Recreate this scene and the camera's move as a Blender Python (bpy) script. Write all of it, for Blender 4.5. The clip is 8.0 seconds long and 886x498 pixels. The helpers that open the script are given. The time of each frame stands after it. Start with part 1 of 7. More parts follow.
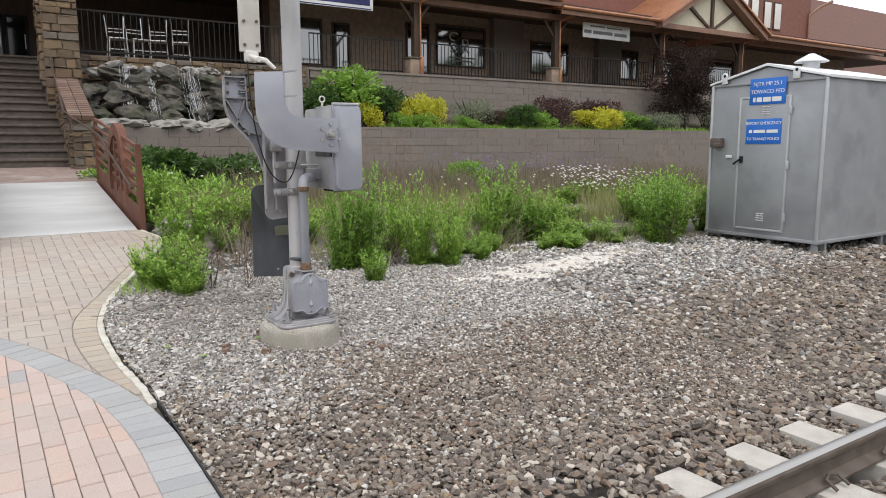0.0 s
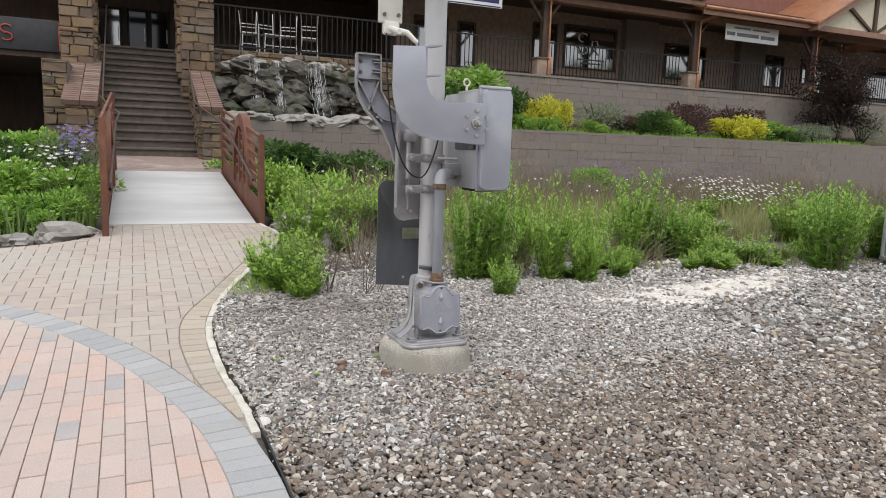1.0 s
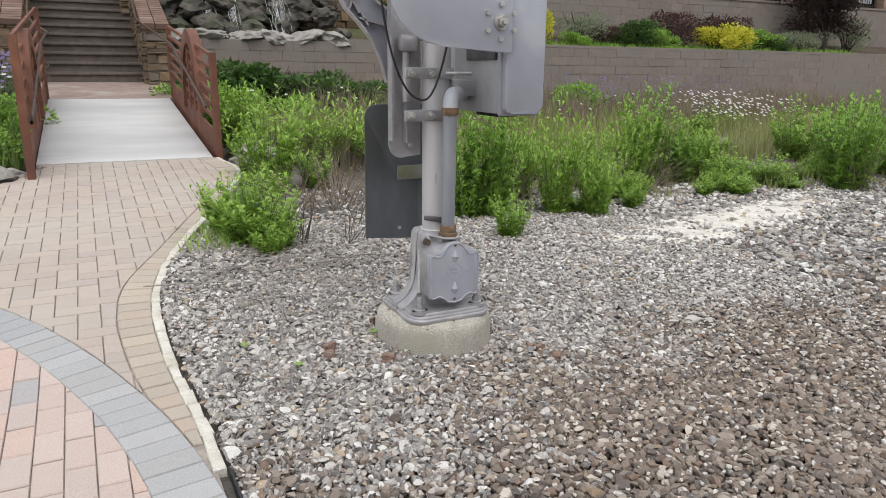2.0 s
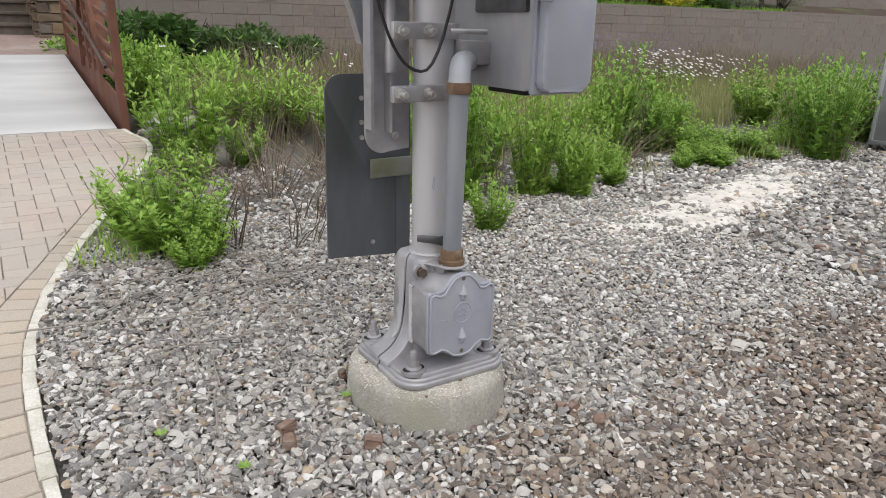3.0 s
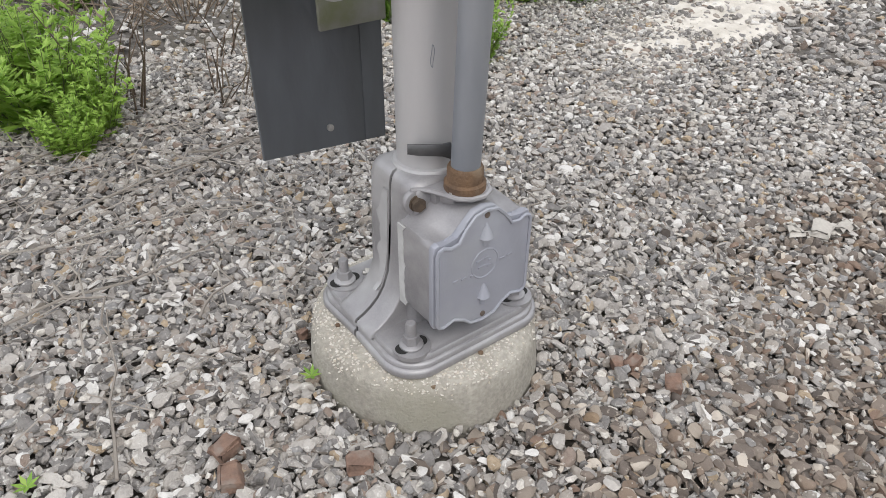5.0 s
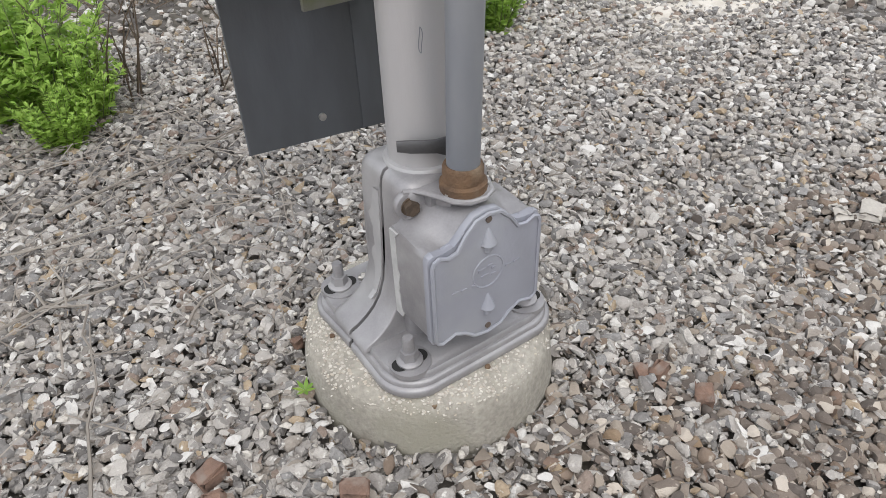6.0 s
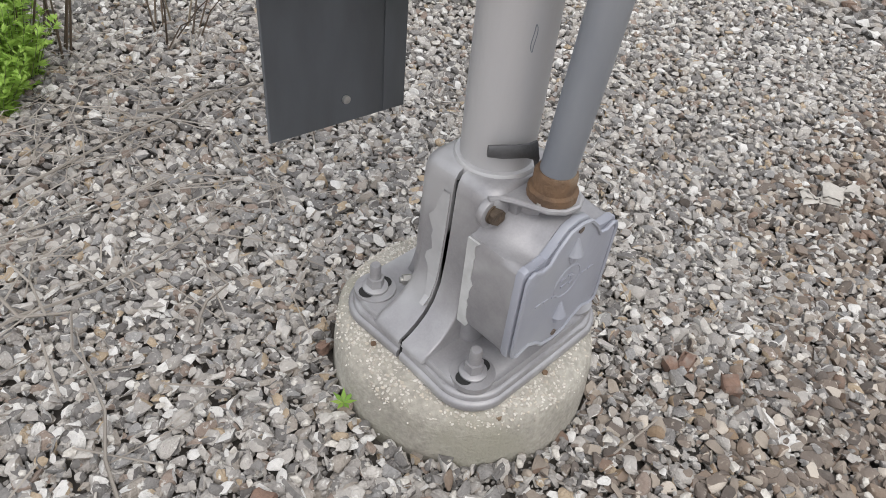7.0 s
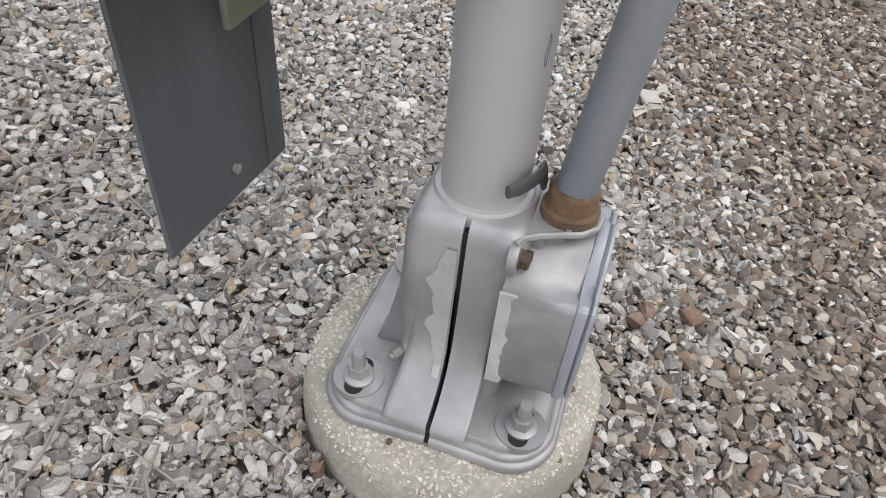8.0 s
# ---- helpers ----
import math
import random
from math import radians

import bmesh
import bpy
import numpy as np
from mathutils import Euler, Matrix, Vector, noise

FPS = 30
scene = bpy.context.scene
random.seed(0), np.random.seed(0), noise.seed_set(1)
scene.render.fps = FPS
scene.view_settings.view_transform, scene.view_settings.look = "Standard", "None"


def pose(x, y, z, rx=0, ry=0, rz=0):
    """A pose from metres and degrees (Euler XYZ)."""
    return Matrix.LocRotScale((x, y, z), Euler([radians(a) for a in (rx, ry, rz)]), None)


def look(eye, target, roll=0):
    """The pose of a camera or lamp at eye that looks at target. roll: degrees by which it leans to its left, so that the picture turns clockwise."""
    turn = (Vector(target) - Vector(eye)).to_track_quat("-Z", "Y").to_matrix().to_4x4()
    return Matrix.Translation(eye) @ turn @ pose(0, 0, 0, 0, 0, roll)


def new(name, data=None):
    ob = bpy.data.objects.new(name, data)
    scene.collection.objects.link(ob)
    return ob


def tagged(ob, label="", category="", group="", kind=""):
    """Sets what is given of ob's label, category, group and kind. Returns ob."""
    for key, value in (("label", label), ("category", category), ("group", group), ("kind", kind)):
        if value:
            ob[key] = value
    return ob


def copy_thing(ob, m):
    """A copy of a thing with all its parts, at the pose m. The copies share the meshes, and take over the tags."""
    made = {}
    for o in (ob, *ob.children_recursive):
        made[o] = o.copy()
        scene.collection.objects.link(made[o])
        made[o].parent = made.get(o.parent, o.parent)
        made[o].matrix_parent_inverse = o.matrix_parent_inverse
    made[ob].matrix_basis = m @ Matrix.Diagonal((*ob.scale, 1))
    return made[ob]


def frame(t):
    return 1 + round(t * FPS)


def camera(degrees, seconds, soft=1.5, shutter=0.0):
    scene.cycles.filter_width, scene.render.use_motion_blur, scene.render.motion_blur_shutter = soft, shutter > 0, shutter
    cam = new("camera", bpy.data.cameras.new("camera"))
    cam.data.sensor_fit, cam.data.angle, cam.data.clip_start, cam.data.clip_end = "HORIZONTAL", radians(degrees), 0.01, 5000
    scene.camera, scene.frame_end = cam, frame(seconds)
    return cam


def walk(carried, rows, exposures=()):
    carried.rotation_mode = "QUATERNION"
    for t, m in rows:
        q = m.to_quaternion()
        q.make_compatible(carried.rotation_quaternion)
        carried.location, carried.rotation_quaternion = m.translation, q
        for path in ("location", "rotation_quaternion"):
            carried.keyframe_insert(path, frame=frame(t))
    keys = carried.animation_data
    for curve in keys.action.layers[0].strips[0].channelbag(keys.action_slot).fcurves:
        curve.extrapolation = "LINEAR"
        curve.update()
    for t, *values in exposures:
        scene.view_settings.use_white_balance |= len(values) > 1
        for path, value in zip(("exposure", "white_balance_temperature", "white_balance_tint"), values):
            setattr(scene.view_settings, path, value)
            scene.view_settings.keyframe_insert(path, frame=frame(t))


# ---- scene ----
cam = camera(65.2, 8.0, soft=0.92)
METRES, EYE, TILT, LEAN, TURN = 4.737, 1.35, -0.55, 0.84, -33.0
SKY_STRENGTH, SUN_STRENGTH = 0.150, 1.3
ROWS = [
    (0.0, 0.0, 0.0, 0.0, 0.09, -7.98, -0.61),
    (0.5, -0.0143, 0.0739, -0.007, 6.29, -8.36, -1.19),
    (1.0, -0.0607, 0.1536, -0.0148, 9.28, -7.81, -2.72),
    (1.5, -0.0979, 0.2416, -0.0217, 8.49, -11.17, -1.75),
    (3.0, -0.2033, 0.5369, -0.0209, 0.45, -17.43, -2.0),
    (3.5, -0.228, 0.6056, -0.0225, -2.75, -20.45, -2.44),
    (4.0, -0.2303, 0.6597, -0.0237, -3.04, -26.58, -1.93),
    (4.5, -0.2335, 0.7013, -0.0253, -4.37, -31.88, -1.98),
    (6.0, -0.2093, 0.7637, -0.0342, -2.24, -37.17, 1.08),
    (6.5, -0.2357, 0.779, -0.0348, -3.81, -38.96, -2.39),
    (7.0, -0.2805, 0.8001, -0.0315, -10.55, -41.11, -5.4),
    (7.5, -0.2987, 0.8415, -0.036, -23.2, -41.28, -6.8),
    (8.0, -0.3333, 0.8851, -0.0401, -39.15, -42.68, -4.24),
]
walk(cam, [(t, pose(0, 0, EYE, TILT, LEAN, TURN) @ pose(METRES * x, METRES * y, METRES * z, 90 + pitch, roll, yaw)) for t, x, y, z, yaw, pitch, roll in ROWS])

# ---- sky and light: an overcast day ----
world = bpy.data.worlds.new("overcast")
scene.world = world
world.use_nodes = True
wn = world.node_tree.nodes
wl = world.node_tree.links
wn.clear()
w_sky = wn.new("ShaderNodeTexSky")
w_sky.sky_type = "NISHITA"
w_sky.sun_disc = False
w_sky.sun_elevation = radians(55)
w_sky.sun_rotation = radians(200)
w_sky.air_density, w_sky.dust_density, w_sky.ozone_density = 1.0, 4.0, 1.0
w_grey = wn.new("ShaderNodeMixRGB")
w_grey.inputs[0].default_value = 0.80
w_grey.inputs[2].default_value = (9.4, 9.6, 10.0, 1)
w_back = wn.new("ShaderNodeBackground")
w_back.inputs[1].default_value = SKY_STRENGTH
w_out = wn.new("ShaderNodeOutputWorld")
wl.new(w_sky.outputs[0], w_grey.inputs[1])
wl.new(w_grey.outputs[0], w_back.inputs[0])
wl.new(w_back.outputs[0], w_out.inputs[0])
sun = new("sun", bpy.data.lights.new("sun", "SUN"))
sun.data.energy, sun.data.angle, sun.data.color = SUN_STRENGTH, radians(55), (1.0, 0.97, 0.93)
sun.matrix_world = look((-3, -7, 14), (0, 0, 0))


# ---- materials ----
def mat(name, base, alt=None, scale=8.0, rough=0.7, metal=0.0, bump=0.2, bump_scale=60.0, fine=0.0, stain=None, stain_scale=1.5,
        pieces=None, piece_mix=0.0, detail=6.0, stain_at=(0.5, 0.65), stretch=(1, 1, 1)):
    """Two colours mixed by noise, a wider stain over them, a spread of colours from piece to piece, and a fine relief."""
    m = bpy.data.materials.new(name)
    m.use_nodes = True
    n, l = m.node_tree.nodes, m.node_tree.links
    b = n["Principled BSDF"]
    b.inputs["Roughness"].default_value = rough
    b.inputs["Metallic"].default_value = metal
    geo = n.new("ShaderNodeNewGeometry")
    mp = n.new("ShaderNodeMapping")
    mp.inputs["Scale"].default_value = stretch
    l.new(geo.outputs["Position"], mp.inputs[0])
    pos = mp.outputs[0]

    def tex(s, d):
        t = n.new("ShaderNodeTexNoise")
        t.inputs["Scale"].default_value = s
        t.inputs["Detail"].default_value = d
        l.new(pos, t.inputs["Vector"])
        return t.outputs["Fac"]

    def ramp(src, a, c, lo, hi):
        r = n.new("ShaderNodeValToRGB")
        r.color_ramp.elements[0].position, r.color_ramp.elements[1].position = lo, hi
        r.color_ramp.elements[0].color, r.color_ramp.elements[1].color = (*a, 1), (*c, 1)
        l.new(src, r.inputs[0])
        return r.outputs[0]

    def mix(fac, a, c, mode="MIX"):
        x = n.new("ShaderNodeMixRGB")
        x.blend_type = mode
        for k, v in ((0, fac), (1, a), (2, c)):
            if isinstance(v, (int, float)):
                x.inputs[k].default_value = v
            elif isinstance(v, tuple):
                x.inputs[k].default_value = (*v, 1)
            else:
                l.new(v, x.inputs[k])
        return x.outputs[0]

    col = ramp(tex(scale, detail), base, alt or tuple(v * 0.75 for v in base), 0.35, 0.65)
    if pieces:
        info = n.new("ShaderNodeObjectInfo")
        add = n.new("ShaderNodeMath")
        add.operation = "ADD"
        l.new(info.outputs["Random"], add.inputs[0])
        l.new(geo.outputs["Random Per Island"], add.inputs[1])
        fr = n.new("ShaderNodeMath")
        fr.operation = "FRACT"
        l.new(add.outputs[0], fr.inputs[0])
        r = n.new("ShaderNodeValToRGB")
        r.color_ramp.interpolation = "CONSTANT"
        els = r.color_ramp.elements
        while len(els) < len(pieces):
            els.new(0.5)
        for k, (p, c) in enumerate(pieces):
            els[k].position, els[k].color = p, (*c, 1)
        l.new(fr.outputs[0], r.inputs[0])
        col = mix(piece_mix, col, r.outputs[0])
    if fine:
        col = mix(fine, col, ramp(tex(scale * 14, 3), (0.25, 0.25, 0.25), (1, 1, 1), 0.3, 0.7), "MULTIPLY")
    if stain:
        col = mix(ramp(tex(stain_scale, 5), (0, 0, 0), (1, 1, 1), *stain_at), col, stain)
    l.new(col, b.inputs["Base Color"])
    rr = n.new("ShaderNodeMapRange")
    rr.inputs["To Min"].default_value, rr.inputs["To Max"].default_value = max(0.02, rough - 0.12), min(1, rough + 0.12)
    l.new(tex(scale * 2, 4), rr.inputs["Value"])
    l.new(rr.outputs[0], b.inputs["Roughness"])
    if bump:
        bp = n.new("ShaderNodeBump")
        bp.inputs["Strength"].default_value = bump
        bp.inputs["Distance"].default_value = 0.01
        l.new(tex(bump_scale, 5), bp.inputs["Height"])
        l.new(bp.outputs[0], b.inputs["Normal"])
    return m


M_ALU = mat("cast_aluminium", (0.36, 0.352, 0.362), (0.29, 0.283, 0.293), 16, 0.46, 0.4, 0.05, 260, stain=(0.43, 0.425, 0.432), stain_scale=8, fine=0.10)
M_POLE = mat("dull_pole_paint", (0.49, 0.485, 0.49), (0.42, 0.415, 0.425), 5, 0.5, 0.35, 0.08, 150, stain=(0.36, 0.36, 0.36), stain_scale=5, stretch=(1, 1, 0.25))
M_CONDUIT = mat("blue_grey_conduit", (0.245, 0.265, 0.30), (0.20, 0.215, 0.245), 7, 0.5, 0.3, 0.06, 140, stain=(0.30, 0.315, 0.34), stain_scale=5, stretch=(1, 1, 0.3))
M_GREYPAINT = mat("grey_enamel", (0.34, 0.35, 0.40), (0.31, 0.32, 0.365), 6, 0.5, 0.15, 0.06, 120, stain=(0.38, 0.39, 0.42), stain_scale=4)
M_BOX = mat("weathered_box_paint", (0.44, 0.44, 0.45), (0.33, 0.33, 0.345), 7, 0.5, 0.25, 0.08, 120, stain=(0.52, 0.52, 0.52), stain_scale=5, stretch=(1, 1, 0.2))
M_DARKPLATE = mat("dark_weathered_plate", (0.095, 0.10, 0.105), (0.065, 0.068, 0.07), 4, 0.55, 0.3, 0.1, 90, stain=(0.13, 0.14, 0.155), stain_scale=3, stretch=(1, 1, 0.3))
M_STEEL = mat("zinc_bolt", (0.60, 0.59, 0.57), (0.42, 0.41, 0.39), 40, 0.4, 0.8, 0.1, 300)
M_RUST = mat("rusty_steel", (0.19, 0.115, 0.065), (0.11, 0.07, 0.045), 30, 0.85, 0.1, 0.5, 160, stain=(0.25, 0.19, 0.13), stain_scale=14)
M_DARKRUST = mat("dark_rusty_steel", (0.12, 0.088, 0.062), (0.08, 0.06, 0.045), 60, 0.75, 0.3, 0.4, 200)
M_LATCH = mat("dark_iron_and_recess", (0.12, 0.12, 0.125), (0.08, 0.08, 0.083), 20, 0.55, 0.4, 0.15, 160)
M_OLIVE = mat("olive_strap", (0.15, 0.16, 0.09), (0.23, 0.225, 0.215), 12, 0.6, 0.2, 0.1, 200)
M_BLACK = mat("black_rubber_and_gap", (0.012, 0.012, 0.012), None, 10, 0.5, 0, 0.05)
M_WORN = mat("worn_bright_paint", (0.44, 0.437, 0.44), (0.385, 0.38, 0.387), 20, 0.5, 0.2, 0.05, 200)
M_TORN = mat("torn_pale_paint", (0.51, 0.51, 0.505), (0.42, 0.42, 0.415), 30, 0.6, 0.0, 0.15, 200)
M_BRICKBIT = mat("dull_brick", (0.27, 0.17, 0.125), (0.20, 0.13, 0.10), 40, 0.92, 0, 0.5, 160, fine=0.3, stain=(0.24, 0.19, 0.16), stain_scale=30)
# near-black put where seams, slots and holes would be dark with shade
M_GAP = mat("dark_gap", (0.02, 0.02, 0.02), None, 10, 0.9, 0, 0)
M_WHITEMETAL = mat("cream_arm_paint", (0.62, 0.61, 0.56), (0.5, 0.49, 0.44), 6, 0.5, 0.0, 0.1, 100, stain=(0.38, 0.34, 0.28), stain_scale=9, stain_at=(0.6, 0.75))
M_CONCRETE = mat("aggregate_concrete", (0.47, 0.445, 0.39), (0.38, 0.355, 0.305), 6, 0.9, 0, 0.45, 140, fine=0.4, stain=(0.31, 0.295, 0.24), stain_scale=5,)
M_AGG = mat("exposed_aggregate", (0.66, 0.62, 0.56), (0.42, 0.38, 0.32), 90, 0.85, 0, 0.3, 260, pieces=((0.0, (0.55, 0.52, 0.47)), (0.3, (0.44, 0.41, 0.36)), (0.55, (0.68, 0.65, 0.60)), (0.72, (0.36, 0.32, 0.27)), (0.88, (0.50, 0.44, 0.36))), piece_mix=0.7)
M_DECK = mat("pale_concrete", (0.56, 0.56, 0.55), (0.48, 0.48, 0.475), 3, 0.85, 0, 0.15, 60, stain=(0.42, 0.42, 0.42), stain_scale=0.8, stretch=(0.3, 1, 1))
M_TIE = mat("tie_concrete", (0.54, 0.51, 0.46), (0.45, 0.42, 0.38), 9, 0.9, 0, 0.3, 120, fine=0.2)
M_RAIL = mat("rail_steel", (0.11, 0.085, 0.07), (0.16, 0.13, 0.11), 9, 0.7, 0.4, 0.2, 120)
M_RAILTOP = mat("polished_rail_head", (0.52, 0.5, 0.48), (0.4, 0.38, 0.36), 5, 0.3, 0.9, 0.05, 90, stretch=(0.1, 1, 1))
M_CORTEN = mat("rust_painted_steel", (0.155, 0.06, 0.035), (0.115, 0.047, 0.03), 6, 0.75, 0.1, 0.15, 120, stain=(0.21, 0.09, 0.05), stain_scale=3)
M_SHED = mat("grey_shed_aluminium", (0.36, 0.37, 0.385), (0.32, 0.33, 0.345), 2.5, 0.5, 0.35, 0.05, 60, stain=(0.28, 0.285, 0.3), stain_scale=1.6)
M_SHEDROOF = mat("pale_shed_roof", (0.74, 0.75, 0.76), (0.66, 0.67, 0.68), 3, 0.5, 0.2, 0.05, 60)
M_TRIM = mat("pale_shed_trim", (0.50, 0.51, 0.525), (0.44, 0.45, 0.465), 3, 0.5, 0.3, 0.05, 60)
M_BLUE = mat("blue_sign", (0.02, 0.16, 0.60), (0.018, 0.14, 0.54), 3, 0.45, 0, 0.02)
M_WHITE = mat("white_print", (0.8, 0.8, 0.8), (0.74, 0.74, 0.74), 6, 0.6, 0, 0.02)
M_NAVY = mat("navy_print", (0.02, 0.025, 0.12), None, 6, 0.6, 0, 0.02)
M_GREYPRINT = mat("grey_print", (0.2, 0.2, 0.2), None, 6, 0.6, 0, 0.02)
M_RED_SIGN = mat("red_sign", (0.45, 0.06, 0.05), None, 6, 0.6, 0, 0.02)
M_KERB = mat("worn_kerb_concrete", (0.70, 0.67, 0.60), (0.55, 0.52, 0.45), 9, 0.95, 0, 0.5, 70, fine=0.3, stain=(0.27, 0.26, 0.15), stain_scale=2.5, stain_at=(0.55, 0.75))
RED_PIECES = ((0.0, (0.52, 0.415, 0.37)), (0.22, (0.495, 0.40, 0.36)), (0.42, (0.545, 0.445, 0.40)), (0.6, (0.485, 0.405, 0.37)), (0.80, (0.555, 0.41, 0.35)), (0.955, (0.36, 0.36, 0.365)))
TAN_PIECES = ((0.0, (0.45, 0.38, 0.33)), (0.25, (0.41, 0.355, 0.315)), (0.45, (0.475, 0.40, 0.345)), (0.65, (0.43, 0.36, 0.31)), (0.85, (0.47, 0.385, 0.32)))
GREY_PIECES = ((0.0, (0.41, 0.41, 0.41)), (0.3, (0.37, 0.372, 0.376)), (0.55, (0.445, 0.442, 0.438)), (0.8, (0.40, 0.395, 0.385)))
SOLDIER_PIECES = ((0.0, (0.47, 0.41, 0.34)), (0.3, (0.44, 0.38, 0.315)), (0.6, (0.50, 0.43, 0.345)), (0.85, (0.47, 0.385, 0.31)))
M_PAVER_RED = mat("red_paver", (0.52, 0.415, 0.365), (0.46, 0.365, 0.32), 12, 0.85, 0, 0.35, 160, 0.25, pieces=RED_PIECES, piece_mix=0.8, stain=(0.47, 0.41, 0.36), stain_scale=1.2, stain_at=(0.5, 0.8))
M_PAVER_TAN = mat("tan_paver", (0.45, 0.385, 0.335), (0.41, 0.35, 0.31), 12, 0.85, 0, 0.35, 160, 0.25, pieces=TAN_PIECES, piece_mix=0.8, stain=(0.42, 0.395, 0.35), stain_scale=0.9, stain_at=(0.45, 0.8))
M_PAVER_GREY = mat("grey_paver", (0.31, 0.315, 0.325), (0.27, 0.275, 0.28), 12, 0.85, 0, 0.35, 160, 0.25, pieces=GREY_PIECES, piece_mix=0.8)
M_PAVER_SOLDIER = mat("border_paver", (0.36, 0.31, 0.26), (0.32, 0.275, 0.23), 12, 0.85, 0, 0.35, 160, 0.25, pieces=SOLDIER_PIECES, piece_mix=0.8)
M_JOINT = mat("joint_sand", (0.36, 0.32, 0.28), (0.22, 0.195, 0.17), 20, 0.95, 0, 0.3, 120)
STONES = ((0.0, (0.413, 0.383, 0.355)), (0.15, (0.240, 0.227, 0.217)), (0.29, (0.538, 0.501, 0.463)), (0.42, (0.158, 0.148, 0.142)),
          (0.51, (0.643, 0.605, 0.561)), (0.63, (0.413, 0.364, 0.313)), (0.72, (0.326, 0.319, 0.313)), (0.80, (0.883, 0.860, 0.823)), (0.92, (0.307, 0.227, 0.178)), (0.965, (0.499, 0.378, 0.243)))
BALLAST = ((0.0, (0.239, 0.193, 0.159)), (0.2, (0.167, 0.136, 0.115)), (0.38, (0.305, 0.256, 0.211)), (0.53, (0.118, 0.098, 0.086)),
           (0.66, (0.261, 0.193, 0.144)), (0.78, (0.410, 0.350, 0.288)), (0.87, (0.667, 0.594, 0.509)), (0.94, (0.242, 0.161, 0.118)), (0.98, (0.328, 0.231, 0.144)))
M_STONE = mat("grey_gravel", (0.47, 0.445, 0.42), (0.20, 0.19, 0.18), 100, 0.9, 0, 0.7, 260, 0.26, pieces=STONES, piece_mix=0.77, stain=(0.72, 0.70, 0.66), stain_scale=85, stain_at=(0.60, 0.72))
M_BALLAST = mat("brown_ballast", (0.25, 0.215, 0.185), (0.14, 0.122, 0.105), 70, 0.9, 0, 0.5, 320, 0.24, pieces=BALLAST, piece_mix=0.8, stain=(0.44, 0.39, 0.335), stain_scale=80, stain_at=(0.62, 0.76))
M_GRIT = mat("fine_grit", (0.30, 0.28, 0.255), (0.16, 0.15, 0.135), 160, 0.95, 0, 0.3, 400, 0.3, pieces=STONES, piece_mix=0.45)
M_GROUND = mat("gritty_soil", (0.15, 0.135, 0.12), (0.085, 0.076, 0.068), 26, 0.95, 0, 0.9, 40, 0.4, stain=(0.17, 0.155, 0.115), stain_scale=0.5)
M_POWDER = mat("stone_dust", (0.70, 0.66, 0.60), (0.54, 0.50, 0.44), 9, 0.95, 0, 0.6, 90, 0.15)
M_SOIL = mat("mulch", (0.11, 0.075, 0.05), (0.06, 0.042, 0.03), 20, 0.95, 0, 0.9, 50, 0.4, stain=(0.10, 0.12, 0.045), stain_scale=0.7)
ASHLAR = ((0.0, (0.177, 0.116, 0.067)), (0.15, (0.125, 0.085, 0.056)), (0.3, (0.216, 0.148, 0.086)), (0.47, (0.102, 0.075, 0.056)), (0.6, (0.164, 0.121, 0.081)), (0.75, (0.236, 0.157, 0.084)), (0.88, (0.144, 0.125, 0.106)))
M_ASHLAR = mat("earthy_ashlar", (0.26, 0.19, 0.13), (0.17, 0.13, 0.09), 9, 0.9, 0, 0.7, 40, 0.3, pieces=ASHLAR, piece_mix=0.75)
BLOCKS = ((0.0, (0.300, 0.249, 0.212)), (0.25, (0.255, 0.217, 0.190)), (0.5, (0.339, 0.284, 0.241)), (0.75, (0.280, 0.227, 0.193)), (0.9, (0.312, 0.275, 0.245)))
M_BLOCK = mat("split_face_block", (0.225, 0.182, 0.155), (0.14, 0.115, 0.10), 10, 0.95, 0, 0.8, 35, 0.3, pieces=BLOCKS, piece_mix=0.45, stain=(0.205, 0.178, 0.157), stain_scale=0.8, stain_at=(0.42, 0.62))
M_MORTAR = mat("mortar", (0.185, 0.155, 0.13), (0.13, 0.11, 0.095), 12, 0.95, 0, 0.4, 60)
M_CAP = mat("brick_cap", (0.21, 0.13, 0.10), (0.16, 0.10, 0.08), 12, 0.9, 0, 0.4, 60, 0.3, pieces=((0.0, (0.20, 0.125, 0.095)), (0.35, (0.165, 0.105, 0.085)), (0.65, (0.25, 0.165, 0.13)), (0.88, (0.30, 0.24, 0.20))), piece_mix=0.6)
M_LANDING = mat("worn_landing_brick", (0.33, 0.245, 0.21), (0.27, 0.20, 0.175), 9, 0.9, 0, 0.4, 60, 0.3, stain=(0.36, 0.31, 0.28), stain_scale=1.5)
M_HANDRAIL = mat("brown_handrail_paint", (0.12, 0.085, 0.068), (0.09, 0.065, 0.053), 8, 0.5, 0.3, 0.05, 80)
M_STEP = mat("stone_tread", (0.155, 0.125, 0.105), (0.115, 0.095, 0.08), 8, 0.9, 0, 0.4, 50, 0.3)
M_ROCK = mat("waterfall_rock", (0.125, 0.11, 0.088), (0.032, 0.03, 0.025), 3.5, 0.75, 0, 1.0, 14, 0.35, stain=(0.055, 0.062, 0.035), stain_scale=2.2)
M_PEBBLE = mat("pale_pebble", (0.62, 0.59, 0.54), (0.40, 0.37, 0.33), 120, 0.8, 0, 0.1, 200)
M_RIMROCK = mat("pale_rim_rock", (0.40, 0.38, 0.35), (0.24, 0.225, 0.205), 5, 0.9, 0, 0.8, 18, 0.3)
M_IRON = mat("black_iron", (0.018, 0.017, 0.016), None, 10, 0.5, 0.4, 0.05)
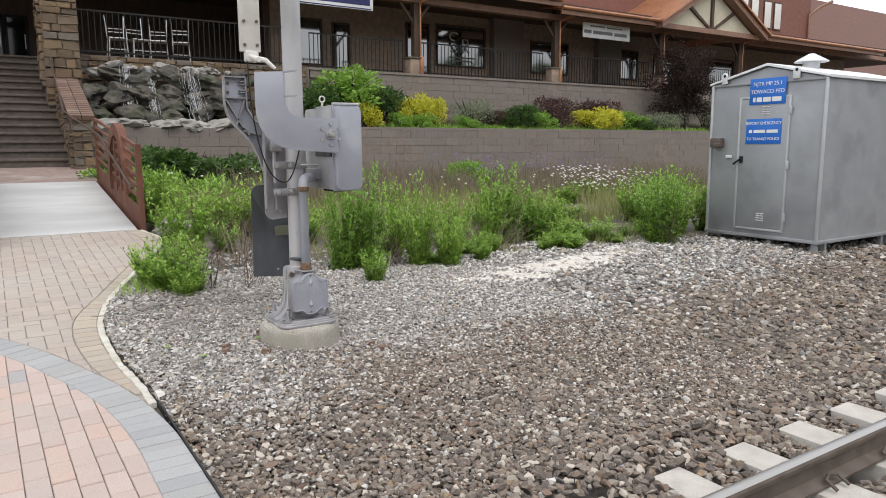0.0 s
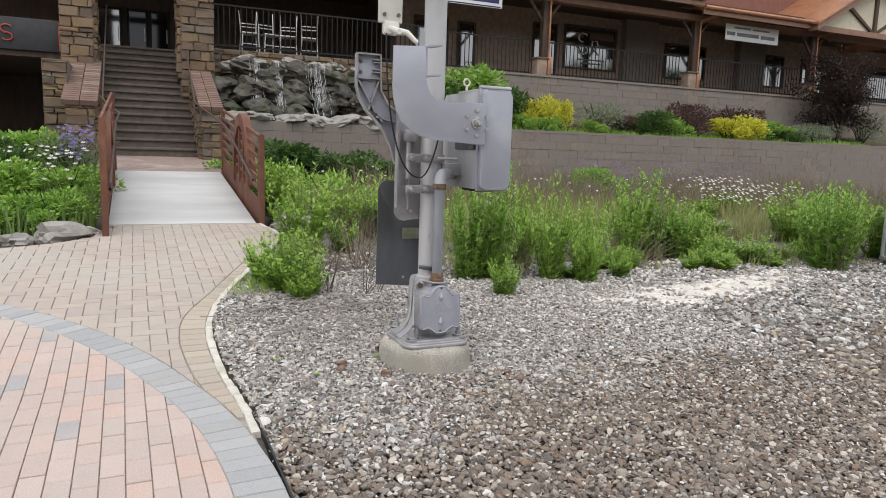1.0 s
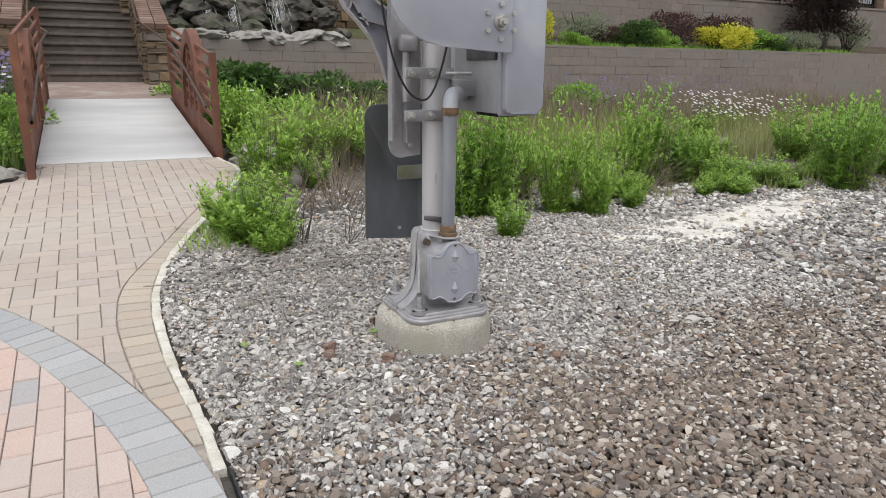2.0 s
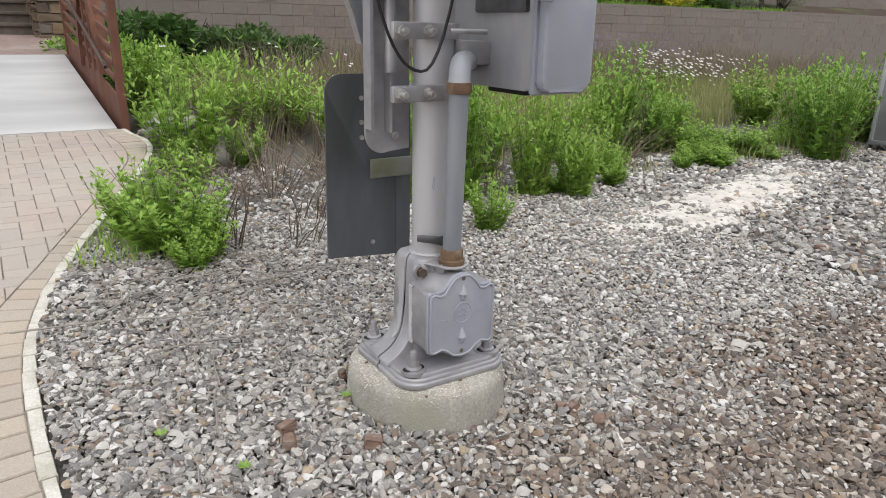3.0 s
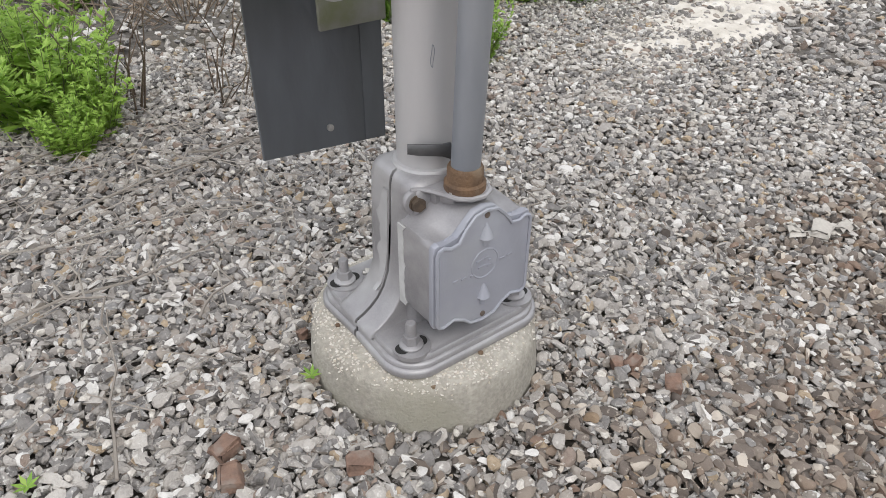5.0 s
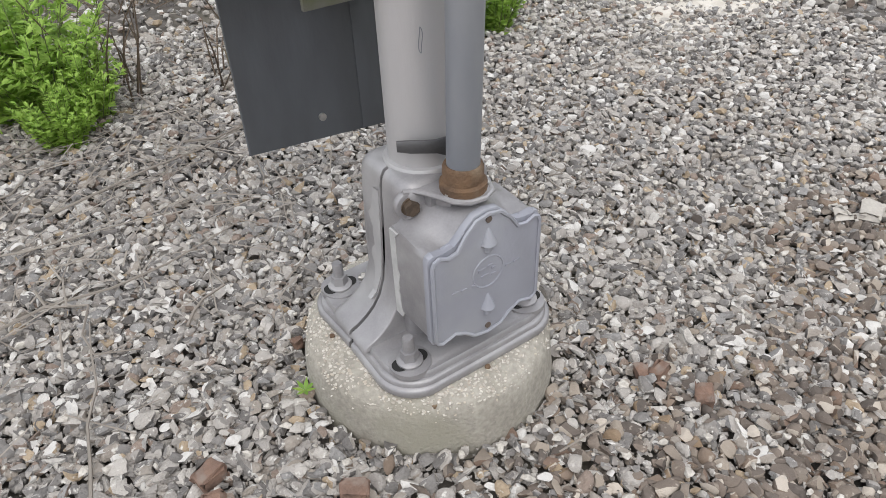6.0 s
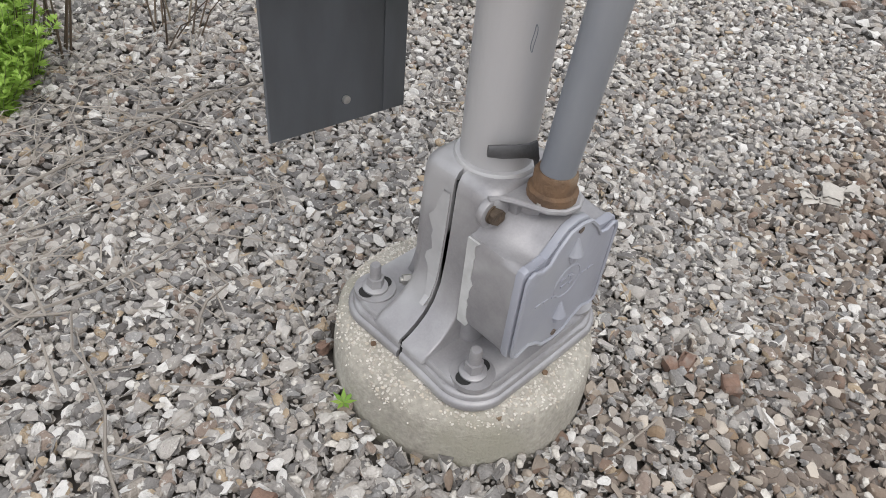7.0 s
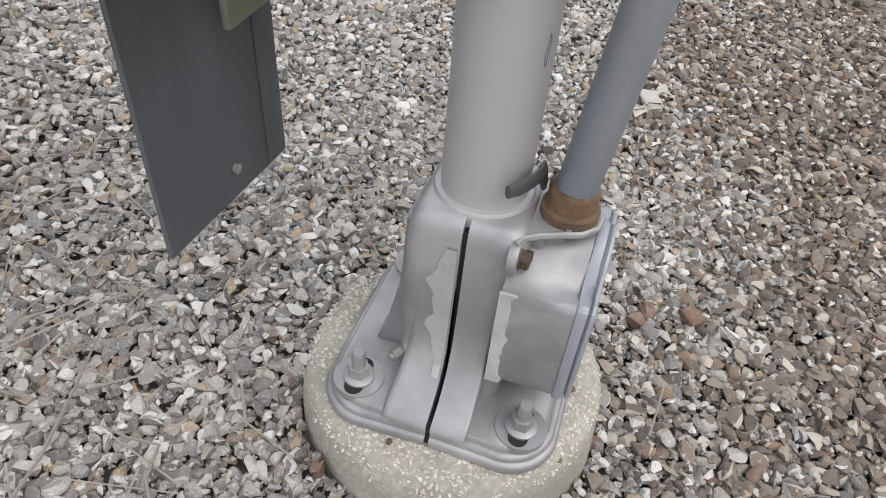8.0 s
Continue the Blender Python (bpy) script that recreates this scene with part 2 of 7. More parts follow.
M_CHROME = mat("brushed_chair_metal", (0.62, 0.61, 0.6), None, 10, 0.35, 0.85, 0.05)
# timber brown, also used as painted shade on the terrace back walls
M_TIMBER_SHADE = mat("dark_timber_and_shade", (0.085, 0.05, 0.033), (0.055, 0.033, 0.022), 8, 0.7, 0, 0.3, 60, stretch=(1, 1, 0.2))
M_FASCIA = mat("brown_fascia", (0.27, 0.15, 0.10), (0.22, 0.12, 0.08), 5, 0.6, 0, 0.1, 60)
M_COPPER = mat("copper_roof", (0.50, 0.235, 0.12), (0.41, 0.185, 0.095), 4, 0.4, 0.45, 0.08, 40, stain=(0.32, 0.15, 0.09), stain_scale=1.2)
M_STUCCO = mat("cream_stucco", (0.58, 0.53, 0.40), (0.52, 0.47, 0.36), 5, 0.9, 0, 0.3, 70)
M_SIDING = mat("red_brown_siding", (0.20, 0.085, 0.062), (0.165, 0.07, 0.052), 5, 0.7, 0, 0.15, 40)
M_BRICKFAR = mat("far_red_brick", (0.33, 0.20, 0.17), (0.26, 0.155, 0.13), 10, 0.9, 0, 0.4, 30, 0.25)
M_DARKWALL = mat("shaded_stone_wall", (0.42, 0.31, 0.235), (0.28, 0.21, 0.16), 6, 0.9, 0, 0.6, 30, 0.3)
M_DARKSIGN = mat("charcoal_sign", (0.03, 0.03, 0.034), None, 6, 0.6, 0, 0.05)
M_CURTAIN = mat("white_curtain", (0.72, 0.71, 0.68), (0.6, 0.6, 0.58), 9, 0.9, 0, 0.2, 40, stretch=(6, 6, 0.3))


def glass_mat(name, tint, rough=0.06):
    m = bpy.data.materials.new(name)
    m.use_nodes = True
    b = m.node_tree.nodes["Principled BSDF"]
    b.inputs["Base Color"].default_value = (*tint, 1)
    b.inputs["Roughness"].default_value = rough
    b.inputs["IOR"].default_value = 2.9
    return m


M_GLASS = glass_mat("dark_shop_glass", (0.02, 0.025, 0.025))
# darker, duller copy of the glass that imitates the dim entrance
M_DARKGLASS = glass_mat("unlit_door_glass", (0.006, 0.008, 0.008))
M_DARKGLASS.node_tree.nodes["Principled BSDF"].inputs["IOR"].default_value = 1.45
M_WATER = glass_mat("falling_water", (0.42, 0.44, 0.45), 0.25)


def leaf_mat(name, a, c, extra=None):
    els = [(0.0, a), (0.35, tuple((x + y) / 2 for x, y in zip(a, c))), (0.7, c)]
    if extra:
        els.append((0.9, extra))
    m = mat(name, a, c, 3.0, 0.6, 0, 0, pieces=tuple(els), piece_mix=0.75)
    n, l = m.node_tree.nodes, m.node_tree.links
    b = n["Principled BSDF"]
    tr = n.new("ShaderNodeBsdfTranslucent")
    src = b.inputs["Base Color"].links[0].from_socket
    l.new(src, tr.inputs["Color"])
    ms = n.new("ShaderNodeMixShader")
    ms.inputs[0].default_value = 0.35
    l.new(b.outputs[0], ms.inputs[1])
    l.new(tr.outputs[0], ms.inputs[2])
    l.new(ms.outputs[0], n["Material Output"].inputs["Surface"])
    return m


M_LEAF = leaf_mat("mugwort_leaf", (0.36, 0.53, 0.10), (0.26, 0.43, 0.07), (0.44, 0.59, 0.14))
M_LEAFDARK = leaf_mat("deep_green_leaf", (0.28, 0.46, 0.075), (0.19, 0.35, 0.055), (0.37, 0.52, 0.11))
M_BORDERLEAF = leaf_mat("border_plant_leaf", (0.17, 0.27, 0.07), (0.115, 0.20, 0.055), (0.22, 0.31, 0.09))
M_SHRUB = leaf_mat("shrub_leaf", (0.085, 0.165, 0.035), (0.05, 0.105, 0.025))
M_YELLOW = leaf_mat("golden_shrub_leaf", (0.66, 0.62, 0.06), (0.48, 0.49, 0.05))
M_TREELEAF = leaf_mat("dark_plum_leaf", (0.065, 0.04, 0.036), (0.04, 0.027, 0.025))
M_PURPLE = leaf_mat("purple_shrub_leaf", (0.13, 0.07, 0.06), (0.08, 0.045, 0.04))
M_GREYLEAF = leaf_mat("grey_green_leaf", (0.27, 0.31, 0.20), (0.18, 0.22, 0.13))
M_GRASS = leaf_mat("weedy_grass", (0.34, 0.35, 0.14), (0.25, 0.285, 0.10), (0.46, 0.40, 0.25))
M_TWIG = leaf_mat("bleached_twig", (0.43, 0.39, 0.345), (0.30, 0.265, 0.23))
M_STALK = leaf_mat("brown_stalk", (0.20, 0.15, 0.11), (0.13, 0.10, 0.075), (0.32, 0.27, 0.20))
M_DRYGRASS = leaf_mat("rank_dry_grass", (0.28, 0.225, 0.165), (0.20, 0.165, 0.12), (0.28, 0.28, 0.14))
M_STRAW = leaf_mat("dry_straw", (0.36, 0.29, 0.22), (0.26, 0.20, 0.15))
M_STEM = mat("plant_stem", (0.15, 0.19, 0.07), (0.12, 0.13, 0.06), 10, 0.8, 0, 0)
M_DARKBARK = mat("dark_bark", (0.055, 0.04, 0.035), None, 10, 0.9, 0, 0.3)
M_PETAL = leaf_mat("white_petal", (0.75, 0.75, 0.70), (0.62, 0.62, 0.6))
M_LAVENDER = leaf_mat("lavender_flower", (0.16, 0.12, 0.30), (0.22, 0.19, 0.34))


# ---- builders ----
def part(name, bm, material, parent=None, label="", smooth=40):
    """One mesh object from bm (in world places), under a thing or a part."""
    me = bpy.data.meshes.new(name)
    base = parent
    while base and base.parent:
        base = base.parent
    if base:
        bmesh.ops.transform(bm, matrix=Matrix.Translation(-base.location), verts=bm.verts)
    bmesh.ops.recalc_face_normals(bm, faces=bm.faces)
    bm.to_mesh(me)
    bm.free()
    me.materials.append(material)
    if smooth:
        me.shade_smooth()
        me.set_sharp_from_angle(angle=radians(smooth))
    ob = new(name, me)
    if parent:
        ob.parent = parent
    if label:
        ob["label"] = label
    return ob


def thing(name, loc, label, category, group="", kind=""):
    ob = new(name)
    ob.location = loc
    ob.empty_display_size = 0.1
    return tagged(ob, label, category, group, kind)


def solid(name, bm, material, label, category, group="", kind="", smooth=40):
    return tagged(part(name, bm, material, None, "", smooth), label, category, group, kind)


def box(bm, c, s, rz=0.0, m=None, bevel=0.0):
    mm = Matrix.Translation(c) @ (m or Matrix.Rotation(radians(rz), 4, "Z")) @ Matrix.Diagonal((*s, 1))
    r = bmesh.ops.create_cube(bm, size=1, matrix=mm)
    if bevel:
        edges = {e for v in r["verts"] for e in v.link_edges}
        bmesh.ops.bevel(bm, geom=list(edges), offset=bevel, segments=2, affect="EDGES", profile=0.5)
    return bm


def rod(bm, p, q, r, n=12, r2=None):
    p, q = Vector(p), Vector(q)
    d = q - p
    mm = Matrix.Translation((p + q) / 2) @ d.to_track_quat("Z", "Y").to_matrix().to_4x4()
    bmesh.ops.create_cone(bm, cap_ends=True, segments=n, radius1=r, radius2=r if r2 is None else r2, depth=d.length, matrix=mm)
    return bm


def tube(bm, pts, r, n=8):
    """A bent round bar through pts."""
    pts = [Vector(p) for p in pts]
    rings = []
    side = None
    for i, p in enumerate(pts):
        d = (pts[min(i + 1, len(pts) - 1)] - pts[max(i - 1, 0)]).normalized()
        if side is None:
            side = d.orthogonal().normalized()
        side = (side - d * side.dot(d)).normalized()
        up = d.cross(side)
        rad = r[i] if isinstance(r, (list, tuple)) else r
        rings.append([bm.verts.new(p + rad * (math.cos(a) * side + math.sin(a) * up)) for a in [2 * math.pi * k / n for k in range(n)]])
    for a, c in zip(rings, rings[1:]):
        for k in range(n):
            bm.faces.new((a[k], a[(k + 1) % n], c[(k + 1) % n], c[k]))
    bm.faces.new(rings[0])
    bm.faces.new(rings[-1][::-1])
    return bm


def slab(bm, poly, axis, lo, hi, bevel=0.0, m=None):
    """A flat outline pushed from lo to hi along an axis: 'x' takes (y, z), 'y' takes (x, z), 'z' takes (x, y)."""
    def at(u, v, w):
        p = {"x": (w, u, v), "y": (u, w, v), "z": (u, v, w)}[axis]
        return m @ Vector(p) if m else p
    a = [bm.verts.new(at(u, v, lo)) for u, v in poly]
    c = [bm.verts.new(at(u, v, hi)) for u, v in poly]
    fa = bm.faces.new(a)
    fc = bm.faces.new(c[::-1])
    n = len(poly)
    for k in range(n):
        bm.faces.new((a[k], c[k], c[(k + 1) % n], a[(k + 1) % n]))
    if bevel:
        bmesh.ops.bevel(bm, geom=list(set(fa.edges) | set(fc.edges)), offset=bevel, segments=2, affect="EDGES", profile=0.5)
    return bm


def lathe(bm, prof, c=(0, 0), n=48, wobble=0.0):
    rings = []
    for r, z in prof:
        rings.append([bm.verts.new((c[0] + (r + wobble * noise.noise((3 * math.cos(a), 3 * math.sin(a), 9 * z))) * math.cos(a),
                                    c[1] + (r + wobble * noise.noise((3 * math.cos(a), 3 * math.sin(a), 9 * z))) * math.sin(a), z))
                      for a in [2 * math.pi * k / n for k in range(n)]])
    for a, b in zip(rings, rings[1:]):
        for k in range(n):
            bm.faces.new((a[k], a[(k + 1) % n], b[(k + 1) % n], b[k]))
    bm.faces.new(rings[0][::-1])
    bm.faces.new(rings[-1])
    return bm


def arc(cx, cy, r, a0, a1, n=6):
    return [(cx + r * math.cos(radians(a0 + (a1 - a0) * k / n)), cy + r * math.sin(radians(a0 + (a1 - a0) * k / n))) for k in range(n + 1)]


def rounded(x0, y0, x1, y1, r, n=5):
    """A rectangle's outline with round corners."""
    return arc(x1 - r, y1 - r, r, 0, 90, n) + arc(x0 + r, y1 - r, r, 90, 180, n) + arc(x0 + r, y0 + r, r, 180, 270, n) + arc(x1 - r, y0 + r, r, 270, 360, n)


def raw(name, verts, faces, material, label="", category="", kind="", parent=None, smooth=0):
    """A mesh object straight from arrays of verts and equal-sided faces."""
    me = bpy.data.meshes.new(name)
    me.from_pydata(verts, [], faces)
    me.materials.append(material)
    if smooth:
        me.shade_smooth()
        me.set_sharp_from_angle(angle=radians(smooth))
    ob = new(name, me)
    if parent:
        ob.parent = parent
        ob.matrix_parent_inverse = Matrix.Translation(-parent.location)
    return tagged(ob, label, category, "", kind)


def nb():
    return bmesh.new()


def bolt(bm, p, d, r=0.012, h=0.01, shank=0.0):
    """A six-sided nut at p facing d, with a bit of threaded shank."""
    p, d = Vector(p), Vector(d).normalized()
    rod(bm, p, p + d * h, r, 6)
    if shank:
        rod(bm, p + d * h, p + d * (h + shank), r * 0.55, 10)
    return bm


def sm(a, b, x):
    t = min(1.0, max(0.0, (x - a) / (b - a)))
    return t * t * (3 - 2 * t)


def path_z(y):
    return 0.03 + 0.30 * min(1.0, max(0.0, (y - 4.5) / 4.7))


def ground_z(x, y):
    """The lie of the gravel and of the meadow behind it."""
    z = 0.03 + 0.07 * (min(max(y, 1.6), 5.9) - 4.7) - 0.03 * min(max(x - 1.6, -1.2), 9)
    z += 0.055 * min(max(0, y - 8), 9.0)
    z += 0.045 * sm(0.95, 0.63, x) * sm(4.6, 3.8, y) * sm(2.2, 3.0, y)
    z -= 0.042 * sm(1.9, 3.2, x) * (1 - sm(5, 8, x)) * sm(2.3, 3.3, y)
    return z


# ---- ground ----
def ground_sheet():
    xs = sorted({-2500, -600, -150, -60, -30, *[round(-16 + 0.5 * k, 2) for k in range(33)], *[round(0.25 * k, 2) for k in range(1, 52)], *[13 + k for k in range(1, 30)], 60, 150, 600, 2500})
    ys = sorted({-2500, -600, -150, -60, -30, *[-14 + k for k in range(14)], *[round(0.25 * k, 2) for k in range(0, 62)], 15.9, 16.4, 18, 22, 30, 60, 150, 600, 2500})
    verts, idx = [], {}
    for j, y in enumerate(ys):
        for i, x in enumerate(xs):
            z = ground_z(x, y)
            if x < 0.62 and y < 9.2:
                z = min(z, path_z(y)) - 0.05 * sm(0.62, 0.4, x)
            if -0.6 < x < 1.8 and 9.2 <= y < 13:
                z -= 0.35
            if x > 0.7 and y < 2.2:
                z -= 0.13
            if x > 0.7 and 2.2 < y < 6.8 and x < 4.7:
                z -= 0.028
            idx[i, j] = len(verts)
            verts.append((x, y, z))
    faces = [(idx[i, j], idx[i + 1, j], idx[i + 1, j + 1], idx[i, j + 1]) for j in range(len(ys) - 1) for i in range(len(xs) - 1)]
    return raw("ground", verts, faces, M_GROUND, "grey-brown gritty soil under the gravel and weeds", "ground", "structure", smooth=60)


ground_sheet()


# ---- railway track ----
def railway():
    tie_z = -0.20
    for k in range(-1, 46):
        x = 2.59 + 0.522 * k
        bm = nb()
        slab(bm, [(2.05, tie_z - 0.005), (2.02, tie_z - 0.16), (-0.55, tie_z - 0.16), (-0.52, tie_z - 0.005), (0.9, tie_z - 0.01)], "x", x - 0.115, x + 0.115, 0.018)
        solid("railway_tie", bm, M_TIE, "pale concrete railway tie bedded in brown ballast", "railway tie", "ties under the track")
    for n, y in enumerate((1.60, 0.14)):
        prof = [(-0.065, 0), (0.065, 0), (0.065, 0.011), (0.012, 0.03), (0.009, 0.105), (0.033, 0.115), (0.034, 0.134), (0.028, 0.144), (-0.028, 0.144), (-0.034, 0.134), (-0.033, 0.115), (-0.009, 0.105), (-0.012, 0.03), (-0.065, 0.011)]
        bm = nb()
        slab(bm, [(y + u, tie_z + v) for u, v in prof], "x", 0.75, 30)
        rail = solid("rail", bm, M_RAIL, "brown rusty steel rail with a polished top", "rail", "rails of the track", smooth=25)
        bm = nb()
        slab(bm, [(y - 0.027, tie_z + 0.1445), (y + 0.027, tie_z + 0.1445), (y + 0.016, tie_z + 0.149), (y - 0.016, tie_z + 0.149)], "x", 0.75, 30)
        part("rail_head", bm, M_RAILTOP, rail, "polished running surface")
        for k in range(0, 8):
            x = 2.59 + 0.522 * k
            for s in (-1, 1):
                bm = nb()
                yy = y + s * 0.075
                tube(bm, [(x - 0.05, yy + s * 0.04, tie_z + 0.01), (x - 0.05, yy - s * 0.015, tie_z + 0.04), (x, yy - s * 0.03, tie_z + 0.045), (x + 0.05, yy - s * 0.015, tie_z + 0.04), (x + 0.05, yy + s * 0.04, tie_z + 0.012)], 0.009, 6)
                part("rail_clip", bm, M_RAIL, rail)


railway()

# ---- the crossing signal mast ----
MX, MY = 1.732, 4.52


def gate_mast():
    mast = thing("crossing_gate_mast", (MX, MY, 0.138), "grey aluminium railway crossing mast on a round concrete footing", "crossing signal")

    def w(x, y, z):
        return (MX + x, MY + y, z)

    # footing is a thing of its own, below
    # base plate: two halves with a seam across
    half = [(-0.194, 0.004), (-0.196, 0.07), *reversed(arc(-0.116, 0.114, 0.082, 98, 188, 10)), (0.0, 0.196), *reversed(arc(0.116, 0.114, 0.082, -8, 82, 10)), (0.196, 0.07), (0.194, 0.004)]

    def loft(bm, rings):
        rings = [[bm.verts.new(p) for p in r] for r in rings]
        n = len(rings[0])
        for a, c in zip(rings, rings[1:]):
            for i in range(n):
                bm.faces.new((a[i], a[(i + 1) % n], c[(i + 1) % n], c[i]))
        bm.faces.new(rings[0][::-1])
        bm.faces.new(rings[-1])

    def side_at(z):
        return float(np.interp(z, (0.182, 0.25, 0.285, 0.34, 0.42, 0.50), (0.205, 0.122, 0.108, 0.101, 0.097, 0.094)))

    for s in (1, -1):
        bm = nb()
        tiers = ((1.035, 0.138), (1.045, 0.142), (1.045, 0.153), (1.030, 0.158), (1.008, 0.159), (1.005, 0.166), (0.990, 0.1705), (0.962, 0.171), (0.958, 0.179), (0.940, 0.184))
        loft(bm, [[(MX + u * k, MY + s * max(0.004, v * (k - 0.015)), z) for u, v in half] for k, z in tiers])
        half_ob = part("base_half", bm, M_ALU, mast, "stepped plate half of the split cast base", 50)
        bm = nb()
        # column with round shoulders
        col = []
        for r, z, d in ((0.104, 0.17, 0.088), (0.101, 0.34, 0.088), (0.097, 0.42, 0.088), (0.094, 0.492, 0.087), (0.091, 0.511, 0.084), (0.084, 0.523, 0.078), (0.072, 0.528, 0.068)):
            k = 0.026
            col.append([(MX + u, MY + s * v, z) for u, v in [(-r, 0.004), (-r, d - k), (-r + 0.1 * k, d - 0.45 * k), (-r + 0.45 * k, d - 0.1 * k), (-r + k, d), (r - k, d), (r - 0.45 * k, d - 0.1 * k), (r - 0.1 * k, d - 0.45 * k), (r, d - k), (r, 0.004)]])
        loft(bm, col)
        part("column_half", bm, M_ALU, half_ob, "", 50)
        bm = nb()
        # foot that sweeps out to the plate's edge beside the seam
        foot = []
        for z, r in ((0.176, 0.199), (0.186, 0.196), (0.194, 0.178), (0.206, 0.158), (0.224, 0.138), (0.248, 0.122), (0.285, 0.109), (0.34, 0.102), (0.40, 0.0975)):
            d = 0.062 if s < 0 else 0.068 + 0.012 * sm(0.27, 0.18, z)
            k = 0.005 if s < 0 else 0.012
            foot.append([(MX + u, MY + s * v, z) for u, v in [(-r, 0.004), (-r, d - k), (-r + 0.3 * k, d - 0.3 * k), (-r + k, d), (r - k, d), (r - 0.3 * k, d - 0.3 * k), (r, d - k), (r, 0.004)]])
        loft(bm, foot)
        part("foot_flare", bm, M_ALU, half_ob, "", 50)
        if s > 0:
            # web behind, from the plate up to the column
            bm = nb()
            slab(bm, [(MY + 0.070, 0.17), (MY + 0.150, 0.17), (MY + 0.118, 0.24), (MY + 0.104, 0.34), (MY + 0.098, 0.48), (MY + 0.070, 0.49)], "x", MX - 0.055, MX + 0.055, 0.006)
            part("rear_web", bm, M_ALU, half_ob)
        if s > 0:
            bm = nb()
            rows = []
            for q in range(19):
                z = 0.238 + 0.0135 * q
                u1 = 0.007 + (0.012 + 0.030 * sm(0.24, 0.34, z)) * (0.8 + 0.6 * noise.noise((z * 30, 3.1, 0))) * (1 - 0.5 * sm(0.40, 0.48, z))
                rows.append([bm.verts.new((MX - side_at(z) - dx, MY + u, z)) for u, dx in ((0.0065, -0.004), (0.0065, 0.0026), (u1, 0.0026), (u1, -0.004))])
            for p, q in zip(rows, rows[1:]):
                for k in range(3):
                    bm.faces.new((p[k], p[k + 1], q[k + 1], q[k]))
            part("worn_edge", bm, M_WORN, half_ob, "pale torn paint beside the seam", 0)
    # black fill between the halves; the seam's shade is put in as colour
    bm = nb()
    box(bm, w(0, 0, 0.325), (0.176, 0.012, 0.365))
    slab(bm, [(MX - 0.196, 0.140), (MX + 0.196, 0.140), (MX + 0.190, 0.182), (MX - 0.190, 0.182)], "y", MY - 0.006, MY + 0.006)
    part("seam_gasket", bm, M_GAP, mast, "black fill for the shaded gap between the base halves")
    # lugs round the four anchor bolts
    for sx in (-1, 1):
        for sy in (-1, 1):
            c = (sx * 0.144, sy * 0.139)
            bm = nb()
            rod(bm, w(*c, 0.176), w(*c, 0.188), 0.042, 24)
            lug = part("bolt_seat", bm, M_ALU, mast)
            bm = nb()
            slab(bm, [(MX + c[0] + u, MY + c[1] + v) for u, v in rounded(-0.038, -0.016, 0.038, 0.016, 0.0155)], "z", 0.1882, 0.1892)
            part("bolt_slot", bm, M_GAP, lug)
            bm = nb()
            lathe(bm, [(0.026, 0.1893), (0.026, 0.193), (0.019, 0.197)], (MX + c[0], MY + c[1]), 20)
            nut = part("anchor_washer", bm, M_ALU, mast, "flanged zinc washer")
            bm = nb()
            rod(bm, w(*c, 0.196), w(*c, 0.217), 0.0185, 6, 0.0175)
            part("anchor_nut", bm, M_ALU, nut, "grey hexagon nut")
            bm = nb()
            lathe(bm, [(0.0115, 0.215), (0.0115, 0.246), (0.0095, 0.250)], (MX + c[0], MY + c[1]), 12)
            part("anchor_stud", bm, M_ALU, nut, "threaded stud end")
    # the front junction box: body, lid and details
    jb_rings = []

    def ogee(gx, gz, cut=0.0):
        x0, x1, z0, z1 = -0.122 + cut, 0.126 - cut, 0.246 + cut, 0.455 - cut
        top = [(x1, z1), (0.088, z1 - 0.008), (0.068, z1 - 0.004), (0.050, z1 + 0.022), (0.028, z1 + 0.043), (0.002, z1 + 0.048), (-0.024, z1 + 0.043), (-0.046, z1 + 0.022), (-0.064, z1 - 0.004), (-0.084, z1 - 0.008), (x0, z1)]
        bot = [(x0, z0), (-0.074, z0 + 0.008), (-0.050, z0 - 0.004), (-0.03, z0 - 0.022), (0.002, z0 - 0.028), (0.034, z0 - 0.022), (0.054, z0 - 0.004), (0.078, z0 + 0.008), (x1, z0)]
        c = 0.014
        pts = [(x1, z1 - c), (x1 - 0.3 * c, z1 - 0.3 * c), (x1 - c, z1)] + top[1:-1] + [(x0 + c, z1), (x0 + 0.3 * c, z1 - 0.3 * c), (x0, z1 - c), (x0, z0 + c), (x0 + 0.3 * c, z0 + 0.3 * c), (x0 + c, z0)] + bot[1:-1] + [(x1 - c, z0), (x1 - 0.3 * c, z0 + 0.3 * c), (x1, z0 + c)]
        return [(MX + u, v) for u, v in pts]
    for y, f in ((-0.1705, 0.0), (-0.155, 0.10), (-0.135, 0.42), (-0.115, 0.78), (-0.095, 0.95), (-0.066, 1.0)):
        ring = []
        for x, v in ogee(1, 1, 0.003):
            u = abs(x - MX - 0.002)
            if v > 0.40:
                v += (0.452 + 0.040 * (1 - sm(0.045, 0.112, u)) - v) * f if v > 0.4451 or u < 0.09 else 0
            elif u < 0.09:
                v += (0.243 - v) * min(1, 2 * f)
            ring.append((x, MY + y, v))
        jb_rings.append(ring)
    bm = nb()
    loft(bm, jb_rings)
    jb = part("junction_box", bm, M_ALU, mast, "cast junction box bolted to the base", 45)
    bm = nb()
    slab(bm, ogee(1, 1), "y", MY - 0.187, MY - 0.1705, 0.004)
    slab(bm, ogee(1, 1, 0.008), "y", MY - 0.194, MY - 0.186, 0.003)
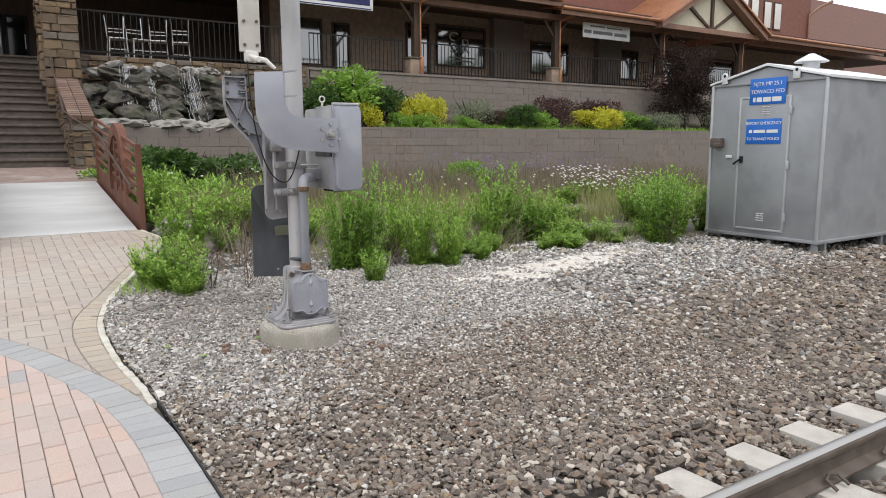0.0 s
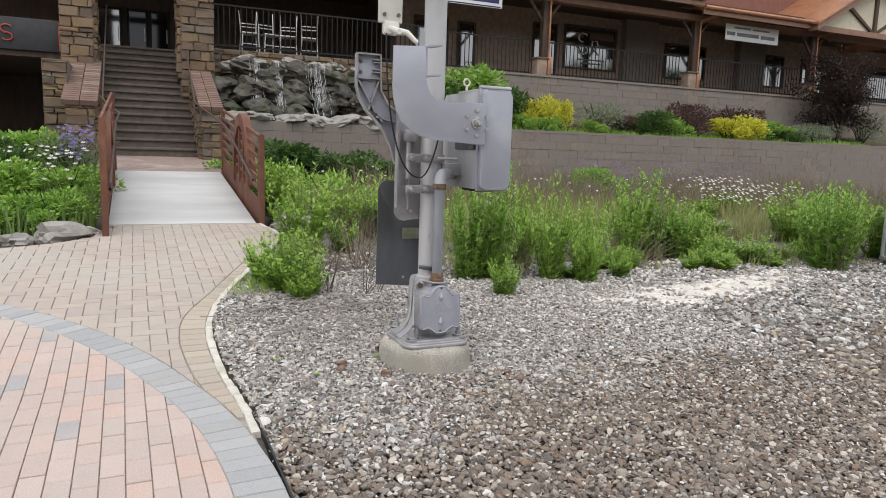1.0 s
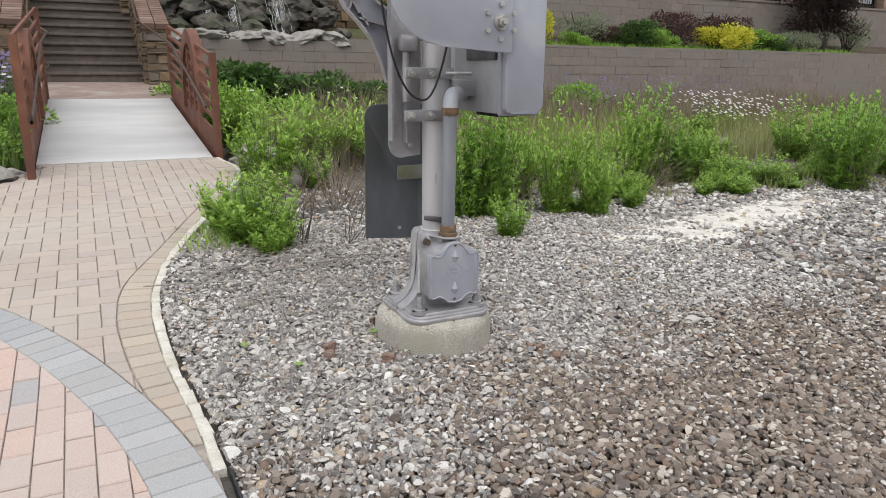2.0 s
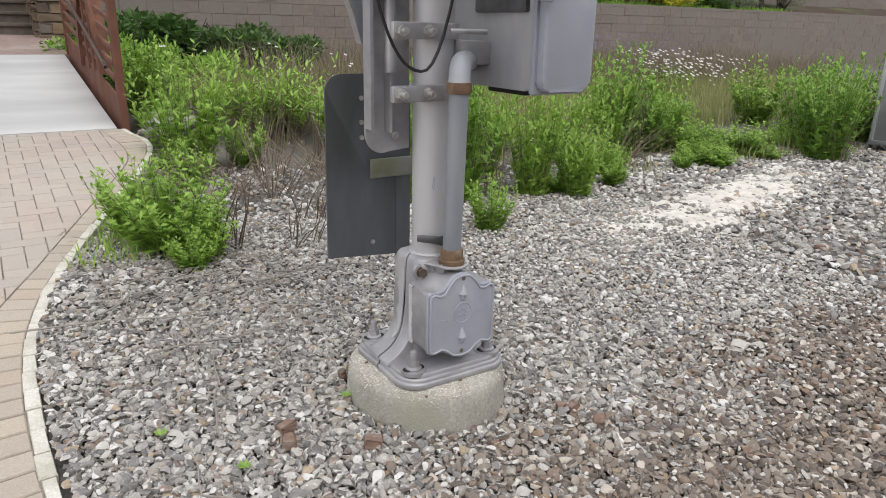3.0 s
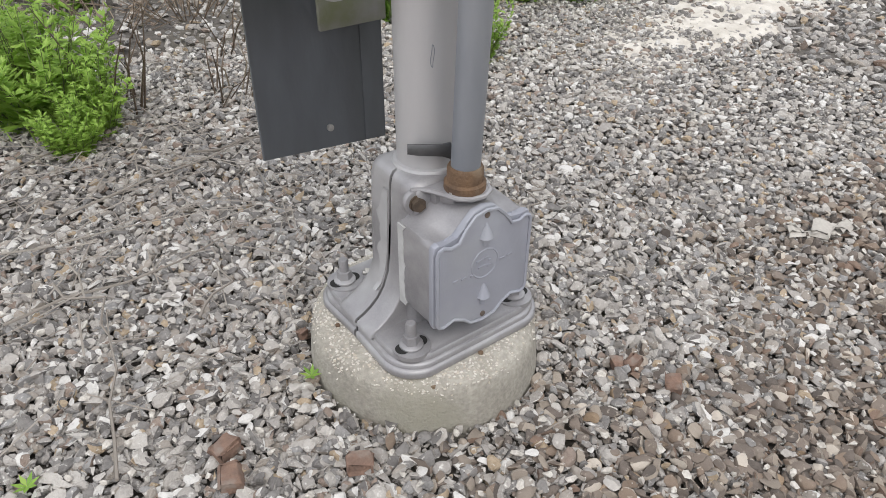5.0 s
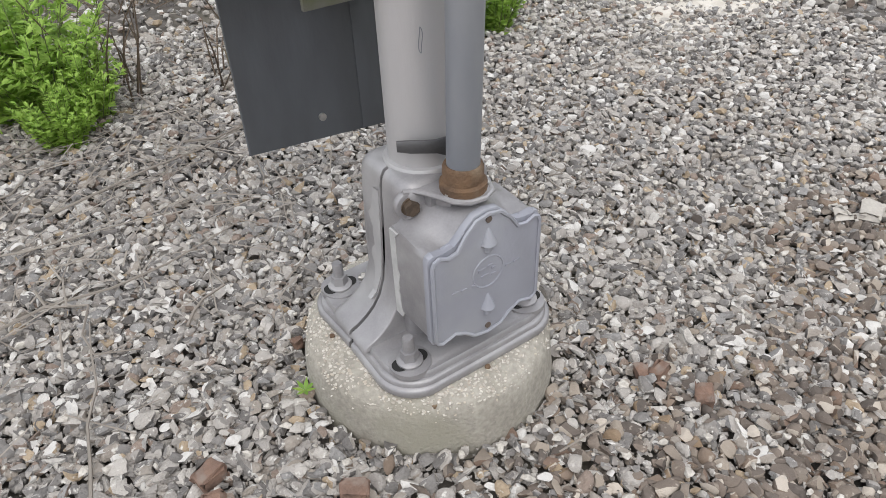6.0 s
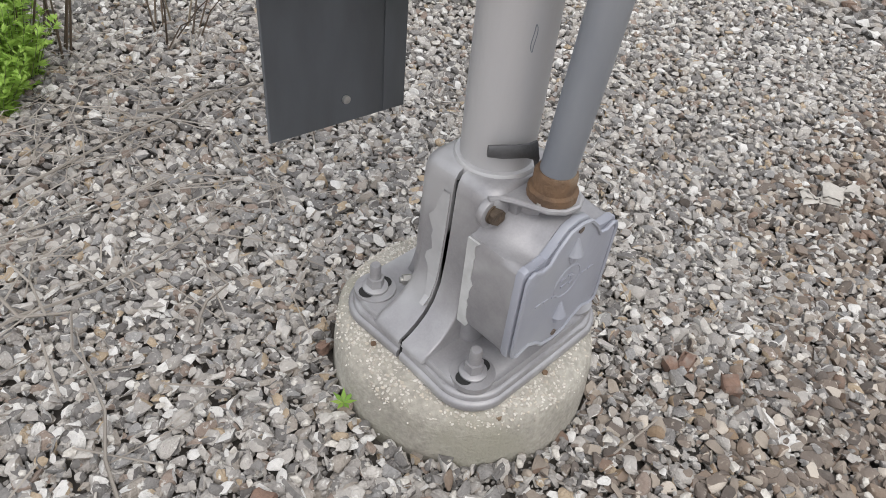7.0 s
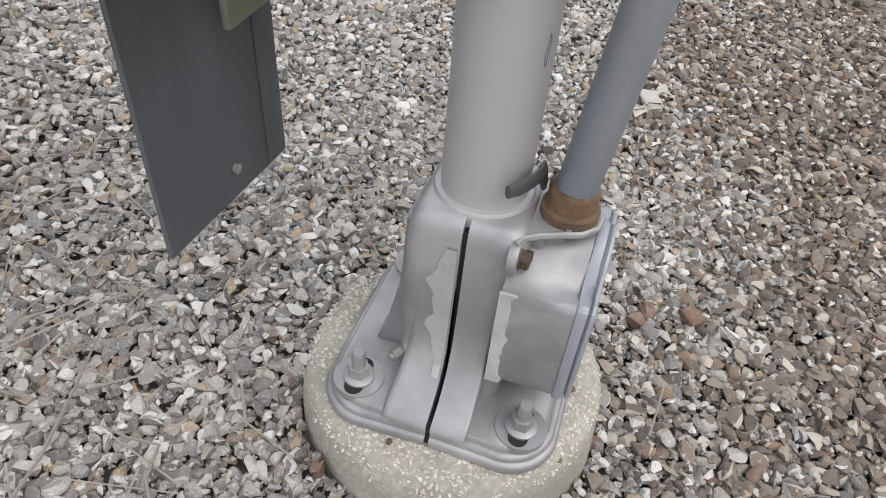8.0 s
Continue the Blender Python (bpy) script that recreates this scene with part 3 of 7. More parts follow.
    lid = part("box_lid", bm, M_GREYPAINT, jb, "grey lid with a scalloped edge")
    bm = nb()
    rim = ogee(1, 1, 0.006)
    tube(bm, [(u, MY - 0.1935, v) for u, v in rim + rim[:1]], 0.0042, 6)
    part("lid_rim", bm, M_GREYPAINT, lid, "raised bead round the lid")
    for z in (0.448, 0.300):
        bm = nb()
        rod(bm, w(0.002, -0.192, z - 0.012), w(0.002, -0.192, z + 0.020), 0.0165, 14, 0.003)
        rod(bm, w(0.002, -0.192, z - 0.030), w(0.002, -0.192, z - 0.010), 0.0085, 10)
        part("cast_boss", bm, M_GREYPAINT, lid)
    for z in (0.487, 0.240):
        bm = nb()
        rod(bm, w(0.002, -0.191, z), w(0.002, -0.1962, z), 0.0065, 12)
        part("lid_screw", bm, M_RAIL, lid, "dark lid screw")
    bm = nb()
    ring = [w(0.002 + 0.034 * math.cos(a), -0.1935, 0.372 + 0.034 * math.sin(a)) for a in [2 * math.pi * k / 20 for k in range(21)]]
    tube(bm, ring, 0.0022, 5)
    for k, (u, v, l) in enumerate(((-0.012, 0.382, 0.016), (0.006, 0.384, 0.010), (0.014, 0.376, 0.008), (-0.006, 0.366, 0.018), (0.014, 0.362, 0.010), (-0.072, 0.358, 0.014), (-0.052, 0.356, 0.012), (-0.030, 0.354, 0.010), (0.048, 0.366, 0.012), (0.068, 0.366, 0.014))):
        box(bm, w(u, -0.1942, v), (l, 0.003, 0.0045))
    part("cast_mark", bm, M_GREYPAINT, lid, "worn raised maker's mark")
    bm = nb()
    edge = [(-0.064, 0.448)] + [(-0.083 - 0.006 * noise.noise((q * 0.9, 1.7, 0)) - 0.004 * (q % 3 == 0), 0.448 - 0.0105 * q) for q in range(20)] + [(-0.064, 0.249)]
    slab(bm, [(MY + u, v) for u, v in edge], "x", MX - 0.1204, MX - 0.1165)
    part("worn_edge", bm, M_TORN, jb, "pale torn paint along the box edge")
    # flange that carries the conduit
    bm = nb()
    fl = [(-0.070, -0.055), (-0.070, -0.080), (-0.060, -0.096), (-0.046, -0.126), (-0.036, -0.150), (-0.016, -0.168), (0.012, -0.172), (0.036, -0.160), (0.050, -0.130), (0.056, -0.09), (0.056, -0.055)]
    slab(bm, [(MX + u, MY + v) for u, v in fl], "z", 0.508, 0.518, 0.002)
    slab(bm, [(MX + u * 0.86, MY + max(v * 0.94, -0.130)) for u, v in fl], "z", 0.466, 0.510, 0.002)
    part("conduit_flange", bm, M_ALU, mast)
    for p in ((-0.036, -0.132), (0.038, -0.142)):
        bm = nb()
        rod(bm, w(*p, 0.518), w(*p, 0.522), 0.0065, 10)
        part("flange_screw", bm, M_STEEL, mast)
    # ear with the rusty bolt
    bm = nb()
    ear = arc(-0.083, 0.487, 0.027, 80, 280, 12)
    slab(bm, [(MX + u, v) for u, v in [(-0.052, 0.518), *ear, (-0.052, 0.458)]], "y", MY - 0.078, MY - 0.062, 0.004)
    slab(bm, [(MX + u, v) for u, v in [(-0.056, 0.516), (-0.056, 0.46), (-0.02, 0.46), (-0.02, 0.516)]], "y", MY - 0.105, MY - 0.062, 0.008)
    tube(bm, [(MX + u, MY + v, 0.514) for u, v in [(-0.090, -0.070), (-0.074, -0.076), *fl[2:10]]], 0.0055, 8)
    part("bolt_ear", bm, M_ALU, mast)
    bm = nb()
    rod(bm, w(-0.083, -0.078, 0.487), w(-0.083, -0.081, 0.487), 0.0175, 16)
    bolt(bm, w(-0.083, -0.081, 0.487), (-0.15, -1, 0), 0.015, 0.012)
    part("ear_bolt", bm, M_DARKRUST, mast, "dull brown clamp bolt")
    bm = nb()
    bolt(bm, w(-0.098, 0.084, 0.224), (-1, 0.5, 0.1), 0.0115, 0.018, 0.006)
    part("side_nut", bm, M_STEEL, mast)
    # the pole
    bm = nb()
    lathe(bm, [(0.074, 0.500), (0.074, 0.5285), (0.071, 0.533), (0.0635, 0.534), (0.0635, 3.3)], (MX, MY), 40)
    part("pole", bm, M_POLE, mast, "round grey painted pole", 35)
    bm = nb()
    mark = [2 * math.pi * k / 20 for k in range(21)]
    tube(bm, [(MX + 0.0637 * math.cos(q), MY + 0.0637 * math.sin(q), 0.765 + 0.021 * math.sin(a)) for a in mark for q in [radians(-116) + 0.07 * math.cos(a) * (0.6 + 0.4 * math.sin(2 * a))]], 0.0007, 5)
    part("scratch", bm, M_CONDUIT, mast, "small oval mark scratched on the pole")
    # conduit in front of the pole
    cx, cy = 0.000, -0.126
    bm = nb()
    path = [w(cx, cy, 0.55), w(cx - 0.021, cy - 0.049, 1.06)]
    tube(bm, path, 0.0292, 24)
    con = part("conduit", bm, M_CONDUIT, mast, "grey steel conduit pipe")
    bm = nb()
    lathe(bm, [(0.042, 0.518), (0.042, 0.532), (0.036, 0.536), (0.036, 0.562), (0.0325, 0.568)], (MX + cx, MY + cy), 20)
    part("bushing", bm, M_RUST, con, "rusty threaded bushing")
    bm = nb()
    lathe(bm, [(0.034, 1.052), (0.037, 1.058), (0.037, 1.078), (0.034, 1.084)], (MX + cx - 0.021, MY + cy - 0.049), 20)
    part("coupling", bm, M_RUST, con, "rusty coupling")
    bm = nb()
    ex, ey = cx - 0.021, cy - 0.049
    ux, uy = 0.66, 0.75
    el = [w(ex, ey, 1.08), w(ex, ey, 1.09)] + [w(ex + ux * (0.046 - 0.046 * math.cos(a)), ey + uy * (0.046 - 0.046 * math.cos(a)), 1.09 + 0.046 * math.sin(a)) for a in [math.pi / 2 * k / 6 for k in range(1, 7)]] + [w(ex + ux * 0.26, ey + uy * 0.26, 1.136)]
    tube(bm, el, [0.034, 0.0315] + [0.0315] * 6 + [0.033], 20)
    part("elbow", bm, M_GREYPAINT, con, "curved conduit elbow")
    # little iron latch between pole and conduit
    bm = nb()
    bar = [w(-0.080, -0.046, 0.590), w(-0.062, -0.060, 0.589), w(-0.040, -0.070, 0.586), w(-0.018, -0.076, 0.582), w(0.000, -0.078, 0.577)]
    sec = []
    for k, p in enumerate(bar + [w(0.004, -0.082, 0.556)]):
        hh, tt = (0.010, 0.012, 0.012, 0.013, 0.018, 0.014)[k], 0.005
        dx, dy = (0.55, 0.83) if k < 2 else (0.2, 0.98)
        sec.append([bm.verts.new((p[0] + sx * dx * tt, p[1] + sx * dy * tt, p[2] + sz * hh)) for sx, sz in ((-1, -0.6), (-1, 0.6), (-0.4, 1), (0.4, 1), (1, 0.6), (1, -0.6), (0.4, -1), (-0.4, -1))])
    for p, q in zip(sec, sec[1:]):
        for k in range(8):
            bm.faces.new((p[k], p[(k + 1) % 8], q[(k + 1) % 8], q[k]))
    bm.faces.new(sec[0][::-1])
    bm.faces.new(sec[-1])
    part("latch", bm, M_LATCH, mast, "small bent latch on the pole")
    # two clamps that hold the hanger
    for z in (1.045, 1.222):
        bm = nb()
        ra = [(MX + 0.075 * math.cos(radians(a)), MY + 0.075 * math.sin(radians(a))) for a in range(-150, 151, 15)]
        rb = [(MX + 0.064 * math.cos(radians(a)), MY + 0.064 * math.sin(radians(a))) for a in range(150, -151, -15)]
        slab(bm, ra + rb, "z", z - 0.022, z + 0.022, 0.002)
        box(bm, w(-0.095, -0.068, z), (0.175, 0.026, 0.048), bevel=0.005)
        cl = part("clamp", bm, M_ALU, mast, "cast clamp round the pole")
        for x in (-0.160, -0.068):
            bm = nb()
            rod(bm, w(x, -0.081, z), w(x, -0.085, z), 0.019, 16)
            bolt(bm, w(x, -0.085, z), (0, -1, 0), 0.016, 0.014, 0.018)
            part("clamp_bolt", bm, M_STEEL, cl, "bright clamp bolt")
    bm = nb()
    rod(bm, w(0.0, -0.09, 1.222), w(0.11, -0.12, 1.222), 0.008, 10)
    part("tie_bolt", bm, M_ALU, mast)
    # hanger channel and dark plate behind
    bm = nb()
    ch = [(-0.200, 1.60), (-0.200, 0.93), *arc(-0.14, 0.91, 0.06, 180, 290, 8), (-0.045, 0.86), (-0.045, 1.60)]
    slab(bm, [(MX + u, v) for u, v in ch], "y", MY + 0.07, MY + 0.078, 0.002)
    slab(bm, [(MX - 0.200, 1.60), (MX - 0.200, 0.93), (MX - 0.190, 0.93), (MX - 0.190, 1.60)], "y", MY + 0.03, MY + 0.07)
    slab(bm, [(MX - 0.135, 1.30), (MX - 0.135, 0.92), (MX - 0.127, 0.92), (MX - 0.127, 1.30)], "y", MY + 0.03, MY + 0.07)
    part("hanger_channel", bm, M_ALU, mast, "grey hanger channel with a rounded foot")
    bm = nb()
    bolt(bm, w(-0.10, 0.07, 0.905), (0, -1, 0), 0.013, 0.012, 0.012)
    part("hanger_bolt", bm, M_STEEL, mast)
    bm = nb()
    box(bm, w(0.052, 0.365, 0.736), (0.176, 0.012, 0.070), 0, bevel=0.003)
    part("strap", bm, M_OLIVE, mast, "olive weathered strap")
    bm = nb()
    pl = [(-0.193, 0.405), (0.155, 0.375), (0.155, 1.02), *arc(0.105, 1.02, 0.05, 0, 90, 6), *arc(-0.126, 1.01, 0.06, 90, 180, 6)]
    slab(bm, [(MX + u, v) for u, v in pl], "y", MY + 0.408, MY + 0.416, 0.0015)
    slab(bm, [(MX + 0.092, 0.384), (MX + 0.149, 0.379), (MX + 0.149, 0.70), (MX + 0.092, 0.70)], "y", MY + 0.4055, MY + 0.4085, 0.001)
    plate = part("backing_plate", bm, M_DARKPLATE, mast, "dark weathered metal plate with round corners")
    for u, v in ((-0.010, 0.445), (-0.05, 0.985), (-0.05, 0.90), (-0.05, 0.845)):
        bm = nb()
        rod(bm, w(u, 0.407, v), w(u, 0.400, v), 0.009, 10)
        part("plate_bolt", bm, M_STEEL, plate)
    for u, y0, z in ((0.10, 0.388, 0.736), (-0.045, 0.235, 1.222)):
        bm = nb()
        box(bm, w(u, y0, z), (0.025, 0.34 if z > 1 else 0.042, 0.04), bevel=0.003)
        part("plate_bracket", bm, M_ALU, mast)
    # gate mechanism box at the side of the pole
    bm = nb()
    bx0, bx1 = MX + 0.153, MX + 0.333
    slab(bm, rounded(MY - 0.285, 1.060, MY + 0.19, 1.60, 0.03), "x", bx0, bx1, 0.008)
    mech = part("mechanism_box", bm, M_BOX, mast, "weathered grey gate mechanism box")
    bm = nb()
    slab(bm, rounded(MY - 0.305, 1.052, MY - 0.288, 1.612, 0.006), "x", bx0 - 0.010, bx1 + 0.006, 0.006)
    slab(bm, [(bx0 + u, v) for u, v in rounded(-0.002, 1.062, 0.182, 1.602, 0.03)], "y", MY - 0.335, MY - 0.304, 0.008)
    part("box_door", bm, M_GREYPAINT, mech, "smooth grey box door")
    # black strip stands for the shaded gap between door and box
    bm = nb()
    slab(bm, rounded(MY - 0.2885, 1.062, MY - 0.2835, 1.604, 0.002), "x", bx0 - 0.004, bx1 + 0.004)
    part("door_gasket", bm, M_BLACK, mech, "black strip for the shaded gap behind the door")
    bm = nb()
    box(bm, (MX + 0.243, MY - 0.14, 1.604), (0.17, 0.29, 0.014), bevel=0.004)
    box(bm, (MX + 0.243, MY - 0.295, 1.618), (0.19, 0.03, 0.016), bevel=0.004)
    part("box_top", bm, M_BOX, mech)
    bm = nb()
    rc = Vector(w(0.180, -0.06, 1.66))
    tube(bm, [rc + Vector((0.019 * math.cos(a), 0, 0.019 * math.sin(a))) for a in [2 * math.pi * k / 16 for k in range(17)]], 0.0055, 8)
    rod(bm, rc - Vector((0, 0, 0.022)), rc - Vector((0, 0, 0.045)), 0.008, 8)
    part("lifting_eye", bm, M_WHITEMETAL, mech, "pale lifting eye bolt")
    bm = nb()
    box(bm, w(0.235, -0.13, 1.055), (0.11, 0.18, 0.024), bevel=0.004)
    part("box_foot", bm, M_GAP, mech, "dark box underside bracket")
    # recess under the arm as a raised block, its shade given by dark colour
    bm = nb()
    box(bm, (bx0 - 0.004, MY - 0.135, 1.310), (0.02, 0.25, 0.065), bevel=0.006)
    part("vent_hood", bm, M_LATCH, mech, "dark raised block standing for the shaded recess on the box side")
    for z in (1.16, 1.5):
        bm = nb()
        box(bm, w(0.10, -0.005, z), (0.11, 0.16, 0.07), bevel=0.006)
        part("box_mount", bm, M_ALU, mech)
    # the bent arm support in front (a broad J of plate)
    turn = Matrix.Translation((1.875, 4.165, 0)) @ Matrix.Rotation(radians(-5), 4, "Z")
    L = [(-0.508, 1.79), (-0.508, 1.60), (-0.504, 1.535), (-0.486, 1.465), (-0.455, 1.41), (-0.405, 1.365), (-0.35, 1.338), (-0.28, 1.324), (0.0, 1.302), (0.012, 1.31), (0.012, 1.515), (0.0, 1.526), (-0.22, 1.522), (-0.27, 1.53), (-0.305, 1.555), (-0.325, 1.60), (-0.330, 1.64), (-0.332, 1.80)]
    bm = nb()
    slab(bm, L, "y", -0.012, 0.0, 0.003, turn)
    arm = part("arm_support", bm, M_GREYPAINT, mast, "broad grey J-shaped gate arm support plate")
    bm = nb()
    slab(bm, [(-0.345, 1.80), (-0.245, 1.815), (-0.245, 1.807), (-0.332, 1.792)], "y", -0.012, 0.04, 0, turn)
    slab(bm, [(-0.332, 1.80), (-0.324, 1.80), (-0.324, 1.65), (-0.332, 1.63)], "y", -0.012, 0.05, 0, turn)
    slab(bm, [(-0.332, 1.655), (-0.25, 1.662), (-0.25, 1.655), (-0.332, 1.645)], "y", -0.012, 0.04, 0, turn)
    part("arm_flange", bm, M_GREYPAINT, arm)
    bm = nb()
    pc = (-0.040, 1.422)
    rod(bm, turn @ Vector((pc[0], -0.012, pc[1])), turn @ Vector((pc[0], -0.020, pc[1])), 0.032, 20)
    bolt(bm, turn @ Vector((pc[0], -0.020, pc[1])), turn.to_3x3() @ Vector((0, -1, 0)), 0.021, 0.022, 0.014)
    part("pivot_bolt", bm, M_STEEL, arm, "brassy pivot bolt and nut")
    for k in range(6):
        a = radians(90 + 60 * k)
        bm = nb()
        p = turn @ Vector((pc[0] + 0.066 * math.cos(a), -0.012, pc[1] + 0.066 * math.sin(a)))
        bolt(bm, p, turn.to_3x3() @ Vector((0, -1, 0)), 0.011, 0.010)
        part("ring_bolt", bm, M_STEEL, arm)
    # shaft from the pivot back to the box
    bm = nb()
    rod(bm, turn @ Vector((pc[0], 0, pc[1])), (turn @ Vector((pc[0], 0, pc[1]))) + Vector((0.06, 0.12, 0)), 0.03, 16)
    part("pivot_shaft", bm, M_STEEL, mech)
    # raised gate arm, cut by the top of the view
    at = turn @ Vector((-0.52, 0.12, 0))
    bm = nb()
    box(bm, (at.x + 0.025, at.y, 2.60), (0.125, 0.035, 1.36), -8, bevel=0.006)
    garm = part("gate_arm", bm, M_WHITEMETAL, mast, "cream raised gate arm")
    for u in (-0.012, 0.062):
        for z in (1.96, 2.10, 2.24):
            bm = nb()
            bolt(bm, (at.x + u, at.y - 0.018 - 0.14 * (u - 0.025), z), (0, -1, 0), 0.010, 0.010)
            part("arm_bolt", bm, M_RAIL, garm)
    bm = nb()
    box(bm, (at.x + 0.030, at.y, 1.895), (0.085, 0.05, 0.07), bevel=0.012)
    tube(bm, [(at.x + 0.0, at.y, 1.90), (at.x + 0.06, at.y - 0.04, 1.875), (at.x + 0.10, at.y - 0.06, 1.87), (at.x + 0.15, at.y - 0.08, 1.82)], [0.018, 0.02, 0.016, 0.012], 10)
    rod(bm, (at.x + 0.05, at.y - 0.08, 1.87), (at.x + 0.05, at.y - 0.0, 1.87), 0.014, 10)
    part("arm_socket", bm, M_WHITEMETAL, mast, "worn bare metal arm socket")
    # counterweight casting with its cross braces
    y0 = MY + 0.175
    C = [(-0.415, 1.80), (-0.415, 1.62), (-0.40, 1.56), (-0.36, 1.49), (-0.30, 1.43), (-0.24, 1.36), (-0.20, 1.28), (-0.17, 1.18), (-0.10, 1.18), (-0.10, 1.45), (-0.22, 1.52), (-0.27, 1.60), (-0.275, 1.80)]
    bm = nb()
    slab(bm, [(MX + u, v) for u, v in C], "y", y0, y0 + 0.012, 0.002)
    cw = part("counterweight_arm", bm, M_GREYPAINT, mast, "cast grey counterweight arm with braces")

    def rib(bm, u0, v0, u1, v1, t=0.009, d=0.035):
        a = Vector((u0, v0)); c = Vector((u1, v1)); n2 = Vector((-(c - a).y, (c - a).x)).normalized() * t / 2
        slab(bm, [(MX + p.x, p.y) for p in (a + n2, c + n2, c - n2, a - n2)], "y", y0 - d, y0 + 0.001)
    bm = nb()
    for k in range(len(C) - 1):
        if k not in (7, 8):
            rib(bm, *C[k], *C[k + 1])
    rib(bm, *C[-1], *C[0])
    rib(bm, -0.415, 1.665, -0.275, 1.665)
    rib(bm, -0.405, 1.65, -0.30, 1.47)
    rib(bm, -0.285, 1.65, -0.345, 1.485)
    rib(bm, -0.31, 1.505, -0.26, 1.42)
    rib(bm, -0.30, 1.45, -0.12, 1.41)
    for v in (1.70, 1.715, 1.755, 1.77):
        rib(bm, -0.315, v, -0.275, v, 0.006)
    part("brace", bm, M_ALU, cw)
    for v in (1.70, 1.76):
        bm = nb()
        bolt(bm, (MX - 0.385, y0, v), (0, -1, 0), 0.010, 0.008)
        part("weight_bolt", bm, M_RAIL, cw)
    bm = nb()
    box(bm, w(-0.125, 0.03, 1.345), (0.085, 0.05, 0.075), bevel=0.02)
    rod(bm, w(-0.135, 0.03, 1.31), w(-0.135, 0.03, 1.10), 0.016, 12)
    part("buffer", bm, M_ALU, mast, "grey round-nosed buffer")
    # black lead looping below
    bm = nb()
    pts = []
    for k in range(25):
        t = k / 24
        z = 1.115 + (1.86 - 1.115) * (1 - t / 0.72) ** 2 if t < 0.72 else 1.115 + 0.32 * ((t - 0.72) / 0.28) ** 2
        pts.append(w(-0.375 + 0.235 * min(1, t / 0.72) ** 1.6 + 0.14 * max(0, t - 0.72) / 0.28, -0.24 + 0.10 * t, z))
    tube(bm, pts, 0.0045, 8)
    part("cable", bm, M_BLACK, mast, "black drooping cable")


gate_mast()


def footing():
    bm = nb()
    FX, FY = MX - 0.008, MY + 0.008
    prof = [(0.284, -0.20), (0.279, 0.0), (0.272, 0.085), (0.267, 0.112), (0.258, 0.127), (0.244, 0.135), (0.225, 0.138), (0.0, 0.138)]
    lathe(bm, prof, (FX, FY), 64, 0.007)
    f = solid("mast_footing", bm, M_CONCRETE, "round weathered concrete footing with exposed aggregate rim", "footing")
    bm = nb()
    random.seed(5)
    pr, pz = [p[0] for p in prof[3:]][::-1], [p[1] for p in prof[3:]][::-1]
    for k in range(3400):
        a = random.uniform(0, 2 * math.pi)
        r = min(0.271, 0.185 + 0.083 * random.random() ** 0.7 + max(0, random.gauss(0, 0.004)))
        z = float(np.interp(r, pr, pz)) if r < 0.267 else 0.112 - random.random() ** 2 * 0.05
        if random.random() < 0.25 + 0.4 * noise.noise((3 * math.cos(a), 3 * math.sin(a), 20 * r)):
            continue
        g = random.uniform(0.0015, 0.0042)
        bmesh.ops.create_icosphere(bm, subdivisions=1, radius=g, matrix=Matrix.Translation((FX + r * math.cos(a), FY + r * math.sin(a), z)) @ Matrix.Rotation(random.uniform(0, 6.3), 4, "Z") @ Matrix.Diagonal((random.uniform(0.9, 1.6), random.uniform(0.6, 1), 0.45, 1)))
    o = part("aggregate", bm, M_AGG, f, "pale exposed pebbles", 0)
    o["kind"] = "stuff"
    for a, r, z in ((-123.5, 0.254, 0.118), (-92, 0.207, 0.134), (144, 0.250, 0.122), (165, 0.222, 0.134)):
        bm = nb()
        p = (MX + r * math.cos(radians(a)), MY + r * math.sin(radians(a)))
        rod(bm, (*p, z - 0.02), (*p, z + 0.008), 0.0058, 8)
        part("rebar_end", bm, M_RUST, f, "rusty stub of wire")


footing()


# ---- instrument shed ----
def text_bm(body, size):
    cu = bpy.data.curves.new("lettering", "FONT")
    cu.body, cu.size, cu.extrude, cu.align_x, cu.align_y = body, size, 0.001, "CENTER", "CENTER"
    tmp = new("lettering", cu)
    me = bpy.data.meshes.new_from_object(tmp.evaluated_get(bpy.context.evaluated_depsgraph_get()))
    bpy.data.objects.remove(tmp)
    bm = nb()
    bm.from_mesh(me)
    bpy.data.meshes.remove(me)
    return bm


def write(body, size, m, material, parent, name="lettering"):
    bm = text_bm(body, size)
    bmesh.ops.transform(bm, matrix=m, verts=bm.verts)
    return part(name, bm, material, parent, "", 0)


def facing_west(x, y, z):
    """A frame for writing on a wall that looks towards -x."""
    return Matrix.Translation((x, y, z)) @ Matrix(((0, 0, -1, 0), (-1, 0, 0, 0), (0, 1, 0, 0), (0, 0, 0, 1)))


def facing_south(x, y, z):
    return Matrix.Translation((x, y, z)) @ Matrix.Rotation(radians(90), 4, "X")


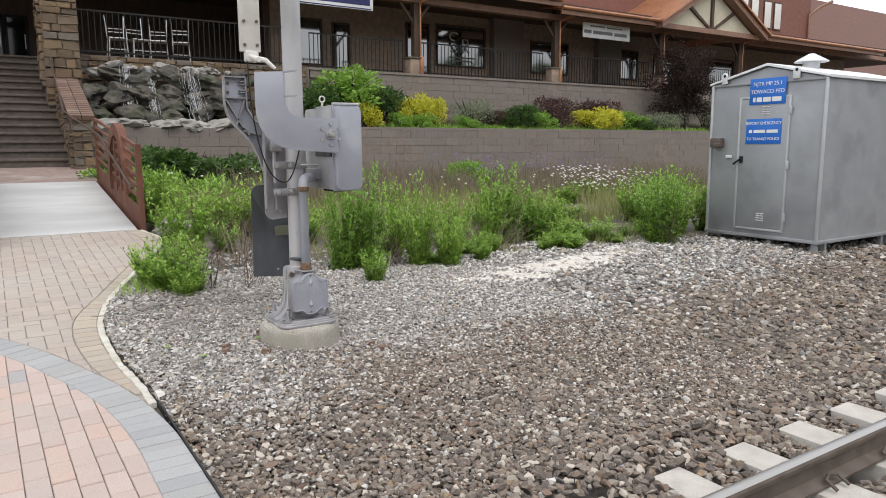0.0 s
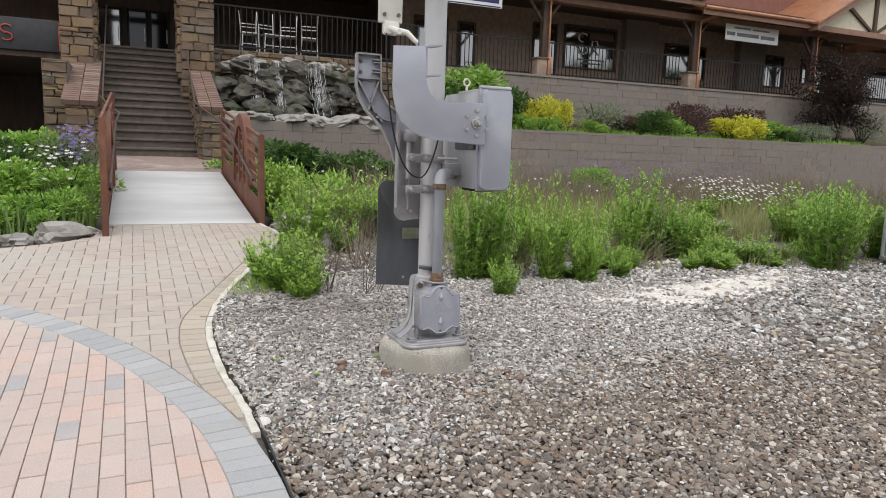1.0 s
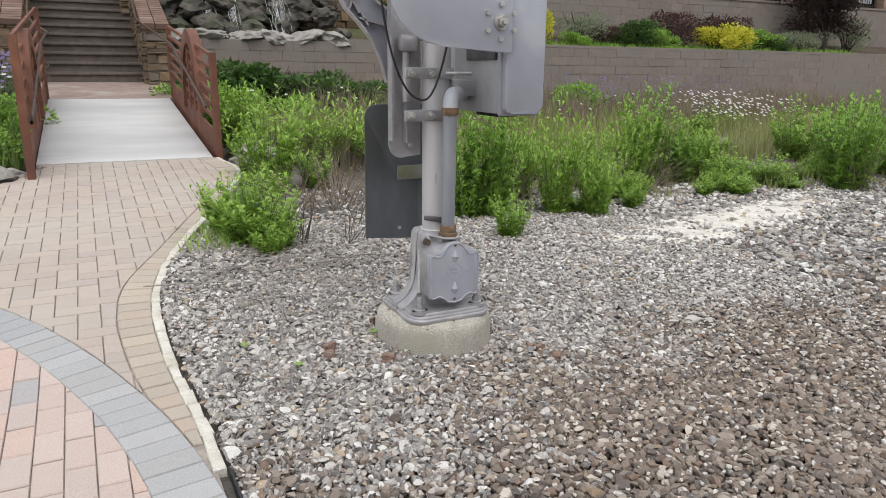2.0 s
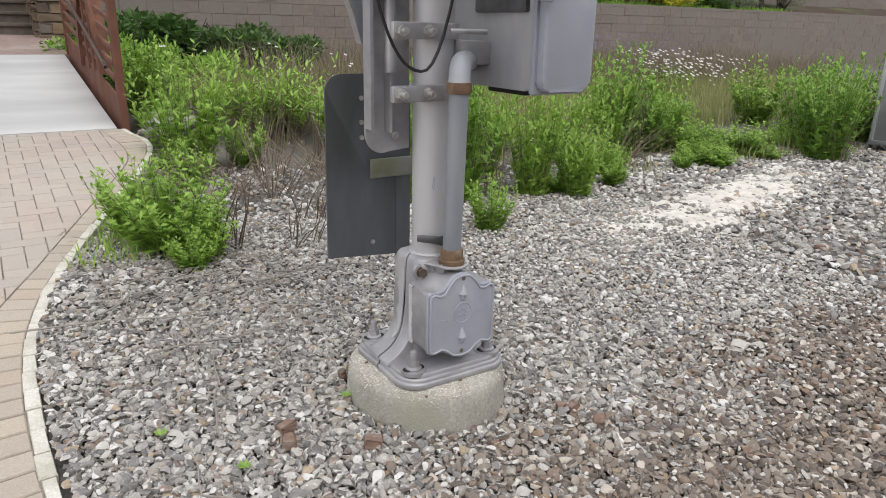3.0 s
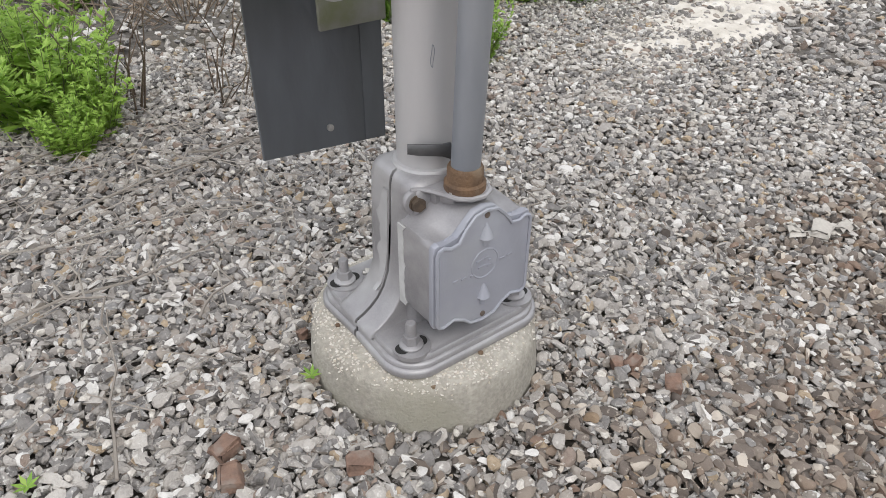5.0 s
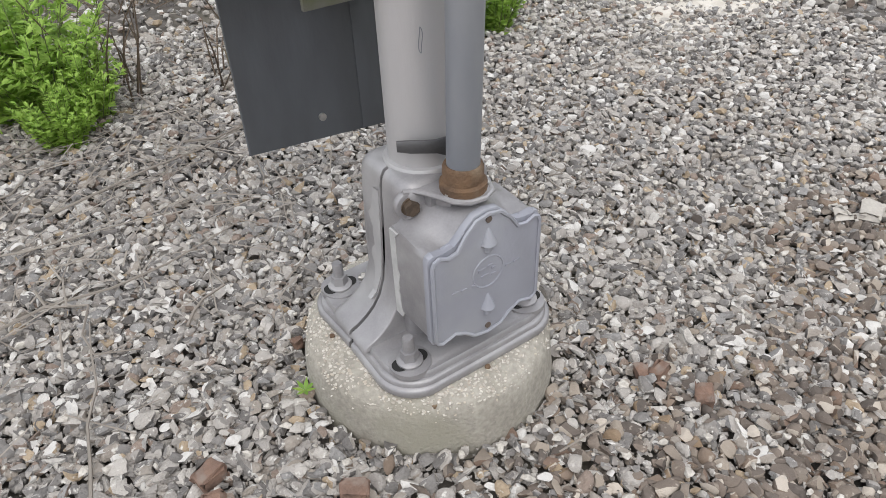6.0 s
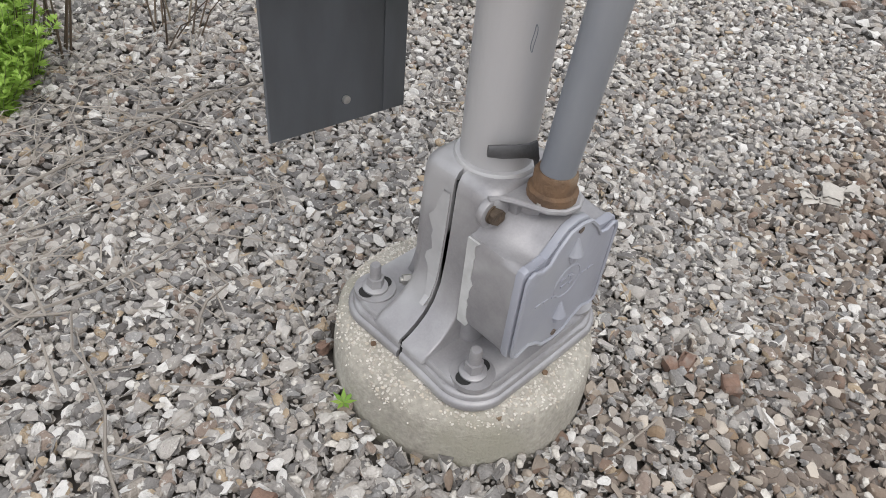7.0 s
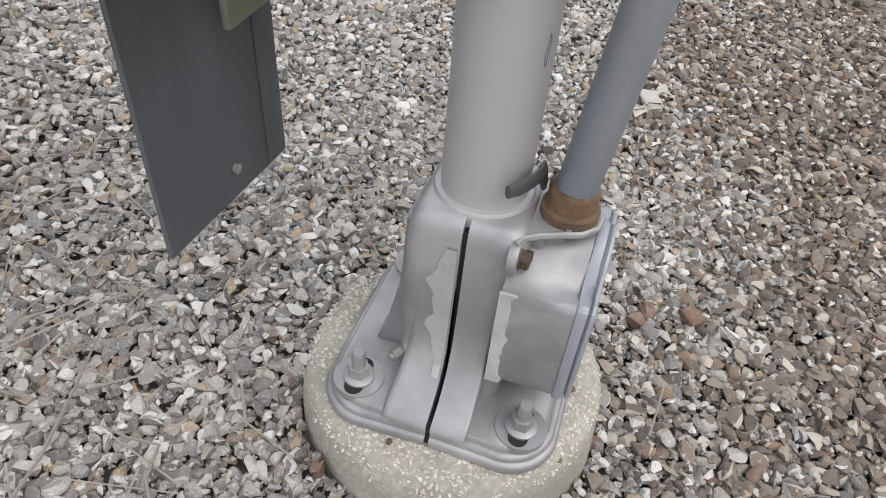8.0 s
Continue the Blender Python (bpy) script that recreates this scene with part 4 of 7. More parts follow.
def shed():
    X0, X1, Y0, Y1, Z0, Z1, ZP = 9.5, 12.2, 5.16, 6.95, 0.01, 2.235, 2.475
    ym = (Y0 + Y1) / 2
    s = thing("instrument_shed", (X0, ym, -0.15), "grey metal railway instrument shed standing on short legs", "shed")
    bm = nb()
    slab(bm, [(Y0, Z0), (Y1, Z0), (Y1, Z1), (ym, ZP - 0.03), (Y0, Z1)], "x", X0, X1, 0.012)
    body = part("body", bm, M_SHED, s)
    bm = nb()
    slab(bm, [(Y0 - 0.035, Z1 - 0.005), (ym, ZP - 0.01), (Y1 + 0.035, Z1 - 0.005), (Y1 + 0.035, Z1 + 0.03), (ym, ZP + 0.022), (Y0 - 0.035, Z1 + 0.03)], "x", X0 - 0.04, X1 + 0.04, 0.006)
    part("roof", bm, M_SHEDROOF, s, "pale low-pitched metal roof")
    for y in (Y0 + 0.015, Y1 - 0.015):
        bm = nb()
        box(bm, (X0 - 0.012, y, (Z0 + Z1) / 2), (0.03, 0.04, Z1 - Z0), bevel=0.004)
        part("corner_trim", bm, M_TRIM, s)
    bm = nb()
    box(bm, (X0 - 0.010, ym, Z1 - 0.01), (0.025, Y1 - Y0, 0.035), bevel=0.004)
    part("eave_trim", bm, M_SHED, s)
    bm = nb()
    box(bm, ((X0 + X1) / 2, ym, Z0 - 0.02), (X1 - X0 + 0.04, Y1 - Y0 + 0.04, 0.05), bevel=0.006)
    part("skid_frame", bm, M_SHED, s)
    for x in (X0 + 0.08, X0 + 0.3, X0 + 1.9, X0 + 2.1, X1 - 0.1):
        for y in (Y0 + 0.08, Y0 + 0.75, Y1 - 0.2):
            bm = nb()
            box(bm, (x, y, -0.17), (0.06, 0.08, 0.30), bevel=0.004)
            part("leg", bm, M_SHED, s)
    dy0, dy1, dz0, dz1 = 5.69, 6.43, 0.11, 2.0
    bm = nb()
    box(bm, (X0 - 0.012, (dy0 + dy1) / 2, (dz0 + dz1) / 2), (0.03, dy1 - dy0, dz1 - dz0), bevel=0.006)
    door = part("door", bm, M_SHED, s, "closed grey metal door")
    for c, d in (((dy0 - 0.015, (dz0 + dz1) / 2), (0.03, dz1 - dz0 + 0.06)), ((dy1 + 0.015, (dz0 + dz1) / 2), (0.03, dz1 - dz0 + 0.06)), ((ym + 0.0, dz1 + 0.015), (dy1 - dy0, 0.03)), ((ym, dz0 - 0.015), (dy1 - dy0, 0.03))):
        bm = nb()
        box(bm, (X0 - 0.014, c[0], c[1]), (0.036, d[0], d[1]), bevel=0.004)
        part("door_frame", bm, M_TRIM, door)
    for z in (0.30, 1.05, 1.82):
        bm = nb()
        box(bm, (X0 - 0.032, dy0 - 0.03, z), (0.02, 0.05, 0.12), bevel=0.006)
        part("hinge", bm, M_TRIM, door)
    bm = nb()
    box(bm, (X0 - 0.04, dy1 - 0.05, 1.12), (0.03, 0.05, 0.10), bevel=0.008)
    rod(bm, (X0 - 0.06, dy1 - 0.05, 1.13), (X0 - 0.07, dy1 + 0.06, 1.05), 0.014, 10)
    part("handle", bm, M_IRON, door, "dark lever handle")
    for z in (0.28, 1.83):
        bm = nb()
        for k in range(4):
            for j in (-1, 1):
                box(bm, (X0 - 0.03, 6.03 + j * 0.032, z - 0.05 + 0.033 * k), (0.012, 0.052, 0.014), bevel=0.002)
        part("vent_louvre", bm, M_SHEDROOF, door, "small louvred vent")
    for y in (Y1 - 0.22, 5.6):
        bm = nb()
        prof = [(-0.05, 0), (0.05, 0), (0.05, 0.12), *arc(0, 0.12, 0.05, 0, 180, 8), (-0.05, 0.12)]
        slab(bm, [(y + u, Z1 + 0.01 + v) for u, v in prof], "x", X0 - 0.045, X0 - 0.03, 0.002)
        lug = part("lifting_lug", bm, M_SHEDROOF, s)
        bm = nb()
        rod(bm, (X0 - 0.047, y, Z1 + 0.13), (X0 - 0.028, y, Z1 + 0.13), 0.022, 14)
        part("lug_hole", bm, M_GAP, lug)
    bm = nb()
    box(bm, (X0 - 0.05, 6.80, 1.37), (0.09, 0.20, 0.14), bevel=0.015)
    box(bm, (X0 - 0.10, 6.76, 1.33), (0.06, 0.12, 0.07), bevel=0.02)
    part("lamp_box", bm, M_RAIL, s, "small brown-grey wall fixture")
    bm = nb()
    box(bm, (X0 - 0.02, 6.60, 1.16), (0.03, 0.10, 0.04), bevel=0.005)
    part("latch_plate", bm, M_SHEDROOF, s)
    bm = nb()
    lathe(bm, [(0.12, ZP - 0.05), (0.12, ZP + 0.10)], (X0 + 1.1, ym), 20)
    lathe(bm, [(0.24, ZP + 0.10), (0.235, ZP + 0.115), (0.04, ZP + 0.225), (0.0, ZP + 0.23)], (X0 + 1.1, ym), 24)
    part("roof_vent", bm, M_SHEDROOF, s, "white conical roof vent")
    # name board
    bm = nb()
    box(bm, (X0 - 0.032, 6.02, 2.10), (0.012, 0.56, 0.37), bevel=0.003)
    b1 = part("name_board", bm, M_BLUE, s, "blue board with white lettering")
    write("NJTR MP 25.1", 0.078, facing_west(X0 - 0.040, 6.02, 2.205), M_WHITE, b1)
    write("TOWACO PED", 0.078, facing_west(X0 - 0.040, 6.02, 2.095), M_WHITE, b1)
    for k, (o, l) in enumerate(((-0.20, 0.04), (-0.12, 0.08), (0.0, 0.12), (0.15, 0.14))):
        bm = nb()
        box(bm, (X0 - 0.040, 6.02 - o, 1.985), (0.003, l, 0.065))
        part("number_bar", bm, M_WHITE, b1)
    bm = nb()
    box(bm, (X0 - 0.032, 6.05, 1.53), (0.012, 0.55, 0.36), bevel=0.003)
    b2 = part("notice_board", bm, M_BLUE, s, "blue notice with white lettering")
    write("REPORT EMERGENCY", 0.058, facing_west(X0 - 0.040, 6.05, 1.645), M_WHITE, b2)
    for o, l in ((-0.20, 0.05), (-0.06, 0.18), (0.14, 0.17)):
        bm = nb()
        box(bm, (X0 - 0.040, 6.05 - o, 1.53), (0.003, l, 0.045))
        part("number_bar", bm, M_WHITE, b2)
    write("TO TRANSIT POLICE", 0.056, facing_west(X0 - 0.040, 6.05, 1.42), M_WHITE, b2)


shed()


# ---- footbridge ----
def deck_z(y):
    return 0.335 + (y - 9.2) * 0.116


def bridge():
    bm = nb()
    y0, y1 = 9.2, 13.0
    slab(bm, [(y0, deck_z(y0)), (y1, deck_z(y1)), (y1, deck_z(y1) - 0.18), (y0, deck_z(y0) - 0.18)], "x", -0.15, 1.45, 0.008)
    solid("bridge_deck", bm, M_DECK, "pale concrete footbridge deck sloping up to the steps", "footbridge", kind="structure")
    bm = nb()
    slab(bm, [(13.0, deck_z(13.0)), (15.0, 0.97), (15.0, 0.5), (13.0, 0.5)], "x", -0.45, 1.5, 0.005)
    solid("landing", bm, M_LANDING, "reddish brick landing at the foot of the steps", "landing", kind="structure")
    for x, ya in ((1.50, 9.2), (-0.17, 8.55)):
        r = thing("bridge_railing", (x, ya, deck_z(ya)), "rust-brown steel footbridge railing with an arched hoop", "railing", "railings of the footbridge")

        def hz(y):
            return deck_z(max(y, 8.4))
        h = 1.04 if x > 0 else 1.22
        bm = nb()
        slab(bm, [(ya, hz(ya) - 0.15), (ya + 0.12, hz(ya) - 0.15), (ya + 0.12, hz(ya) + h), (ya, hz(ya) + h)], "x", x - 0.012, x + 0.05, 0.004)
        part("end_post", bm, M_CORTEN, r)
        bm = nb()
        slab(bm, [(13.0, hz(13)), (13.1, hz(13)), (13.1, hz(13) + h), (13.0, hz(13) + h)], "x", x - 0.02, x + 0.04, 0.004)
        part("far_post", bm, M_CORTEN, r)
        bm = nb()
        slab(bm, [(ya + 0.12, hz(ya) - 0.2), (13.0, hz(13) - 0.2), (13.0, hz(13) + 0.26), (ya + 0.12, hz(ya) + 0.26)], "x", x - 0.004, x + 0.012)
        part("kick_plate", bm, M_CORTEN, r)
        for f in (0.36, 0.48, 0.60, 0.72, 0.84, 0.97):
            bm = nb()
            slab(bm, [(ya + 0.1, hz(ya) + h * f), (13.0, hz(13) + h * f), (13.0, hz(13) + h * f + 0.035), (ya + 0.1, hz(ya) + h * f + 0.035)], "x", x - 0.012, x + 0.018)
            part("bar", bm, M_CORTEN, r)
        yc = ya + 1.55
        zc = hz(yc) + 0.22
        bm = nb()
        n = 14
        outer = [(yc + 0.78 * math.cos(math.pi * k / n), zc + 0.94 * math.sin(math.pi * k / n)) for k in range(n + 1)]
        inner = [(yc + 0.62 * math.cos(math.pi * k / n), zc + 0.78 * math.sin(math.pi * k / n)) for k in range(n, -1, -1)]
        slab(bm, outer + inner, "x", x - 0.04, x + 0.07, 0.004)
        part("hoop", bm, M_CORTEN, r, "broad arched hoop")
        for dy in (-0.2, 0.2):
            bm = nb()
            slab(bm, [(yc + dy - 0.05, zc), (yc + dy + 0.05, zc), (yc + dy + 0.05, zc + 0.76), (yc + dy - 0.05, zc + 0.76)], "x", x - 0.02, x + 0.05)
            part("spoke", bm, M_CORTEN, r)
        bm = nb()
        s = -1 if x > 0 else 1
        tube(bm, [(x + s * 0.07, ya + 0.15, hz(ya) + 0.55), (x + s * 0.07, ya + 0.1, hz(ya) + 0.50), (x + s * 0.07, 12.0, hz(12) + 0.86), (x + s * 0.10, 13.4, hz(13) + 0.92), (x + s * (0.20 if x > 0 else -0.10), 14.2, 1.85), (1.20 if x > 0 else -0.36, 14.8, 2.0), (1.20 if x > 0 else -0.36, 19.0, 4.3)], 0.016, 8)
        part("handrail", bm, M_HANDRAIL, r, "round sloping handrail")


bridge()


# ---- steps and their stone sides ----
def steps():
    n, rise, run, y0, z0 = 15, 0.165, 0.30, 15.0, 0.97
    for k in range(n):
        bm = nb()
        ya = y0 + run * k
        box(bm, (0.42, (ya + 0.02 + 20) / 2, z0 + rise * (k + 0.5) - 0.025), (1.9, 20 - ya - 0.02, rise - 0.05))
        o = solid("stone_step", bm, M_STEP, "dark stone step of the outdoor stair", "step", "steps up to the entrance", "structure")
        bm = nb()
        box(bm, (0.42, ya + 0.16, z0 + rise * (k + 1) - 0.025), (1.9, 0.36, 0.05), bevel=0.008)
        part("tread", bm, M_STEP, o)


steps()


def sloped_side(x0, x1, label):
    """A stone side wall with a brick coping that climbs with the steps."""
    bm = nb()
    pr = [(14.65, 0.6), (14.65, 1.86), (17.2, 2.78), (17.2, 0.6)]
    slab(bm, pr, "x", x0 + 0.03, x1 - 0.03)
    s = solid("stair_wall", bm, M_MORTAR, label, "stair wall", "walls beside the steps", "structure")
    for k in range(22):
        y = 14.62 + k * 0.118
        z = 1.86 + (y - 14.65) * 0.361
        for j in range(2):
            bm = nb()
            xm = x0 - 0.03 + (x1 - x0 + 0.06) * (0.25 + 0.5 * j)
            box(bm, (xm, y, z + 0.045), ((x1 - x0 + 0.06) / 2 - 0.012, 0.106, 0.09), 0, Matrix.Rotation(radians(19.8), 4, "X"))
            part("cap_brick", bm, M_CAP, s, "", 0)
    return s


SIDE_R = sloped_side(1.28, 1.66, "stone stair wall with sloping brick coping beside the waterfall")
SIDE_L = sloped_side(-0.98, -0.46, "stone stair wall with sloping brick coping")


def core(name, lo, hi, material, label, category="wall"):
    bm = nb()
    box(bm, [(a + b) / 2 for a, b in zip(lo, hi)], [b - a for a, b in zip(lo, hi)])
    return solid(name, bm, material, label, category, kind="structure", smooth=0)


PIER_R = core("stone_pier", (1.10, 17.0, 0.6), (1.78, 17.7, 6.2), M_MORTAR, "tall earthy stone pier at the entrance", "pier")
PIER_L = core("stone_pier", (-1.17, 17.0, 0.6), (-0.56, 17.7, 6.2), M_MORTAR, "tall earthy stone pier at the entrance", "pier")
LOW_L = core("stone_plinth", (-1.36, 15.5, 0.6), (-0.95, 17.4, 2.68), M_MORTAR, "low stone plinth beside the stair wall", "plinth")
DECK_WALL = core("wall_deck", (1.78, 17.85, 0.6), (7.3, 18.25, 3.40), M_MORTAR, "earthy stone wall under the terrace railing")
LOW_WALL = core("wall_lower", (1.66, 15.56, 0.0), (34, 15.9, 1.74), M_MORTAR, "long retaining wall of brown split-face blocks")
UP_WALL = core("wall_upper", (7.3, 17.95, 1.6), (34, 18.3, 3.36), M_MORTAR, "upper retaining wall of brown split-face blocks under the porch")
for lo, hi, nm in (((4.8, 15.5, 1.74), (34, 15.96, 1.80), "wall_cap"), ((7.3, 17.86, 3.36), (34, 18.4, 3.42), "wall_cap_upper")):
    core(nm, lo, hi, M_BLOCK, "flat stone coping on the retaining wall", "coping")


def terrace():
    verts, faces = [], []
    xs, ys = np.linspace(4.7, 34, 80), np.linspace(15.9, 18.0, 9)
    for j, y in enumerate(ys):
        for i, x in enumerate(xs):
            verts.append((x, y, 1.72 + 0.42 * sm(15.9, 18.0, y) + 0.05 * noise.noise((x * 0.8, y * 0.8, 3))))
    for j in range(8):
        for i in range(79):
            a = j * 80 + i
            faces.append((a, a + 1, a + 81, a + 80))
    raw("planting_bed", verts, faces, M_SOIL, "brown mulched planting bed between the walls", "planting bed", "structure", smooth=60)


terrace()

# porch and building
core("floor_porch", (1.78, 18.25, 3.2), (40, 24, 3.40), M_DARKWALL, "dark porch floor", "floor")
core("floor_entry", (-6, 19.5, 3.2), (1.78, 26, 3.44), M_DARKWALL, "dark entrance floor", "floor")
core("ceiling_porch", (-8, 17.9, 5.86), (44, 24.2, 5.98), M_TIMBER_SHADE, "dark timber porch ceiling", "ceiling")
core("wall_shop", (7.4, 21.0, 3.4), (40, 21.3, 5.86), M_DARKWALL, "shaded stone shop wall behind the porch", "wall")
# entry and return walls: the deep porch's shade is put into their colour
core("wall_entry", (-7, 23.6, 3.4), (7.4, 23.9, 5.86), M_TIMBER_SHADE, "terrace back wall coloured dark for the deep porch's shade", "wall")
core("wall_return", (7.2, 21.0, 3.4), (7.4, 23.9, 5.86), M_TIMBER_SHADE, "terrace return wall coloured dark for the deep porch's shade", "wall")
core("wall_side", (7.3, 18.3, 3.4), (7.5, 21.0, 3.42), M_DARKWALL, "low threshold on the porch", "threshold")
# back of the open underside, its shade helped by the dark colour
core("wall_left_under", (-8, 22.6, 0.4), (-1.36, 22.9, 2.85), M_TIMBER_SHADE, "lower wall behind the left planting, coloured dark for the shade under the deck", "wall")
core("floor_left_deck", (-8, 17.2, 2.85), (-1.1, 24, 3.05), M_TIMBER_SHADE, "edge of a raised dark deck", "floor")


def windows():
    specs = ((13.35, 15.35, 4.15, 5.45), (12.15, 12.95, 3.5, 5.4), (8.0, 9.0, 3.9, 5.2), (9.45, 9.95, 3.5, 5.15), (17.6, 19.4, 4.1, 5.2), (22.4, 23.4, 4.1, 5.2), (24.5, 26.0, 4.0, 5.2), (28, 30, 4.0, 5.2))
    for k, (x0, x1, z0, z1) in enumerate(specs):
        w = thing("window_%d" % (k + 1), ((x0 + x1) / 2, 21.0, z0), "dark shop window under the porch reflecting sky and trees", "window", kind="structure")
        bm = nb()
        box(bm, ((x0 + x1) / 2, 20.985, (z0 + z1) / 2), (x1 - x0, 0.012, z1 - z0))
        part("pane", bm, M_GLASS, w, "", 0)
        for c, s in ((((x0 + x1) / 2, z0 - 0.03), (x1 - x0 + 0.12, 0.06)), (((x0 + x1) / 2, z1 + 0.03), (x1 - x0 + 0.12, 0.06)), ((x0 - 0.03, (z0 + z1) / 2), (0.06, z1 - z0)), ((x1 + 0.03, (z0 + z1) / 2), (0.06, z1 - z0))):
            bm = nb()
            box(bm, (c[0], 20.965, c[1]), (s[0], 0.07, s[1]), bevel=0.006)
            part("window_frame", bm, M_TIMBER_SHADE, w)
        if k == 0:
            bm = nb()
            tube(bm, [(14.05 + 0.19 * math.cos(a), 20.96, 5.0 + 0.13 + 0.14 * math.sin(a)) for a in [radians(30 + 24 * q) for q in range(11)]], 0.022, 6)
            tube(bm, [(14.05 + 0.19 * math.cos(a), 20.96, 4.72 + 0.13 * math.sin(a)) for a in [radians(120 - 26 * q) for q in range(11)]], 0.022, 6)
            tube(bm, [(14.42, 20.96, 4.62), (14.42, 20.96, 5.05), (14.62, 20.96, 5.05), (14.66, 20.96, 4.92), (14.46, 20.96, 4.84), (14.70, 20.96, 4.60)], 0.022, 6)
            part("window_emblem", bm, M_WHITE, w, "pale looped emblem on the glass")
            for z, l in ((4.42, 1.1), (4.3, 0.8)):
                bm = nb()
                box(bm, (14.4, 20.97, z), (l, 0.006, 0.045))
                part("lettering_bar", bm, M_GREYPRINT, w)


windows()
for k, (x0, x1) in enumerate(((15.62, 17.0), (20.9, 22.2))):
    core("wall_pilaster_%d" % (k + 1), (x0, 20.72, 3.4), (x1, 21.0, 5.86), M_BLOCK, "broad stone pilaster between the shop windows", "wall")


def entry_door(x0, x1):
    z0, z1, y = 3.44, 5.02, 23.58
    d = thing("door_1", (x0, y, z0), "dark framed glass entrance door at the top of the steps", "door", kind="structure")
    bm = nb()
    box(bm, ((x0 + x1) / 2, y, (z0 + z1) / 2), (x1 - x0 - 0.1, 0.012, z1 - z0 - 0.1))
    # left door keeps the mirror-like glass for its bright reflection, the others the dull copy
    part("pane", bm, M_GLASS if x0 < -0.5 else M_DARKGLASS, d, "", 0)
    for c, q in (((x0 + 0.035, (z0 + z1) / 2), (0.07, z1 - z0)), ((x1 - 0.035, (z0 + z1) / 2), (0.07, z1 - z0)), (((x0 + x1) / 2, z0 + 0.05), (x1 - x0 - 0.14, 0.1)), (((x0 + x1) / 2, z1 - 0.035), (x1 - x0 - 0.14, 0.07))):
        bm = nb()
        box(bm, (c[0], y - 0.01, c[1]), (q[0], 0.06, q[1]), bevel=0.006)
        part("door_frame", bm, M_IRON, d)
    bm = nb()
    rod(bm, (x1 - 0.1, y - 0.08, 4.1), (x1 - 0.1, y - 0.08, 4.5), 0.014, 8)
    part("door_handle", bm, M_STEEL, d, "steel pull handle")


for x0, x1 in ((-0.86, -0.10), (0.02, 0.60), (0.62, 1.2)):
    entry_door(x0, x1)


def porch_post(x):
    p = thing("porch_post", (x, 18.05, 3.42), "slim orange-brown timber porch post on a stone pedestal", "post", "posts along the porch")
    bm = nb()
    box(bm, (x, 18.1, 4.75), (0.17, 0.2, 2.2), bevel=0.012)
    part("shaft", bm, M_TIMBER_SHADE, p)
    bm = nb()
    box(bm, (x + 0.11, 17.99, 4.80), (0.05, 0.06, 1.9), bevel=0.008)
    part("downpipe", bm, M_COPPER, p, "bright copper downpipe")
    bm = nb()
    box(bm, (x - 0.10, 18.1, 3.64), (0.32, 0.32, 0.44), bevel=0.02)
    part("pedestal", bm, M_DARKWALL, p, "stone pedestal")
    bm = nb()
    box(bm, (x - 0.10, 18.1, 3.88), (0.42, 0.40, 0.05), bevel=0.01)
    part("pedestal_cap", bm, M_STEP, p)
    bm = nb()
    box(bm, (x + 0.13, 17.97, 3.68), (0.12, 0.10, 0.5), bevel=0.01)
    part("pipe_shoe", bm, M_COPPER, p)
    bm = nb()
    tube(bm, [(x + 0.11, 17.99, 5.35), (x + 0.11, 17.95, 5.45), (x + 0.30, 17.5, 5.56), (x + 0.32, 17.40, 5.60)], 0.045, 8)
    part("pipe_elbow", bm, M_COPPER, p, "cream-copper gutter elbow")
    for s in (-1, 1):
        bm = nb()
        tube(bm, [(x + s * 0.06, 18.1, 4.9), (x + s * 0.55, 18.1, 5.5)], 0.05, 4)
        part("knee_brace", bm, M_TIMBER_SHADE, p)


for px in (10.75, 16.2, 21.4, 26.25, 32.0):
    porch_post(px)


def railing(x0, x1, y, z, h, tag):
    r = thing("iron_railing", ((x0 + x1) / 2, y, z), tag, "railing", "iron railings of the porch")
    for zz in (z + 0.08, z + h):
        bm = nb()
        box(bm, ((x0 + x1) / 2, y, zz), (x1 - x0, 0.035, 0.035))
        part("rail_bar", bm, M_IRON, r, "", 0)
    me = None
    n = int((x1 - x0) / 0.125)
    for k in range(n + 1):
        if me is None:
            bm = nb()
            box(bm, (0, 0, 0), (0.018, 0.018, h))
            me = bpy.data.meshes.new("baluster")
            bm.to_mesh(me)
            bm.free()
            me.materials.append(M_IRON)
        o = new("baluster", me)
        o.location = (x0 + k * (x1 - x0) / n - (x0 + x1) / 2, 0, h / 2 + 0.02)
        o.parent = r


railing(1.85, 6.95, 18.02, 3.42, 0.98, "black iron railing along the restaurant terrace")
railing(7.5, 10.4, 18.25, 3.42, 0.95, "black iron railing along the porch")
railing(11.0, 15.8, 18.25, 3.42, 0.95, "black iron railing along the porch")
railing(16.5, 21.0, 18.25, 3.42, 0.95, "black iron railing along the porch")
railing(21.7, 26.0, 18.25, 3.42, 0.95, "black iron railing along the porch")


